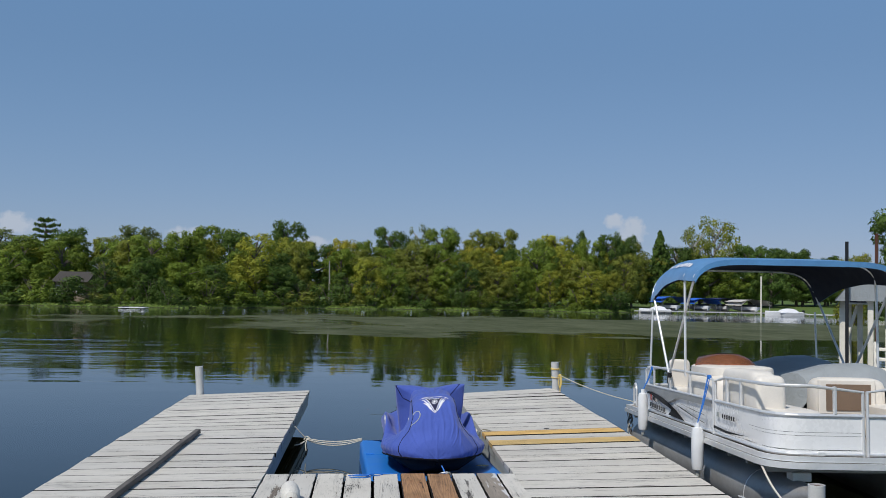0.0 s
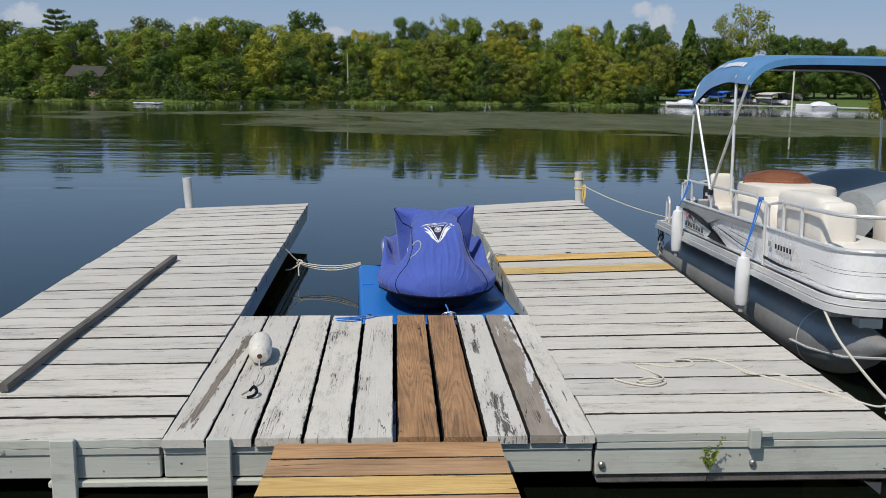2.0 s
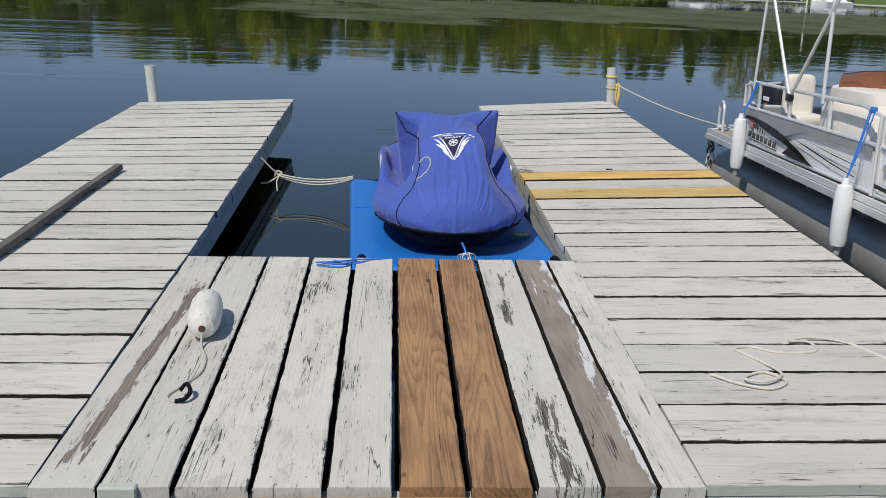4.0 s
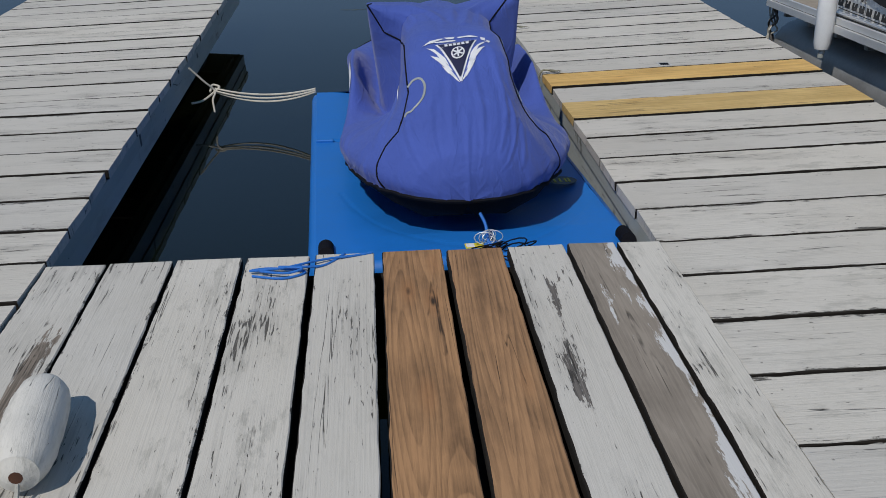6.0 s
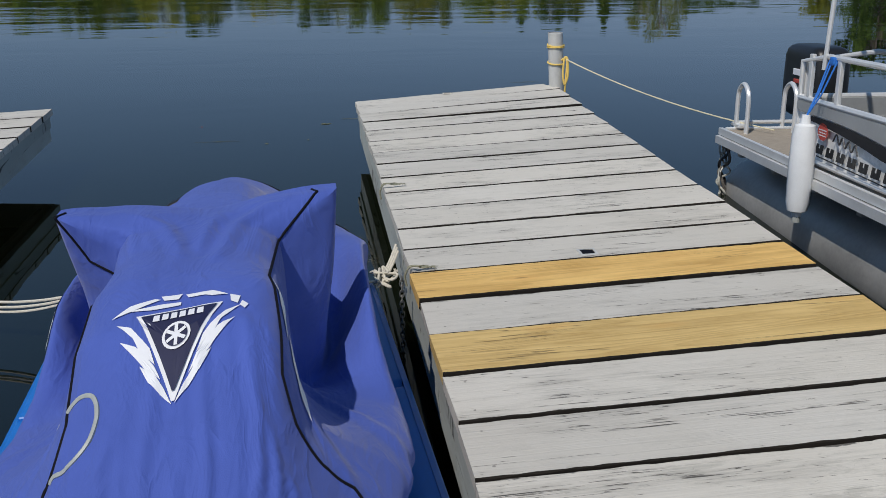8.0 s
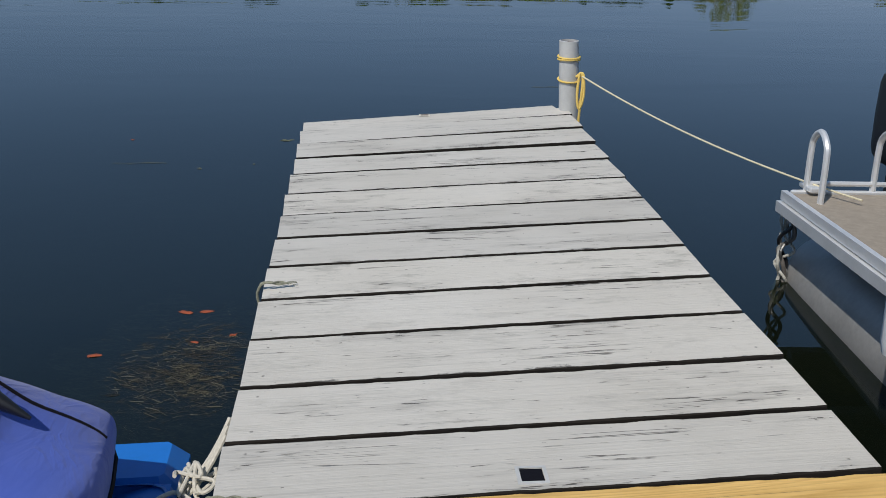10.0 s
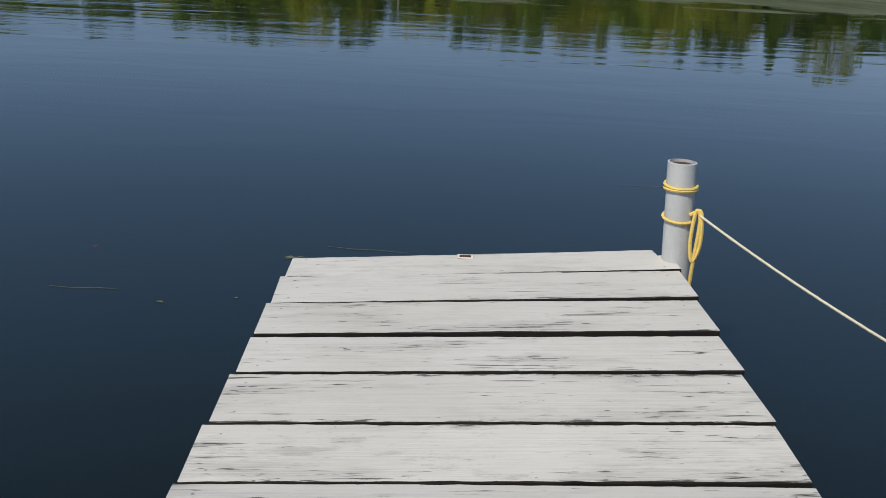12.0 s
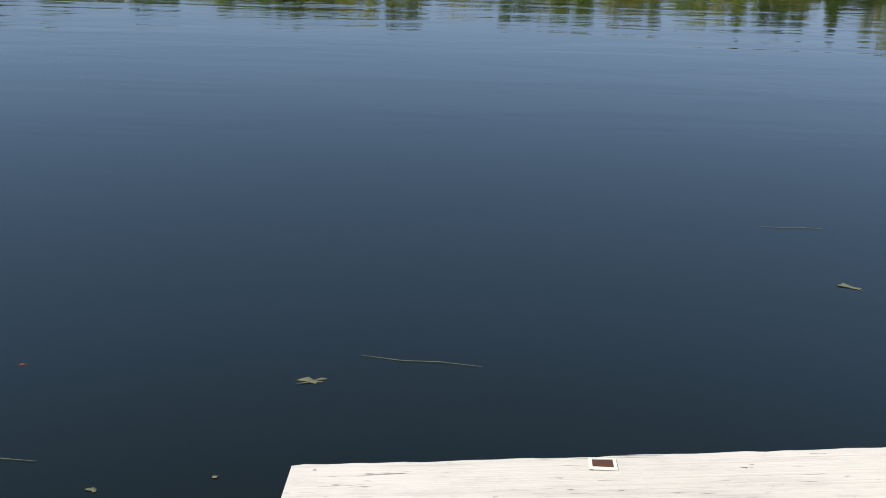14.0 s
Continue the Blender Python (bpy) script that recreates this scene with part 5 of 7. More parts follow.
# rusty sockets let into the planks
for x, y, w in ((0.808, 9.885, 0.034), (0.851, 5.655, 0.04)):
    sk = thing("socket_plate", "small rusty steel socket let into the planks", "socket", TILT @ pose(x, y, 0.0))
    hy = 0.024 if w < 0.035 else 0.040
    ring = ((-1, -1), (1, -1), (1, 1), (-1, 1))
    part("rim", Mesh().grid([[(a * (w + 0.003), b * (hy + 0.001), 0.001) for a, b in ring], [(a * (w + 0.002), b * hy, 0.006) for a, b in ring], [(a * w * 0.8, b * hy * 0.76, 0.006) for a, b in ring]], True), M_CREAM_PAINT if w < 0.035 else M_PIPE, sk, "pale painted rim")
    # flat pit plates: one rust, one black for the shade in the hole
    part("pit", Mesh().box((-w * 0.78, -hy * 0.73, 0.0012), (w * 0.78, hy * 0.73, 0.004), 0.001), M_RUST if w < 0.035 else M_PIPING, sk, "rust and shade-black plate for the hole")

# weeds on the near fascia and below the water
tuft, tuft_rng = Mesh(), random.Random(9)
for i in range(9):
    a, l = tuft_rng.uniform(-0.7, 0.9), tuft_rng.uniform(0.07, 0.19)
    bx, bz = tuft_rng.uniform(-0.035, 0.035), tuft_rng.uniform(-0.05, 0.02)
    stem = smooth_path([(bx, 0, bz), (bx + math.sin(a) * l * 0.4, -0.025, bz + l * 0.5), (bx + math.sin(a) * l, -0.05, bz + math.cos(a) * l)], 4)
    tuft.tube(stem, 0.0016, 4)
    for q in stem[2:]:
        for _ in range(3):
            t, r = tuft_rng.uniform(0, 6.283), tuft_rng.uniform(0.010, 0.022)
            d = Vector((math.cos(t), tuft_rng.uniform(-0.6, 0.0), math.sin(t))) * r
            n = Vector((-d.z, 0.2 * r, d.x)) * 0.28
            j = len(tuft.v)
            tuft.v += [tuple(q), tuple(q + d * 0.5 + n), tuple(q + d), tuple(q + d * 0.5 - n)]
            tuft.f.append((j, j + 1, j + 2, j + 3))
weed = part("weed", tuft, M_LEAF, None, "small green weed growing from the dock's near edge")
weed.matrix_world, weed.color = TILT @ pose(0.66, NEAR - 0.004, -0.19), rgb(0.34, 0.42, 0.07)
tagged(weed, category="plant")



def weed_material():
    """Tangled stems: most of them rotted dark, some pale and dry."""
    k = Nodes("brown_water_weed")
    island = k.add("ShaderNodeNewGeometry").outputs["Random Per Island"]
    dark = k.ramp(island, 0.0, 0.7, rgb(0.010, 0.009, 0.006), rgb(0.060, 0.048, 0.026))
    return k.done(k.mix(k.ramp(island, 0.66, 0.96), dark, rgb(0.21, 0.185, 0.11)), 0.9)


M_WEED = weed_material()
bed, bed_rng = Mesh(), random.Random(19)
for i in range(30000):
    a = bed_rng.uniform(0, 6.283)
    k = bed_rng.random() ** 0.55 * (0.9 + 0.10 * math.sin(3 * a + 1) + 0.09 * math.sin(7 * a) + 0.07 * math.sin(13 * a + 2) + abs(bed_rng.gauss(0, 0.05)))
    x, y = -0.36 + 0.60 * k * math.cos(a), 7.18 + 0.84 * k * math.sin(a)
    z = WATER + 0.002 - max(0.0, bed_rng.uniform(-0.010, 0.04) + 0.02 * k)
    t, l = bed_rng.gauss(0.1, 0.8), bed_rng.uniform(0.03, 0.14)
    j = len(bed.v)
    w, bend = bed_rng.uniform(0.0005, 0.0016), bed_rng.uniform(-1.1, 1.1)
    mx, my, ex, ey = x + math.cos(t) * l * 0.5, y + math.sin(t) * l * 0.5, x + math.cos(t + bend) * l, y + math.sin(t + bend) * l
    bed.v += [(x, y - w, z), (x, y + w, z), (mx, my + w, z), (mx, my - w, z), (ex, ey, min(WATER + 0.003, z + bed_rng.uniform(-0.03, 0.02)))]
    bed.f += [(j, j + 3, j + 2, j + 1), (j + 3, j + 4, j + 2)]
part("water_weed", bed, M_WEED, None, "tangled brown water weed just under the surface", False, "stuff")
M_ORANGE = plain("orange_dead_leaf", rgb(0.34, 0.075, 0.028), 0.8, 0, 0.5, 30)
M_FLOATWEED = plain("pale_floating_weed", rgb(0.115, 0.12, 0.065), 0.8, 0, 0.3, 20)


def drift(name, x, y, size, mat, label, seed, dz=0.004, low=(0.25, 0.5)):
    """A ragged scrap of leaf or weed on or just under the water."""
    rng, me = random.Random(seed), Mesh()
    rim = []
    for k in range(14):
        a = 2 * math.pi * k / 14
        r = size * (rng.uniform(0.5, 1.5) if rng.random() < 0.4 else rng.uniform(*low))
        rim.append((math.cos(a) * r, math.sin(a) * r * 0.55, dz + rng.uniform(-0.002, 0.002)))
    me.v = [(0, 0, dz + 0.003)] + rim
    me.f = [(0, k + 1, (k + 1) % 14 + 1) for k in range(14)]
    ob = part(name, me, mat, None, label)
    ob.location = (x, y, WATER)
    ob.rotation_euler = (0, 0, rng.uniform(-0.6, 0.6))
    return tagged(ob, category="debris", group="scraps drifting on the water")


for i, (x, y, s) in enumerate(((-0.77, 7.33, 0.034), (-0.45, 7.78, 0.038), (-0.36, 7.79, 0.034), (-0.36, 7.45, 0.022), (-0.20, 7.52, 0.02))):
    drift("dead_leaf", x, y, s, M_ORANGE, "orange dead leaf among the water weed", 100 + i, 0.002, (0.75, 1.0))

for i, (x, y, size) in enumerate(((-1.48, 11.26, 0.016), (-0.23, 11.24, 0.06), (-0.80, 10.38, 0.03), (2.42, 12.63, 0.07), (-0.42, 10.5, 0.02))):
    drift("floating_weed", x, y, size, M_FLOATWEED if i else M_ORANGE, "pale scrap of weed drifting on the lake", 140 + i, 0.003)
for x, y, l, turn in ((0.20, 11.48, 0.27, -4), (-1.27, 10.53, 0.20, 3), (2.38, 13.68, 0.20, 2)):
    straw = Mesh().tube([(-l, 0.01, 0.003), (-l * 0.3, -0.012, 0.004), (l * 0.3, 0.004, 0.004), (l, -0.008, 0.003)], [0.0008, 0.0014, 0.0014, 0.0008], 5)
    ob = part("straw", straw, M_FLOATWEED, None, "long pale straw drifting on the lake")
    ob.matrix_world = pose(x, y, WATER, 0, 0, turn)
    tagged(ob, category="debris", group="scraps drifting on the water")


# ---- the pontoon boat ----
BOAT_L, BOAT_W = 6.35, 2.45
BOAT = pose(2.203, 1.775, 0.173, -2.3, 0, -3.45)
boat = thing("pontoon_boat", "white pontoon boat with cream seats and a blue canvas top", "boat", BOAT)


def rounded(path, r, n=5):
    """Rounds the inner corners of a plan path."""
    out = [path[0]]
    for i in range(1, len(path) - 1):
        p, a, b = Vector(path[i]), Vector(path[i - 1]), Vector(path[i + 1])
        s, e = p + (a - p).normalized() * r, p + (b - p).normalized() * r
        out += [tuple(s.lerp(p, t).lerp(p.lerp(e, t), t)) for t in (k / n for k in range(n + 1))]
    return out + [path[-1]]


def ring_path(inset, r=0.36, rear=0.0):
    w, l = BOAT_W - inset, BOAT_L - rear
    c = rounded([(w, l), (w, inset), (inset, inset), (inset, l)], r)
    return c


part("deck", Mesh().slab(ring_path(0.02, 0.36, 0.02), 0.02, 0.085), M_CARPET, boat, "tan carpeted deck")
for z0, z1, out in ((-0.01, 0.045, -0.012), (0.052, 0.10, 0.008)):
    part("rub_rail", Mesh().wall(ring_path(out, 0.38)[::-1], z0, z1, 0.03), M_ALU, boat, "aluminium rub rail", True)
part("rub_rail", Mesh().box((0.03, BOAT_L - 0.01, -0.01), (BOAT_W - 0.03, BOAT_L + 0.02, 0.10), 0.008), M_ALU, boat, "aluminium rub rail")
for k in range(11):
    part("cross_beam", Mesh().box((0.08, 0.35 + k * 0.58, -0.09), (BOAT_W - 0.08, 0.41 + k * 0.58, 0.015), 0.005), M_ALU_DARK, boat)
    for x in (0.30, BOAT_W - 0.62):
        part("tube_bracket", Mesh().box((x, 0.30 + k * 0.58, -0.17), (x + 0.18, 0.46 + k * 0.58, -0.085), 0.006), M_ALU, boat)


def pontoon(x):
    rows = []
    for y, r, dz in ((-0.20, 0.015, 0.20), (-0.02, 0.07, 0.16), (0.25, 0.155, 0.095), (0.55, 0.225, 0.04), (0.8, 0.262, 0.008), (1.0, 0.272, 0), (BOAT_L - 0.2, 0.272, 0), (BOAT_L + 0.08, 0.265, 0), (BOAT_L + 0.09, 0.05, 0)):
        rows.append([(x + r * math.cos(a), y, -0.41 + dz + r * math.sin(a)) for a in (2 * math.pi * j / 24 for j in range(24))])
    p = part("pontoon", Mesh().grid(rows, True, True), M_ALU_DARK, boat, "dull grey aluminium pontoon tube", True)
    part("spray_strake", Mesh().tube([(x - 0.02, -0.16, -0.30), (x - 0.16, 0.30, -0.40), (x - 0.262, 0.8, -0.44), (x - 0.278, 1.15, -0.45)], 0.012, 6), M_ALU, p)
    part("weld_ring", Mesh().lathe([(0.273, 0.0), (0.277, 0.006), (0.273, 0.012)], (x, 1.02, -0.41), "Y", 24), M_ALU, p, "", True)


for x in (0.345, BOAT_W - 0.345):
    pontoon(x)


# fence: panels below, tube rails above
PANEL_Z, RAIL_Z, FENCE_Y = 0.48, 0.735, 5.22
IN = 0.045
fore = rounded([(IN, 1.86), (IN, IN), (0.86, IN)], 0.34)
fore_right = rounded([(1.60, IN), (BOAT_W - IN, IN), (BOAT_W - IN, FENCE_Y)], 0.34)
gate = [(0.90, IN), (1.56, IN)]
aft = [(IN, FENCE_Y), (IN, 1.93)]
stern_l, stern_r = [(0.95, FENCE_Y), (IN + 0.03, FENCE_Y)], [(BOAT_W - IN - 0.03, FENCE_Y), (1.55, FENCE_Y)]


def dense(path, step=0.3):
    out = []
    for a, b in zip(path, path[1:]):
        n = max(1, int(math.dist(a, b) / step))
        out += [(a[0] + (b[0] - a[0]) * k / n, a[1] + (b[1] - a[1]) * k / n) for k in range(n)]
    return out + [path[-1]]


def fence(path, stays, name="fence_section", sheet=M_GEL, label="white panel with aluminium rails"):
    f = part(name, Mesh().wall(dense(path), 0.125, PANEL_Z - 0.02, -0.022), sheet, boat, label, True)
    part("top_cap", Mesh().tube([(x, y, PANEL_Z - 0.012) for x, y in dense(path)], 0.019, 8), M_ALU, f)
    part("foot_rail", Mesh().tube([(x, y, 0.118) for x, y in dense(path)], 0.017, 8), M_ALU, f)
    a, b = path[0], path[-1]
    pts = [(a[0], a[1], 0.10), (a[0], a[1], RAIL_Z - 0.05)] + [(x, y, RAIL_Z) for x, y in dense(path)[1:-1]] + [(b[0], b[1], RAIL_Z - 0.05), (b[0], b[1], 0.10)]
    part("top_rail", Mesh().tube(pts, 0.017, 8), M_ALU, f, "", True)
    for x, y in stays:
        part("stay", Mesh().box((x - 0.013, y - 0.02, PANEL_Z), (x + 0.013, y + 0.02, RAIL_Z), 0.004), M_ALU, f)
    return f


f_aft = fence(aft, [(IN, y) for y in (2.9, 3.85, 4.75, 5.1)])
f_fore = fence(fore, [(IN, 1.45), (IN, 1.0), (0.60, IN)])
fence(gate, [], "gate")
f_far = fence(fore_right, [(BOAT_W - IN, y) for y in (0.8, 1.6, 2.5, 3.4, 4.3)] + [(2.0, IN)])
part("inner_sheet", Mesh().box((BOAT_W - IN - 0.040, 0.5, 0.13), (BOAT_W - IN - 0.026, FENCE_Y - 0.05, PANEL_Z - 0.03), 0.003), M_PANEL_GREY, f_far, "bare grey aluminium inner sheet")
for z in (0.20, 0.30, 0.38):
    part("rib", Mesh().box((BOAT_W - IN - 0.050, 0.55, z - 0.012), (BOAT_W - IN - 0.039, FENCE_Y - 0.08, z + 0.012), 0.004), M_PANEL_GREY, f_far)
for path in (stern_l, stern_r):
    back = fence(path, [], "fence_section", M_PANEL_GREY, "bare grey aluminium panel with rails")
    x0, x1 = min(path[0][0], path[1][0]), max(path[0][0], path[1][0])
    for z in (0.22, 0.34):
        part("rib", Mesh().box((x0 + 0.05, FENCE_Y - 0.036, z - 0.012), (x1 - 0.05, FENCE_Y - 0.0225, z + 0.012), 0.004), M_PANEL_GREY, back)


def decal(pts, mat, parent, label="", x=IN - 0.0255, name="decal"):
    """A thin sticker on the panel's outer side; pts are (y, z)."""
    me = Mesh()
    n = len(pts)
    me.v = [(x, y, z) for y, z in pts] + [(x - 0.0015, y, z) for y, z in pts]
    me.f = [tuple(range(n)), tuple(range(n, 2 * n))[::-1]] + [(i, (i + 1) % n, (i + 1) % n + n, i + n) for i in range(n)]
    part(name, me, mat, parent, label)


# sweeping dark stripes, and bars where lettering stands
top_arc = [(5.05 - 0.15 * k, 0.385 - 0.0017 * (k - 1) ** 2) for k in range(13)]
decal(top_arc + [(y + 0.02, z - 0.026 - 0.0075 * min(k, 12 - k)) for k, (y, z) in reversed(list(enumerate(top_arc)))], M_DECAL, f_aft, "dark sweeping stripe")
decal([(4.0, 0.30), (3.75, 0.285), (3.45, 0.235), (3.20, 0.17), (3.05, 0.135), (3.25, 0.138), (3.55, 0.142), (3.85, 0.15), (3.70, 0.22)], M_DECAL, f_aft, "dark pointed stripe")
decal([(3.60, 0.315), (3.2, 0.275), (2.7, 0.225), (2.2, 0.19), (2.2, 0.197), (2.7, 0.235), (3.2, 0.288)], M_DECAL, f_aft, "thin dark stripe")
decal([(3.4, 0.345), (2.6, 0.295), (2.2, 0.28), (2.2, 0.285), (2.6, 0.302)], M_DECAL, f_aft, "thin dark stripe")
decal([(5.20, 0.455), (5.20, 0.400)] + [(y, z + 0.006) for y, z in top_arc[:9]] + [(3.40, 0.395), (1.96, 0.395), (1.96, 0.455)], M_PANEL_GREY, f_aft, "bare grey aluminium band", IN - 0.0235, "panel_band")
for k in range(7):
    y0, w, lean = 4.90 - 0.128 * k, 0.100, 0.012
    decal([(y0, 0.183 - 0.003 * k), (y0 - lean, 0.240 - 0.003 * k), (y0 - w * 0.45, 0.240 - 0.003 * k), (y0 - w * 0.40, 0.215 - 0.003 * k), (y0 - w * 0.55, 0.215 - 0.003 * k), (y0 - w * 0.60, 0.240 - 0.003 * k),
           (y0 - w, 0.240 - 0.003 * k), (y0 - w + lean, 0.183 - 0.003 * k)], M_BLACK, f_aft, "black lettering bar")
decal([(4.88, 0.163), (4.88, 0.170), (4.0, 0.150), (4.0, 0.143)], M_BLACK, f_aft, "thin black underline")
flourish = smooth_path([(IN - 0.026, 4.70 - 0.036 * k, 0.300 - 0.004 * k + (0.030 if k % 2 else -0.018)) for k in range(9)], 5)
part("decal", Mesh().tube(flourish, 0.005, 5), M_BLACK, f_aft, "black wavy script stroke")
decal([(4.83 + 0.062 * math.cos(a), 0.315 + 0.050 * math.sin(a)) for a in (k * 0.3142 for k in range(20))], M_RED, f_aft, "round red emblem")
for z in (0.290, 0.306, 0.322):
    decal([(4.875, z), (4.875, z + 0.005), (4.785, z + 0.005), (4.785, z)], M_COVER_WHITE, f_aft, "white emblem stripe", IN - 0.0275)
for k in range(6):
    decal([(1.55 - 0.075 * k, 0.305), (1.55 - 0.075 * k, 0.35), (1.505 - 0.075 * k, 0.35), (1.505 - 0.075 * k, 0.305)], M_DECAL, f_fore, "dark registration bar")
decal([(1.74, 0.31), (1.74, 0.36), (1.66, 0.36), (1.66, 0.31)], M_REFLECT, f_fore, "small grey registration sticker")
decal([(1.85, 0.205), (1.4, 0.185), (0.95, 0.19), (0.70, 0.20), (1.0, 0.178), (1.4, 0.160), (1.85, 0.175)], M_DECAL, f_fore, "tapering dark stripe")
for z in (0.285, 0.315):
    part("pinstripe", Mesh().wall([(x - 0.0, y) for x, y in dense(fore)[3:]], z - 0.004, z, -0.0255), M_DECAL, f_fore, "thin dark pinstripe")
part("pinstripe", Mesh().wall([(x, y) for x, y in dense(fore)], 0.150, 0.158, -0.0255), M_DECAL, f_fore, "thin dark pinstripe")


def cushion(bm_lo, bm_hi, r=0.06):
    """A padded block with well-rounded edges and a soft bulge."""
    me, rows, n = Mesh(), [], 10
    c = [(a + b) / 2 for a, b in zip(bm_lo, bm_hi)]
    h = [(b - a) / 2 for a, b in zip(bm_lo, bm_hi)]
    for i in range(n + 1):
        v = -math.pi / 2 + math.pi * i / n
        cz, sz = abs(math.cos(v)) ** 0.35, math.copysign(abs(math.sin(v)) ** 0.35, math.sin(v))
        ring = []
        for j in range(24):
            u = 2 * math.pi * j / 24
            cx, sx = math.copysign(abs(math.cos(u)) ** 0.35, math.cos(u)), math.copysign(abs(math.sin(u)) ** 0.35, math.sin(u))
            ring.append((c[0] + h[0] * cz * cx, c[1] + h[1] * cz * sx, c[2] + h[2] * sz))
        rows.append(ring)
    return me.grid(rows, True, True)


def couch(label, lo, hi, back_lo, back_hi, extra=()):
    ob = part("couch", Mesh().box((lo[0] + 0.03, lo[1] + 0.03, 0.087), (hi[0] - 0.03, hi[1] - 0.03, lo[2] + 0.02), 0.02), M_CREAM_SHADE, boat, label)
    part("seat", cushion(lo, hi), M_CREAM, ob, "", True)
    part("backrest", cushion(back_lo, back_hi), M_CREAM, ob, "", True)
    for a, b in extra:
        part("armrest", cushion(a, b), M_CREAM, ob, "", True)


couch("cream vinyl bow couch behind the boat's fence", (0.10, 0.42, 0.30), (0.70, 1.72, 0.48), (0.085, 0.72, 0.38), (0.34, 1.84, 0.84),
      (((0.09, 0.66, 0.34), (0.40, 1.05, 0.80)),))
couch("cream vinyl couch on the boat's far side with a tan locker", (1.75, 0.95, 0.30), (2.35, 2.2, 0.46), (2.15, 1.05, 0.40), (2.36, 2.3, 0.74),
      (((1.22, 1.95, 0.10), (2.02, 2.36, 0.74)),))
part_locker = part("locker", Mesh().box((1.22, 1.925, 0.34), (1.86, 1.97, 0.72), 0.03), M_CREAM, boat, "open tan locker under a cream seat")
# flat brown plate; the open locker's inner shade is put into its colour
part("locker_opening", Mesh().box((1.30, 1.912, 0.38), (1.80, 1.929, 0.67), 0.02), M_LOCKER, part_locker, "shaded tan opening")
couch("cream helm chair beside the boat's fence", (0.16, 4.02, 0.38), (0.46, 4.36, 0.50), (0.15, 4.30, 0.40), (0.44, 4.43, 0.86))

console = part("helm_console", cushion((0.10, 2.10, 0.09), (0.90, 3.45, 0.74)), M_CREAM, boat, "cream helm console with a bronze windshield", True)
part("cowl", cushion((0.14, 2.30, 0.66), (0.92, 3.40, 0.84)), M_CREAM, console, "", True)
rows = []
for i in range(19):
    a = math.pi * (0.04 + 0.92 * i / 18)
    x, y = 0.53 - 0.38 * math.cos(a), 3.12 - 0.46 * math.sin(a)
    low = 0.03 * math.cos(a) ** 4
    rows.append([(0.53 + (x - 0.53) * w, y + back, z - low * (z - 0.80) * 10) for w, back, z in ((1.0, 0.0, 0.80), (0.97, 0.025, 0.845), (0.92, 0.065, 0.888), (0.85, 0.12, 0.925), (0.76, 0.19, 0.952), (0.64, 0.28, 0.968))])
shield = Mesh().grid(rows)
shield.grid([[(p[0], p[1] + 0.006, p[2]) for p in r] for r in rows])
part("windshield", shield, M_SHIELD, console, "tinted bronze plastic windshield", True)
part("shield_trim", Mesh().tube([r[-1] for r in rows], 0.005, 6), M_BLACK, console)
part("steering_wheel", Mesh().tube([(0.47 + 0.17 * math.cos(a), 3.52 + 0.05 * math.sin(a), 0.68 + 0.16 * math.sin(a)) for a in (k * 0.3307 for k in range(20))], 0.013, 6), M_BLACK, console)

# the covered seats on the far side
rows = []
for k in range(15):
    u = k / 14
    y = 2.38 + 2.79 * u
    h = 0.83 + 0.04 * math.sin(u * 9.0) + 0.08 * math.exp(-((u - 0.7) / 0.2) ** 2)
    e = 0.72 + 0.28 * min(1, u * 9, (1 - u) * 9) ** 0.5
    rows.append([(1.12, y, 0.10), (1.17, y, 0.30 * e + 0.1), (1.32, y, (h - 0.12) * e), (1.75, y, h * e), (2.1, y, (h + 0.02) * e), (2.34, y, (h - 0.04) * e), (2.385, y, 0.25)])
tarp = part("boat_tarp", Mesh().grid(rows), M_TARP, None, "rumpled grey cover over the boat's far seats", True)
tarp.matrix_world = BOAT
tagged(tarp, category="cover")
# canvas top
BIM_Y0, BIM_Y1 = 2.45, 4.98


def canopy_point(u, v):
    y = BIM_Y0 + (BIM_Y1 - BIM_Y0) * v
    side = 1.825 + 0.08 * math.sin(v * math.pi) - 0.17 * v ** 3
    crown = 2.09 + 0.15 * math.sin(min(1, v * 1.25) * math.pi * 0.5) - 0.10 * v ** 4
    w = math.sin((2 * u - 1) * math.pi / 2)
    s = abs(w)
    arch = (1 - s ** 7.5) ** 0.60
    x = BOAT_W / 2 + w * (BOAT_W / 2) * (1 - 0.03 * v)
    sag = -0.015 * math.sin(v * math.pi * 3) ** 2 * (1 - s * 0.5)
    return (x, y - 0.10 * (1 - arch) * (v - 0.4), side + (crown - side) * arch + sag)


def shell(fn, nu, nv, thick):
    me = Mesh()
    top = [[Vector(fn(i / nu, j / nv)) for i in range(nu + 1)] for j in range(nv + 1)]
    me.grid(top)
    me.grid([[p - Vector((0, 0, thick)) for p in r] for r in top])
    for edge in (top[0], top[-1], [r[0] for r in top], [r[-1] for r in top]):
        me.grid([edge, [p - Vector((0, 0, thick)) for p in edge]])
    return me


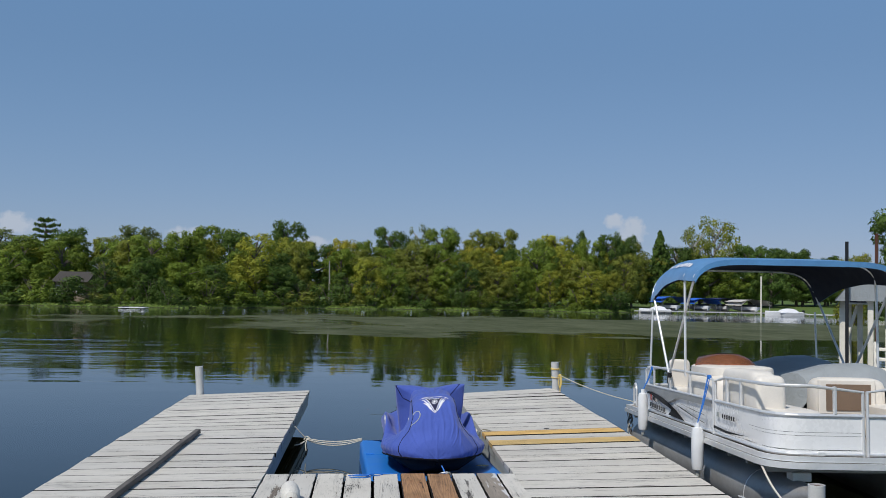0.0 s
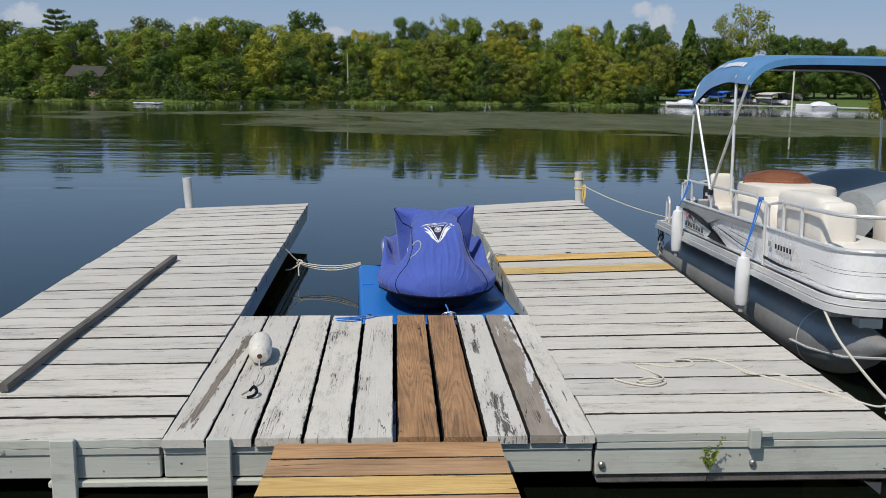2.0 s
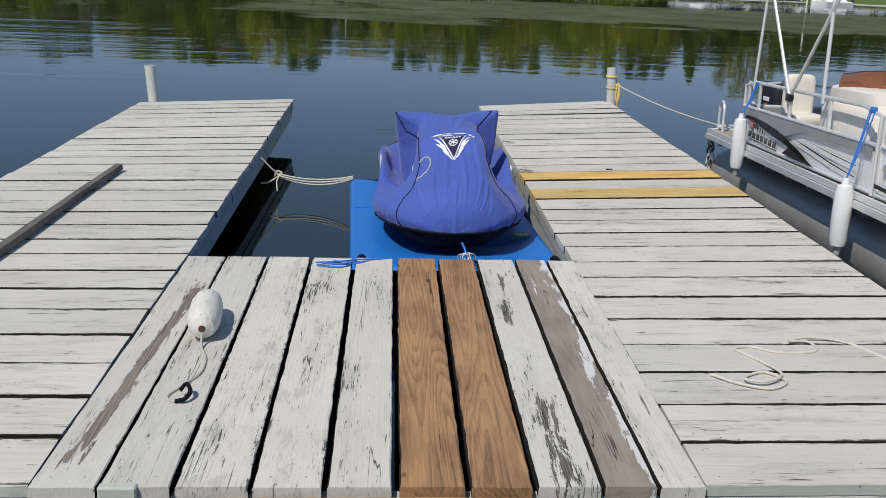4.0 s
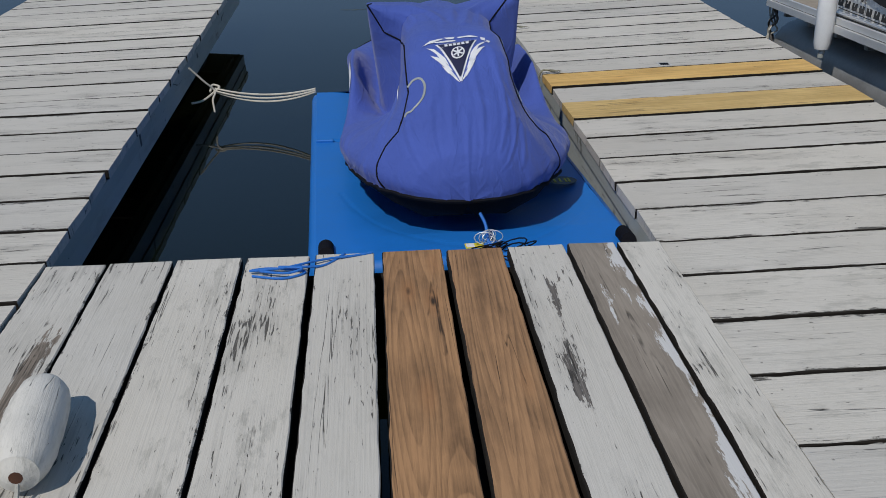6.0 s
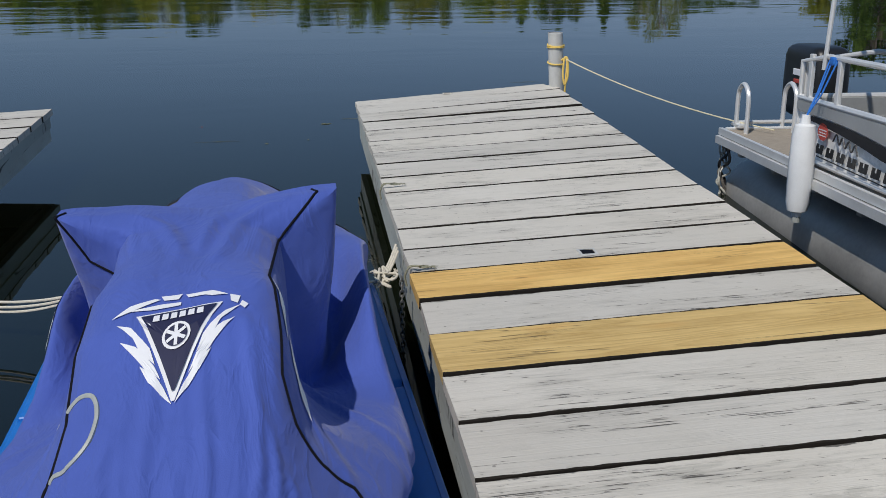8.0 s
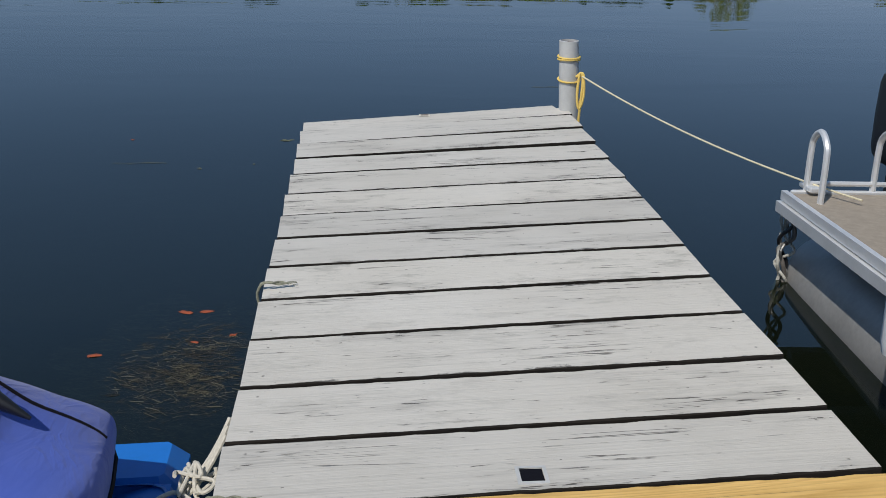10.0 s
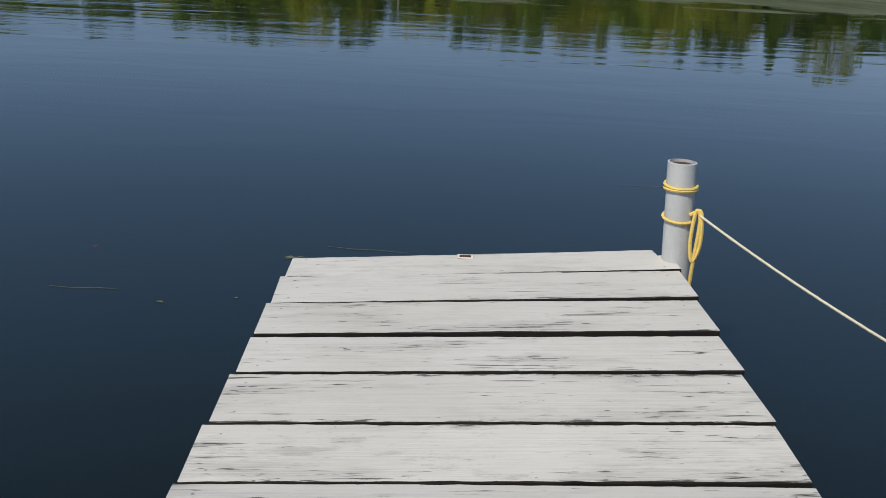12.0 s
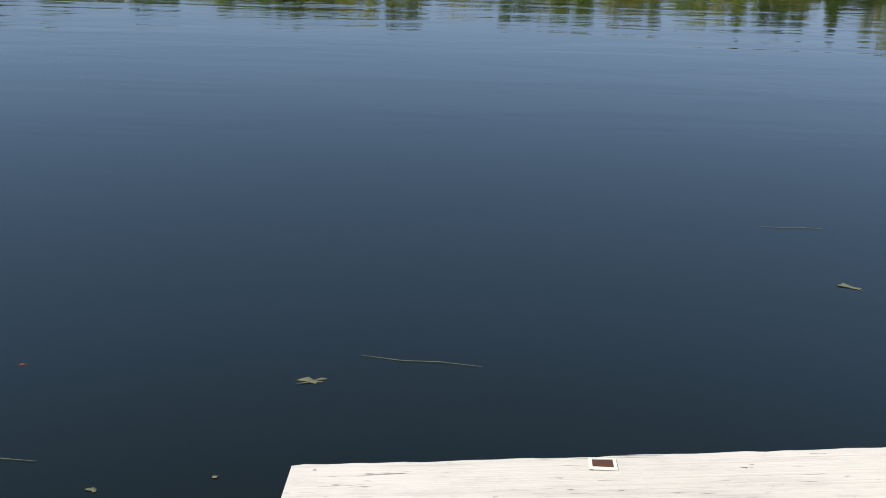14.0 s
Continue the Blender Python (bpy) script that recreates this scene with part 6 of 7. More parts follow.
bimini = part("canvas_top", shell(canopy_point, 26, 16, 0.006), M_CANVAS, boat, "faded blue canvas sunshade on aluminium bows", True)
# underside sheet: the canvas's shade is put into its near-black navy
part("lining", Mesh().grid([[Vector(canopy_point(i / 26, j / 16)) + Vector(((0.5 - i / 26) * 0.05, 0, -0.016)) for i in range(27)] for j in range(17)]), M_CANVAS_SHADE, bimini, "underside of the canvas, coloured as if in shade", True)
part("valance", Mesh().grid([[Vector(canopy_point(i / 40, 0.0)) + Vector((0, -0.004, dz - 0.035 * (1 - abs(i / 20 - 1) ** 8) * (dz < 0))) for i in range(41)] for dz in (0.002, -0.03)]
                            + [[Vector(canopy_point(i / 40, 0.0)) + Vector((0, 0.004, dz - 0.035 * (1 - abs(i / 20 - 1) ** 8) * (dz < 0))) for i in range(41)] for dz in (-0.03, 0.002)]), M_CANVAS, bimini, "stitched blue canvas edge", True)
for k, (u0, w) in enumerate([(3.02 + 0.112 * i, 0.088) for i in range(7)] + [(3.86 + 0.095 * i, 0.055) for i in range(3)]):
    v = (u0 - BIM_Y0) / (BIM_Y1 - BIM_Y0)
    a0, a1 = (0.112, 0.146) if k < 7 else (0.118, 0.140)
    me = Mesh().grid([[Vector(canopy_point(a, v + dv * k2)) + Vector((-0.006, 0, 0.006)) for a in (a0, (a0 + a1) / 2, a1)] for k2, dv in ((0, 0), (1, w / 2.53))])
    part("printed_mark", me, M_COVER_WHITE, bimini, "white lettering bar")


def bow_tube(y, z_foot, y_foot, v):
    pts = [(0.03, y_foot, z_foot)] + [tuple(Vector(canopy_point(u, v)) - Vector((0, 0, 0.026))) for u in [0.06 + 0.88 * i / 20 for i in range(21)]] + [(BOAT_W - 0.03, y_foot, z_foot)]
    part("bow", Mesh().tube(pts, 0.016, 8), M_ALU, bimini, "aluminium bow", True)


bow_tube(0, 0.66, 3.85, 0.05)
bow_tube(0, 0.68, 3.05, 0.24)
bow_tube(0, 0.66, 3.85, 0.97)
for x in (0.03, BOAT_W - 0.03):
    part("strut", Mesh().tube([(x, 4.92, 0.66), (x + (0.03 if x < 1 else -0.03), 4.90, 1.56)], 0.014, 8), M_ALU, bimini, "aluminium strut", True)
    part("pivot", Mesh().box((x - 0.025, 3.80, 0.63), (x + 0.025, 3.90, 0.70), 0.01), M_BLACK, bimini)

# stern: boarding rails and outboard
for x in (0.11, 0.46, 1.75):
    part("boarding_rail", Mesh().tube(smooth_path([(x, 6.36, 0.08), (x, 6.36, 0.30), (x, 6.34, 0.38), (x - 0.005, 6.25, 0.425), (x - 0.01, 6.16, 0.38), (x - 0.01, 6.14, 0.30), (x - 0.01, 6.14, 0.08)]), 0.017, 8), M_ALU, boat, "bent aluminium boarding rail", True)
outboard = part("outboard_motor", cushion((0.84, 6.72, 0.06), (1.16, 7.34, 0.64)), M_BLACK, boat, "black outboard motor", True)
part("leg", Mesh().box((0.93, 6.98, -0.95), (1.07, 7.22, 0.14), 0.03), M_BLACK, outboard)
part("clamp", Mesh().box((0.86, 6.38, -0.20), (1.14, 6.95, 0.12), 0.02), M_GALV, outboard)
part("decal_band", Mesh().box((0.833, 6.92, 0.34), (0.85, 7.06, 0.37), 0.003), M_RED, outboard, "red band")
part("decal_band", Mesh().box((0.833, 6.88, 0.40), (0.85, 7.08, 0.45), 0.003), M_COVER_WHITE, outboard, "white band")
# old lines and hose bundled under the deck's corner, and the low bar behind the boarding rails
bundle_rng = random.Random(12)
for r, mat, name in ((0.010, M_BLACK, "hose"), (0.008, M_ROPE_GREEN, "line"), (0.012, M_OLD_BEAM, "hose"), (0.008, M_GALV, "line"), (0.010, M_ROPE_GREEN, "line")):
    pts = [(0.06 + bundle_rng.uniform(-0.05, 0.04), 6.37 + bundle_rng.uniform(-0.03, 0.05), -0.01 - 0.075 * k) for k in range(8)]
    part(name, Mesh().tube(smooth_path(pts), r, 7), mat, boat, "grimy line hanging from the deck's corner")
part("stern_bar", Mesh().tube([(0.12, 6.36, 0.135), (1.75, 6.36, 0.135)], 0.014, 8), M_ALU, boat, "low aluminium bar")
part("mooring_cleat", Mesh().box((0.10, 6.28, 0.10), (0.16, 6.44, 0.13), 0.012), M_ALU, boat)
part("mooring_cleat", Mesh().box((0.42, 0.02, 0.10), (0.50, 0.07, 0.14), 0.012), M_ALU, boat)


def fender(y, tie_z, length, drop):
    """A ribbed vinyl fender hung by a blue line from the rail."""
    ob = thing("fender", "white ribbed vinyl boat fender on a blue rope", "fender", BOAT @ pose(-0.105, y, 0), "fenders on the pontoon boat")
    z1 = tie_z - drop
    z0 = z1 - length
    prof = [(0.0, z0 - 0.055), (0.022, z0 - 0.055), (0.03, z0 - 0.01), (0.055, z0), (0.066, z0 + 0.05), (0.070, z0 + length * 0.5), (0.066, z1 - 0.05), (0.055, z1), (0.03, z1 + 0.01), (0.022, z1 + 0.06), (0.0, z1 + 0.06)]
    me = Mesh().lathe(prof, (0, 0, 0), "Z", 24)
    me.v = [(x * (1 + 0.03 * math.cos(12 * math.atan2(yy, x))), yy * (1 + 0.03 * math.cos(12 * math.atan2(yy, x))), z) for x, yy, z in me.v]
    part("body", me, M_WHITE_VINYL, ob, "", True)
    part("end_knob", Mesh().lathe([(0.0, z0 - 0.075), (0.024, z0 - 0.07), (0.026, z0 - 0.03), (0.0, z0 - 0.025)], (0, 0, 0), "Z", 12), M_REFLECT, ob)
    for k, dy in enumerate((-0.03, 0.03, 0.06)):
        part("line", Mesh().tube([(0, 0, z1 + 0.05), (0.07, dy * 0.6, (z1 + tie_z) / 2), (0.135, dy, tie_z)], 0.005, 6), M_ROPE_BLUE, ob, "blue rope")
    part("knot", cushion((0.12, -0.018, tie_z - 0.025), (0.16, 0.04, tie_z + 0.022)), M_ROPE_BLUE, ob, "blue rope knot", True)


fender(2.05, 0.72, 0.46, 0.57)
fender(4.80, 0.72, 0.50, 0.36)
cable("yellow_rope", hang(TILT @ Vector((1.848, 9.775, 0.288)), BOAT @ Vector((0.29, 6.10, 0.115)), 0.06, 18), 0.0055, M_ROPE_PALE, "thin yellow mooring rope from post to boat", tilt=False)
cable("rope", smooth_path([tuple(BOAT @ Vector((0.0, 0.40, 0.06))), (2.17, 1.70, 0.02), (2.10, 1.10, -0.09), (2.02, 0.60, -0.12), (1.96, 0.34, -0.08)], 8), 0.011, M_ROPE, "cream bow line from boat to pipe post", tilt=False)


# ---- the jet ski on its float ----
CX = -0.745
float_dock = thing("drive_on_float", "bright blue moulded plastic drive-on float", "float", TILT @ Matrix.Translation((-1.57, 5.93, -0.187)) @ pose(0, 0, 0, -1.7, 0, 2.4) @ Matrix.Translation((1.535, -5.84, 0.192)))


def float_outline(inset):
    x0, x1, y0, y1, r = -1.535 + inset, -0.10 - inset, 2.80 + inset, 5.84 - inset, 0.10
    return rounded([(x0 + 0.5, y0), (x1, y0), (x1, y1), (x0, y1), (x0, y0), (x0 + 0.5, y0)], r, 4)


rows = []
for inset, z in ((0.04, -0.52), (0.0, -0.48), (0.0, -0.235), (0.012, -0.205), (0.035, -0.192)):
    rows.append([(x, y, z) for x, y in float_outline(inset)[:-1]])
fm = Mesh().grid(rows, True)
part("shell", fm, M_FLOAT, float_dock, "", True)


def float_top(u, v):
    """The float's top: raised edges and a long shallow bed for the hull."""
    x = -1.50 + 1.365 * u
    y = 2.835 + 2.97 * v
    d = (x - CX) / 0.46
    bed_deep = -0.085 * math.exp(-d ** 4) * min(1, max(0, (y - 3.1) / 0.5))
    seam = -0.016 * math.exp(-((y - 4.62) / 0.018) ** 2)
    ring = math.hypot((x - CX) / 0.64, (y - 4.05) / 1.08)
    mould = -0.0035 * math.exp(-((ring - 1.04) / 0.010) ** 2) if y < 3.7 else 0.0
    return (x, y, -0.192 + bed_deep + seam + mould)


part("top", Mesh().grid([[float_top(i / 110, j / 200) for i in range(111)] for j in range(201)]), M_FLOAT, float_dock, "", True)
for x, y in ((-1.455, 2.885), (-0.155, 2.85)):
    arch = [(-0.034, 0.0)] + [(0.034 * -math.cos(a), 0.012 + 0.034 * math.sin(a)) for a in (math.pi * k / 10 for k in range(11))] + [(0.034, 0.0)]
    part("corner_well", Mesh().grid([[(x + u, y + v * 0.5, -0.195 + v) for u, v in arch], [(x + u, y + 0.10 + v * 0.3, -0.195 + v * 0.96) for u, v in arch]], True, True), M_PIPING, float_dock, "black corner fitting")
part("stern_lip", Mesh().box((-0.62, 5.80, -0.50), (-0.115, 6.10, -0.196), 0.05), M_FLOAT, float_dock)
part("latch", Mesh().box((-1.50, 4.585, -0.20), (-1.40, 4.625, -0.178), 0.008), M_FLOAT, float_dock)
part("sticker", Mesh().grid([[(-0.25 + 0.075 * math.cos(a) * k, 3.70 + 0.062 * math.sin(a) * k, -0.1885 - 0.0 * k) for a in (i * 0.3307 for i in range(19))] for k in (0.02, 1.0)], True), M_BLACK, float_dock, "round black sticker")
for dx, w in ((-0.04, 0.012), (-0.012, 0.012), (0.016, 0.010), (0.034, 0.012)):
    part("sticker_bar", Mesh().box((-0.25 + dx - w / 2, 3.672, -0.1882), (-0.25 + dx + w / 2, 3.728, -0.1868), 0.0005), M_YELLOW, float_dock, "yellow bar")
part("warning_label", Mesh().box((-0.86, 2.90, -0.1925), (-0.72, 2.95, -0.188), 0.0005), M_YELLOW, float_dock, "yellow and white warning label")
part("label_bar", Mesh().box((-0.855, 2.905, -0.1878), (-0.82, 2.945, -0.1868), 0.0003), M_COVER_WHITE, float_dock)

ski = thing("jet_ski", "jet ski under a blue fitted cover with white prints", "jet ski", TILT @ Matrix.Translation((-0.004, 0.085, 0.012)))
# y, edge half width, edge z, shoulder w/z, waist w/z, ridge w/z, crown z
SKI = ((3.03, 0.03, 0.072, 0.026, 0.074, 0.020, 0.075, 0.010, 0.076, 0.076),
       (3.05, 0.13, 0.072, 0.135, 0.10, 0.11, 0.145, 0.065, 0.170, 0.180),
       (3.09, 0.22, 0.070, 0.235, 0.12, 0.185, 0.200, 0.11, 0.245, 0.262),
       (3.16, 0.30, 0.066, 0.320, 0.135, 0.240, 0.245, 0.145, 0.310, 0.332),
       (3.26, 0.38, 0.058, 0.403, 0.145, 0.300, 0.285, 0.18, 0.395, 0.420),
       (3.42, 0.462, 0.045, 0.486, 0.150, 0.315, 0.320, 0.200, 0.485, 0.515),
       (3.58, 0.508, 0.030, 0.530, 0.145, 0.310, 0.320, 0.215, 0.570, 0.603),
       (3.78, 0.535, 0.00, 0.552, 0.130, 0.295, 0.270, 0.225, 0.605, 0.640),
       (4.00, 0.54, -0.02, 0.545, 0.110, 0.255, 0.230, 0.215, 0.585, 0.648),
       (4.17, 0.53, -0.02, 0.520, 0.160, 0.265, 0.130, 0.222, 0.605, 0.655),
       (4.28, 0.53, -0.02, 0.505, 0.240, 0.330, 0.115, 0.405, 0.692, 0.655),
       (4.36, 0.53, -0.02, 0.500, 0.290, 0.345, 0.110, 0.405, 0.690, 0.650),
       (4.46, 0.53, -0.02, 0.500, 0.315, 0.365, 0.110, 0.24, 0.56, 0.620),
       (4.70, 0.53, -0.02, 0.500, 0.320, 0.365, 0.120, 0.18, 0.53, 0.605),
       (5.00, 0.52, -0.02, 0.510, 0.285, 0.340, 0.190, 0.17, 0.49, 0.565),
       (5.30, 0.51, -0.02, 0.54, 0.190, 0.31, 0.26, 0.16, 0.42, 0.49),
       (5.60, 0.49, -0.02, 0.50, 0.13, 0.32, 0.24, 0.17, 0.36, 0.42),
       (5.80, 0.46, -0.02, 0.46, 0.09, 0.32, 0.15, 0.17, 0.20, 0.22),
       (5.86, 0.42, -0.03, 0.42, 0.02, 0.30, 0.05, 0.16, 0.07, 0.08))


# creases of the cover: y and side position of both ends, width, height
FOLDS = ((3.50, 0.06, 3.06, 0.14, 0.020, 0.022), (3.46, -0.05, 3.10, -0.10, 0.024, 0.018), (3.60, 0.17, 3.12, 0.30, 0.024, 0.026), (3.40, 0.24, 3.08, 0.46, 0.024, 0.024),
         (3.34, -0.16, 3.05, -0.30, 0.026, 0.022), (3.40, -0.30, 3.09, -0.52, 0.026, 0.020), (3.30, 0.34, 3.12, 0.60, 0.024, 0.022), (3.24, 0.02, 3.05, 0.0, 0.024, 0.022),
         (3.70, -0.36, 3.36, -0.62, 0.032, 0.024), (3.70, 0.34, 3.36, 0.64, 0.032, 0.026), (4.26, -0.12, 3.95, -0.032, 0.026, 0.026), (4.26, 0.13, 3.92, 0.07, 0.026, 0.028),
         (4.27, 0.03, 3.98, 0.02, 0.024, 0.022), (4.24, -0.22, 3.96, -0.16, 0.024, 0.020), (4.14, -0.36, 3.84, -0.60, 0.032, 0.036), (4.14, 0.36, 3.84, 0.62, 0.032, 0.036),
         (4.9, -0.52, 4.3, -0.66, 0.06, 0.03), (4.9, 0.5, 4.3, 0.66, 0.06, 0.03), (3.95, -0.55, 3.50, -0.85, 0.032, 0.022), (4.0, 0.5, 3.5, 0.86, 0.032, 0.022))


def cover_point(y, s):
    """Point of the cover at the length y; s from -1 (west hem) over 0 (crown) to 1 (east hem)."""
    w0, z0, w1, z1, w2, z2, w3, z3, z4 = lerp_table(SKI, y)
    knots = [(w0, z0), (w1, z1), (w2, z2), (w3, z3), (0.0, z4)]
    t = (1 - abs(s)) * 4
    i = min(3, int(t))
    f = t - i
    p = [Vector(k) for k in ([(w0 * 0.97, z0 - 0.05)] + knots + [(-w3, z3)])]
    q = 0.5 * ((2 * p[i + 1]) + (p[i + 2] - p[i]) * f + (2 * p[i] - 5 * p[i + 1] + 4 * p[i + 2] - p[i + 3]) * f * f + (3 * p[i + 1] - p[i] - 3 * p[i + 2] + p[i + 3]) * f ** 3)
    if i >= 2:
        q = q.lerp(p[i + 1].lerp(p[i + 2], f), 0.9 * math.exp(-((y - 4.31) / 0.13) ** 2))
    x = math.copysign(max(0.0, q.x), s)
    turn = math.exp(-((y - 4.30) / 0.22) ** 2) * max(0.0, q.y - 0.42) / 0.25
    yy = y + 0.20 * x * turn
    hem = max(0.0, 1 - max(0.0, q.y - z0) / 0.17) ** 1.3
    bow = max(0.0, min(1.0, (4.3 - y) / 0.6))
    away = Vector((x, y - 3.9, 0)).normalized()
    ang = math.atan2(y - 3.9, x + 1e-6)
    wander = 2.5 * noise.noise((x * 4, y * 4, 0))
    gather = (1 - abs(math.sin(ang * 12 + wander))) ** 2 + 0.6 * (1 - abs(math.sin(ang * 27 + wander * 2 + 1))) ** 2 - 0.45
    pleat = 0.014 * hem * bow * gather
    fold = 0.010 * noise.noise((x * 3.2, y * 2.2, q.y * 3.0)) + 0.004 * noise.noise((x * 9, y * 3.0, q.y * 5))
    drape = 0.0
    for y0, s0, y1, s1, wide, high in FOLDS:
        e = max(0.0, min(1.0, ((y - y0) * (y1 - y0) * 4 + (s - s0) * (s1 - s0)) / ((y1 - y0) ** 2 * 4 + (s1 - s0) ** 2)))
        gap = math.hypot((y - y0 - (y1 - y0) * e) * 2.0, s - s0 - (s1 - s0) * e)
        if gap < wide * 2.2:
            drape += 0.58 * high * math.sin(math.pi * (0.15 + 0.7 * e)) * (math.exp(-(gap / wide) ** 2) - 0.5 * math.exp(-(gap / wide / 2) ** 2))
    k = 1 + (fold + drape * 0.6) / max(0.3, math.hypot(x, q.y))
    return (CX + x * k + away.x * pleat, yy + away.y * pleat, q.y * (1 + (fold + drape) * 0.8) + drape * 0.8 + fold * 0.5)


ski_y = axis_steps([(3.03, 3.2, 26), (3.2, 3.6, 32), (3.6, 4.15, 26), (4.15, 4.5, 20), (4.5, 5.86, 34)])
cover = part("cover", Mesh().grid([[cover_point(y, -1 + 2 * i / 192) for i in range(193)] for y in ski_y]), M_COVER, ski, "blue cloth cover", True)
# hull below the hem
rows = []
for y, w, keel in ((3.075, 0.05, 0.03), (3.12, 0.20, 0.0), (3.2, 0.33, -0.06), (3.45, 0.455, -0.15), (3.9, 0.49, -0.24), (5.5, 0.46, -0.25), (5.80, 0.40, -0.24)):
    rows.append([(CX - w, y, 0.075 if y < 3.5 else 0.03), (CX - w * 0.97, y, 0.01 if y < 3.5 else -0.03), (CX - w * 0.55, y, keel * 0.6 - 0.03), (CX, y, keel), (CX + w * 0.55, y, keel * 0.6 - 0.03), (CX + w * 0.97, y, 0.01 if y < 3.5 else -0.03), (CX + w, y, 0.075 if y < 3.5 else 0.03), (CX, y, 0.04)])
part("hull", Mesh().grid(rows, True, True), M_PIPING, ski, "black hull", True)
part("hem_cord", Mesh().tube([Vector(cover_point(y, -1)) + Vector((0.0, 0, -0.004)) for y in ski_y[::-1][::3]] + [Vector(cover_point(y, 1)) + Vector((0, 0, -0.004)) for y in ski_y[::3]], 0.010, 6), M_PIPING, ski, "black elastic hem")


def seam(points, name="seam", mat=M_PIPING, r=0.0045, label="black piping"):
    pts = [Vector(cover_point(y, s)) for y, s in points]
    part(name, Mesh().tube(pts, r, 6), mat, ski, label, True)


def along(a, n=10):
    out = []
    for (y0, s0), (y1, s1) in zip(a, a[1:]):
        out += [(y0 + (y1 - y0) * k / n, s0 + (s1 - s0) * k / n) for k in range(n)]
    return out + [a[-1]]


seam(along([(4.32, -0.235), (4.278, -0.25), (4.229, -0.30), (4.129, -0.308), (3.90, -0.29), (3.768, -0.275), (3.60, -0.295), (3.49, -0.308), (3.406, -0.315), (3.33, -0.40), (3.285, -0.467), (3.29, -0.583), (3.271, -0.642), (3.243, -0.767), (3.23, -0.97)]))
seam(along([(4.32, 0.20), (4.271, 0.212), (4.172, 0.255), (4.0, 0.24), (3.85, 0.225), (3.753, 0.25), (3.62, 0.285), (3.50, 0.305), (3.42, 0.385), (3.39, 0.508), (3.388, 0.61), (3.36, 0.68), (3.342, 0.74), (3.33, 0.97)]))
seam([(y, q) for y, q, _ in smooth_path([(3.440, -0.312, 0), (3.445, -0.250, 0), (3.430, -0.210, 0), (3.385, -0.200, 0), (3.335, -0.228, 0), (3.310, -0.290, 0), (3.312, -0.385, 0)], 8)], "reflective_loop", M_REFLECT, 0.006, "grey reflective trim")


def patch(outline, mat, lift=0.004, name="print", label=""):
    """A flat print on the cover; outline of (y, s) pairs, fan-filled from its middle."""
    me = Mesh()
    n = len(outline)
    cy, cs = sum(p[0] for p in outline) / n, sum(p[1] for p in outline) / n
    rings = []
    for k in (0.0, 0.33, 0.66, 1.0):
        rings.append([Vector(cover_point(cy + (y - cy) * k, cs + (s - cs) * k)) for y, s in outline])
    for i in range(4):
        for j in range(n):
            p = rings[i][j]
            nrm = (p - Vector((CX, p.y + 0.55, 0.0))).normalized()
            me.v.append(tuple(p + nrm * lift))
    for i in range(3):
        for j in range(n):
            a, b = i * n + j, i * n + (j + 1) % n
            me.f.append((a, b, b + n, a + n))
    part(name, me, mat, ski, label)


def edge_pts(corners, n=5):
    out = []
    for (y0, s0), (y1, s1) in zip(corners, corners[1:] + corners[:1]):
        out += [(y0 + (y1 - y0) * k / n, s0 + (s1 - s0) * k / n) for k in range(n)]
    return out


# a dark triangle badge between white feathers, with streaks above; all a little askew on the cover
def askew(pts):
    return [(y + 0.17 * q, q * 0.90) for y, q in pts]


patch(askew(edge_pts([(3.640, -0.118), (3.640, 0.118), (3.398, 0.005), (3.398, -0.005)])), M_COVER_WHITE, 0.004, "badge_edge", "white badge border")
patch(askew(edge_pts([(3.634, -0.104), (3.634, 0.104), (3.420, 0.004), (3.420, -0.004)])), M_NAVY, 0.007, "badge", "dark triangular badge")
for bar in range(6):
    at = -0.060 + 0.024 * bar
    patch(askew(edge_pts([(3.625, at - 0.008), (3.625, at + 0.008), (3.600, at + 0.009), (3.600, at - 0.009)], 2)), M_COVER_WHITE, 0.010, "badge_bar", "white lettering bar")
ring = [k * 0.3142 for k in range(20)]
patch(askew([(3.547 + 0.034 * math.sin(a), 0.040 * math.cos(a)) for a in ring]), M_COVER_WHITE, 0.010, "badge_ring", "white ring")
patch(askew([(3.547 + 0.027 * math.sin(a), 0.032 * math.cos(a)) for a in ring]), M_NAVY, 0.012, "badge_ring", "dark ring centre")
for a in (0.5236, 1.5708, 2.618):
    u, v = math.sin(a), math.cos(a)
    patch(askew(edge_pts([(3.547 + 0.026 * u - 0.004 * v, 0.030 * v + 0.005 * u), (3.547 + 0.026 * u + 0.004 * v, 0.030 * v - 0.005 * u),
                          (3.547 - 0.026 * u + 0.004 * v, -0.030 * v - 0.005 * u), (3.547 - 0.026 * u - 0.004 * v, -0.030 * v + 0.005 * u)], 2)), M_COVER_WHITE, 0.014, "badge_spoke", "white spoke")
for sg in (-1, 1):
    for feather in ([(3.622, 0.170), (3.600, 0.128), (3.535, 0.074), (3.492, 0.058), (3.530, 0.100), (3.572, 0.122)],
                    [(3.572, 0.158), (3.548, 0.112), (3.490, 0.060), (3.452, 0.040), (3.486, 0.084), (3.520, 0.112)],
                    [(3.498, 0.100), (3.470, 0.060), (3.430, 0.028), (3.392, 0.004), (3.420, 0.040), (3.452, 0.074)]):
        patch(askew(edge_pts([(y, q * sg) for y, q in feather], 3)), M_COVER_WHITE, 0.004, "wing_print", "white feather-shaped print")
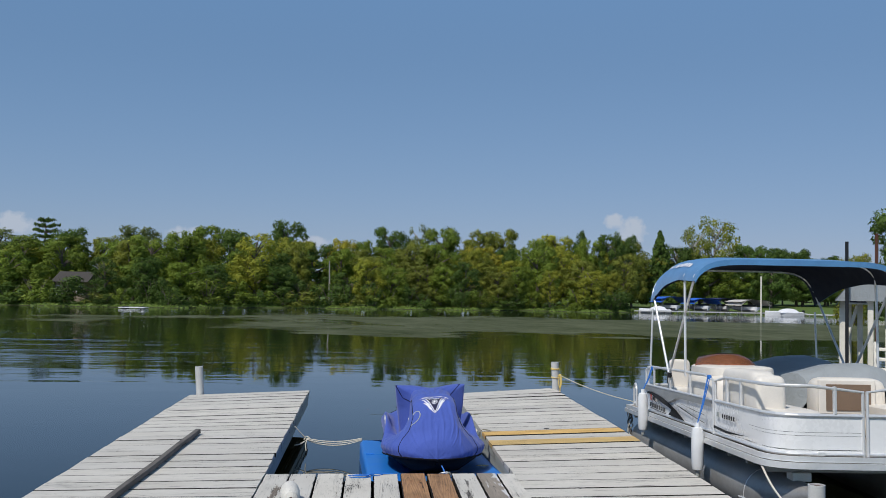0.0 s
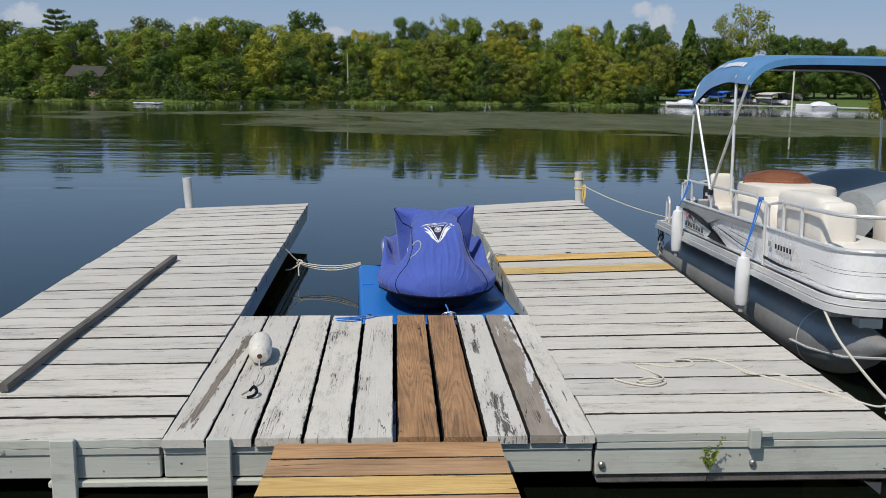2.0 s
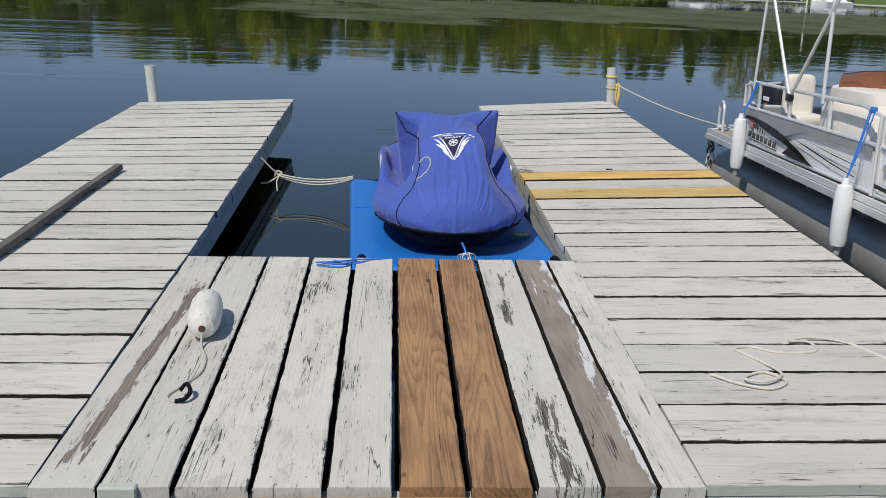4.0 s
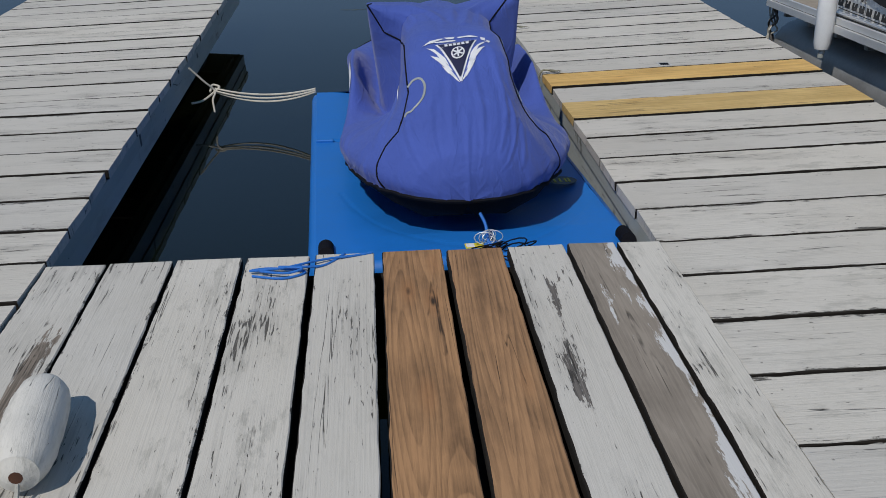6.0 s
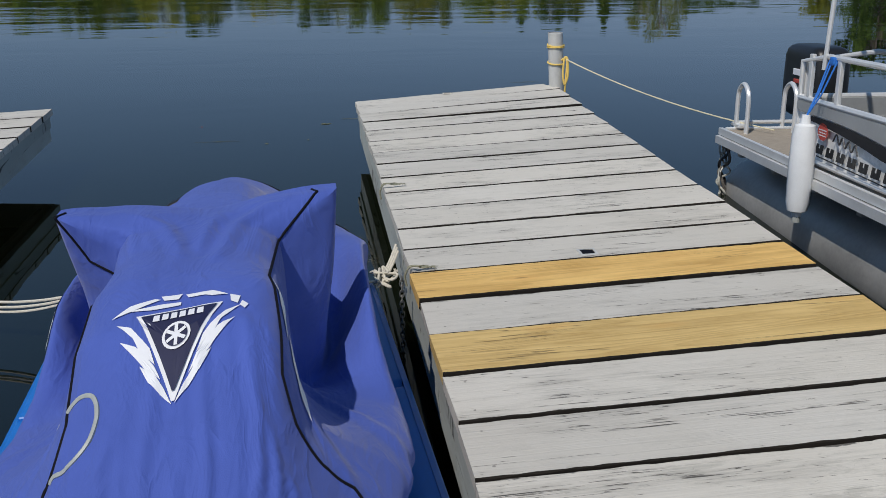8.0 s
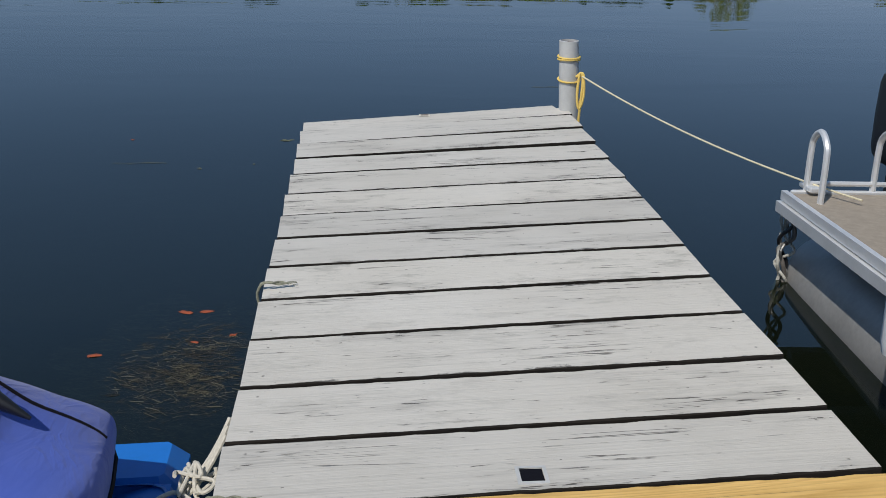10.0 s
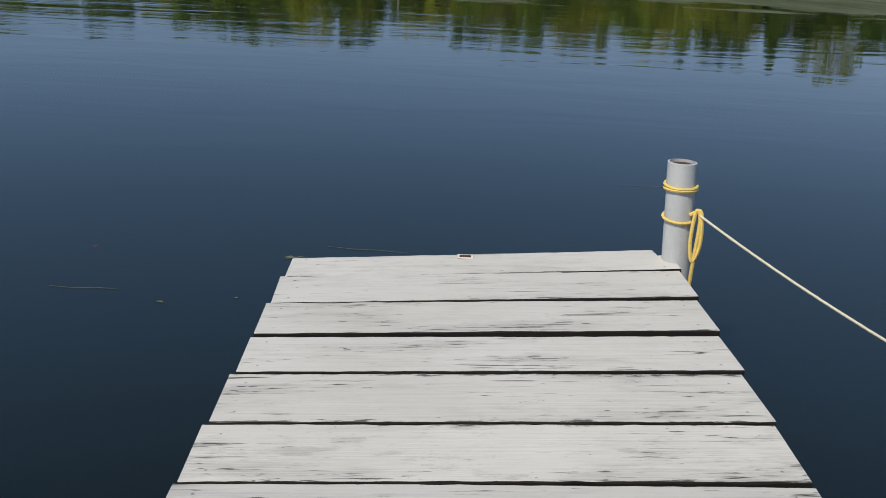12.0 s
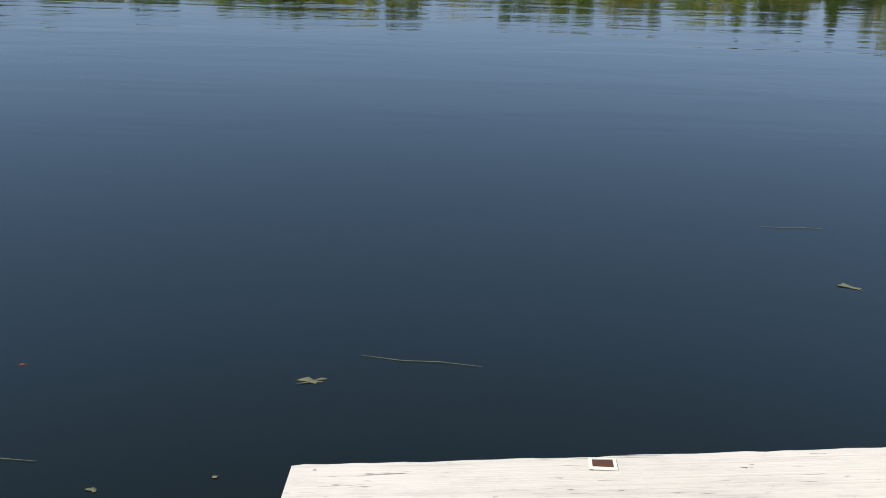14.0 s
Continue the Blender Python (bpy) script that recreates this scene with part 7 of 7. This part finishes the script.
for pts in ([(3.655, -0.190), (3.690, -0.140), (3.706, -0.075), (3.700, -0.060), (3.682, -0.10), (3.668, -0.130)], [(3.668, -0.150), (3.678, -0.05), (3.674, 0.0), (3.660, 0.0), (3.658, -0.08)],
            [(3.714, -0.06), (3.712, 0.0), (3.690, -0.01), (3.694, -0.05)], [(3.706, 0.01), (3.700, 0.085), (3.672, 0.13), (3.676, 0.085), (3.686, 0.065), (3.690, 0.02)],
            [(3.670, 0.135), (3.660, 0.165), (3.628, 0.160), (3.640, 0.140)], [(3.640, 0.172), (3.624, 0.192), (3.606, 0.182), (3.622, 0.166)]):
    patch(askew(edge_pts(pts, 3)), M_COVER_WHITE, 0.004, "print", "white lettering bar")
for y0, s0, y1, s1 in ((4.12, -0.40, 3.92, -0.42), (4.0, -0.38, 3.75, -0.40), (3.86, -0.42, 3.62, -0.43), (3.70, -0.40, 3.50, -0.43), (4.08, -0.43, 3.80, -0.46)):
    patch(edge_pts([(y0, s0), ((y0 + y1) / 2, (s0 + s1) / 2 - 0.012), (y1, s1), ((y0 + y1) / 2 + 0.02, (s0 + s1) / 2 + 0.010)]), M_COVER_WHITE, 0.005, "side_print", "white streaked side print")
patch(edge_pts([(4.70, -0.80), (4.53, -0.815), (4.34, -0.80), (4.30, -0.785), (4.42, -0.765), (4.62, -0.775)]), M_COVER_WHITE, 0.005, "side_print", "white oval side print")
for y0, s0, y1, s1 in ((3.84, 0.235, 3.66, 0.33), (3.70, 0.33, 3.58, 0.42), (3.64, 0.37, 3.52, 0.47)):
    patch(edge_pts([(y0, s0), ((y0 + y1) / 2 + 0.01, (s0 + s1) / 2 + 0.016), (y1, s1), ((y0 + y1) / 2 - 0.01, (s0 + s1) / 2 - 0.006)]), M_COVER_WHITE, 0.005, "side_print", "white streaked side print")
for sg in (-1, 1):
    a, b = Vector(cover_point(5.50, 0.33 * sg)), Vector(cover_point(5.48, 0.50 * sg))
    part("grab_handle", Mesh().tube([a, a.lerp(b, 0.4) + Vector((0.01 * sg, 0, 0.02)), b + Vector((0.05 * sg, -0.01, 0.02))], [0.030, 0.026, 0.005], 10), M_BLACK, ski, "black pointed grip", True)
    patch(edge_pts([(5.40, 0.42 * sg), (5.36, 0.47 * sg), (5.30, 0.44 * sg), (5.33, 0.40 * sg)]), M_REFLECT, 0.005, "side_print", "grey diamond print")
seam(along([(5.60, -0.75), (5.60, -0.4), (5.61, 0.0), (5.60, 0.4), (5.60, 0.75)]))
# bow eye, blue tie and winch cords
tie = part("bow_tie", Mesh().tube(smooth_path([(CX + 0.05, 3.06, 0.0), (CX + 0.07, 3.02, -0.04), (CX + 0.075, 2.96, -0.09), (CX + 0.10, 2.93, -0.10), (CX + 0.06, 2.95, -0.10), (CX + 0.11, 2.96, -0.095)]), 0.007, 6), M_ROPE_BLUE, ski, "blue tie rope")
part("shackle_ring", Mesh().tube([(CX + 0.085 + 0.026 * math.cos(a), 2.955 + 0.02 * math.sin(a), -0.10 + 0.026 * math.sin(a)) for a in (k * 0.5236 for k in range(13))], 0.0025, 6), M_ALU, ski, "steel ring")
knot_rng = random.Random(3)
for k in range(7):
    c = Vector((CX + 0.12 + knot_rng.uniform(-0.07, 0.10), 2.99 + knot_rng.uniform(-0.05, 0.03), -0.092 + knot_rng.uniform(0, 0.02)))
    r = knot_rng.uniform(0.03, 0.07)
    t = knot_rng.uniform(0, 3)
    cord = part("tie_cord", Mesh().tube([c + Vector((math.cos(a) * r, math.sin(a) * r * 0.6, 0.02 * math.sin(a + t))) for a in (i * 0.52 for i in range(13))], 0.0032, 5), M_PIPING, None, "looped black cord on the blue float", True)
    cord.matrix_world = TILT
    tagged(cord, category="rope", group="loops of cord on the float")
wire = Mesh()
for k in range(5):
    t, r = knot_rng.uniform(0, 3), knot_rng.uniform(0.03, 0.05)
    c = Vector((CX + 0.075 + knot_rng.uniform(-0.02, 0.02), 2.965 + knot_rng.uniform(-0.02, 0.02), -0.072))
    wire.tube([c + Vector((math.cos(a) * r * math.cos(t), math.cos(a) * r * math.sin(t) * 0.6, math.sin(a) * r * 0.6)) for a in (i * 0.52 for i in range(13))], 0.0022, 5)
part("wire_loops", wire, M_ALU, ski, "coiled steel wire loops", True)


# ---- plank by plank ----
def plank_row(dock, x0, x1, seams, material, name="plank", dip=None, skew=None, special=(), notch=0.0):
    length = x1 - x0
    rng = random.Random(int(abs(x0) * 100))
    last = len(seams) - 2
    for i, (near, far) in enumerate(zip(seams, seams[1:])):
        y, fresh = (near + far) / 2, i in special
        za, zb = (dip(x0, y), dip(x1, y)) if dip else (0.0, 0.0)
        ya, yb = (y + skew(x0, y), y + skew(x1, y)) if skew else (y, y)
        end = notch and i == last
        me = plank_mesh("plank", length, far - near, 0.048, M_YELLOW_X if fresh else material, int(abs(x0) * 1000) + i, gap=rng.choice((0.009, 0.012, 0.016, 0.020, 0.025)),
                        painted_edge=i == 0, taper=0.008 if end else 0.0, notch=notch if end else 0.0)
        ob = new(name, me)
        ob.parent = dock
        lift = 0.004 if fresh else rng.uniform(-0.004, 0.003)
        ob.matrix_local = pose((x0 + x1) / 2 + rng.uniform(-0.006, 0.006), (ya + yb) / 2, (za + zb) / 2 + lift, rng.uniform(-0.35, 0.35),
                               math.degrees(math.atan2(za - zb, length)), math.degrees(math.atan2(yb - ya, length)) + (0.0 if end else rng.uniform(-0.12, 0.12)))
        if fresh:
            tagged(ob, "new yellow lumber plank")


plank_row(west, WEST[0], WEST[1], WEST_SEAMS, M_PLANK_X, dip=west_dip)
plank_row(east, EAST[0], EAST[1], EAST_SEAMS, M_PLANK_X, dip=east_rise, skew=east_skew, special=(13, 15), notch=0.065)

# cross dock: ten planks lying lengthwise, of different wear
MID = ((-2.452, -2.215, "p"), (-2.205, -1.955, "w"), (-1.94, -1.68, "w"), (-1.665, -1.415, "w"), (-1.395, -1.16, "w"), (-1.132, -0.892, "b"), (-0.872, -0.645, "b"),
       (-0.625, -0.392, "r"), (-0.380, -0.185, "g"), (-0.174, 0.002, "w"))
for k, (a, b, wear) in enumerate(MID):
    mat = {"p": M_PLANK_PEELED_Y, "r": M_PLANK_RUBBED_Y, "w": M_PLANK_WORN_Y, "b": M_BROWN_Y, "g": M_GREY_Y}[wear]
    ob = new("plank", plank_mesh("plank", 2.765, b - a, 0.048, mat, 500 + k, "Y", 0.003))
    ob.parent = middle
    ob.matrix_local = pose((a + b) / 2 - 0.004, NEAR + 1.372, 0.002 * (k % 3), 0, 0, 0)
    if wear != "w":
        tagged(ob, {"b": "brown stained plank", "g": "bare weathered grey plank with a painted end", "p": "white plank with a strip of paint peeled off", "r": "white plank with the paint rubbed thin"}[wear])

# gangway boards
for k in range(13):
    mat = M_BROWN_X if k < 2 else M_YELLOW_X if k % 3 else M_BROWN_X
    ob = new("board", plank_mesh("board", 1.25, 0.285, 0.042, mat, 600 + k, "X", 0.006))
    ob.parent = gangway
    ob.matrix_local = pose(0, -0.15 - 0.29 * k, 0, 0, 0, 0)
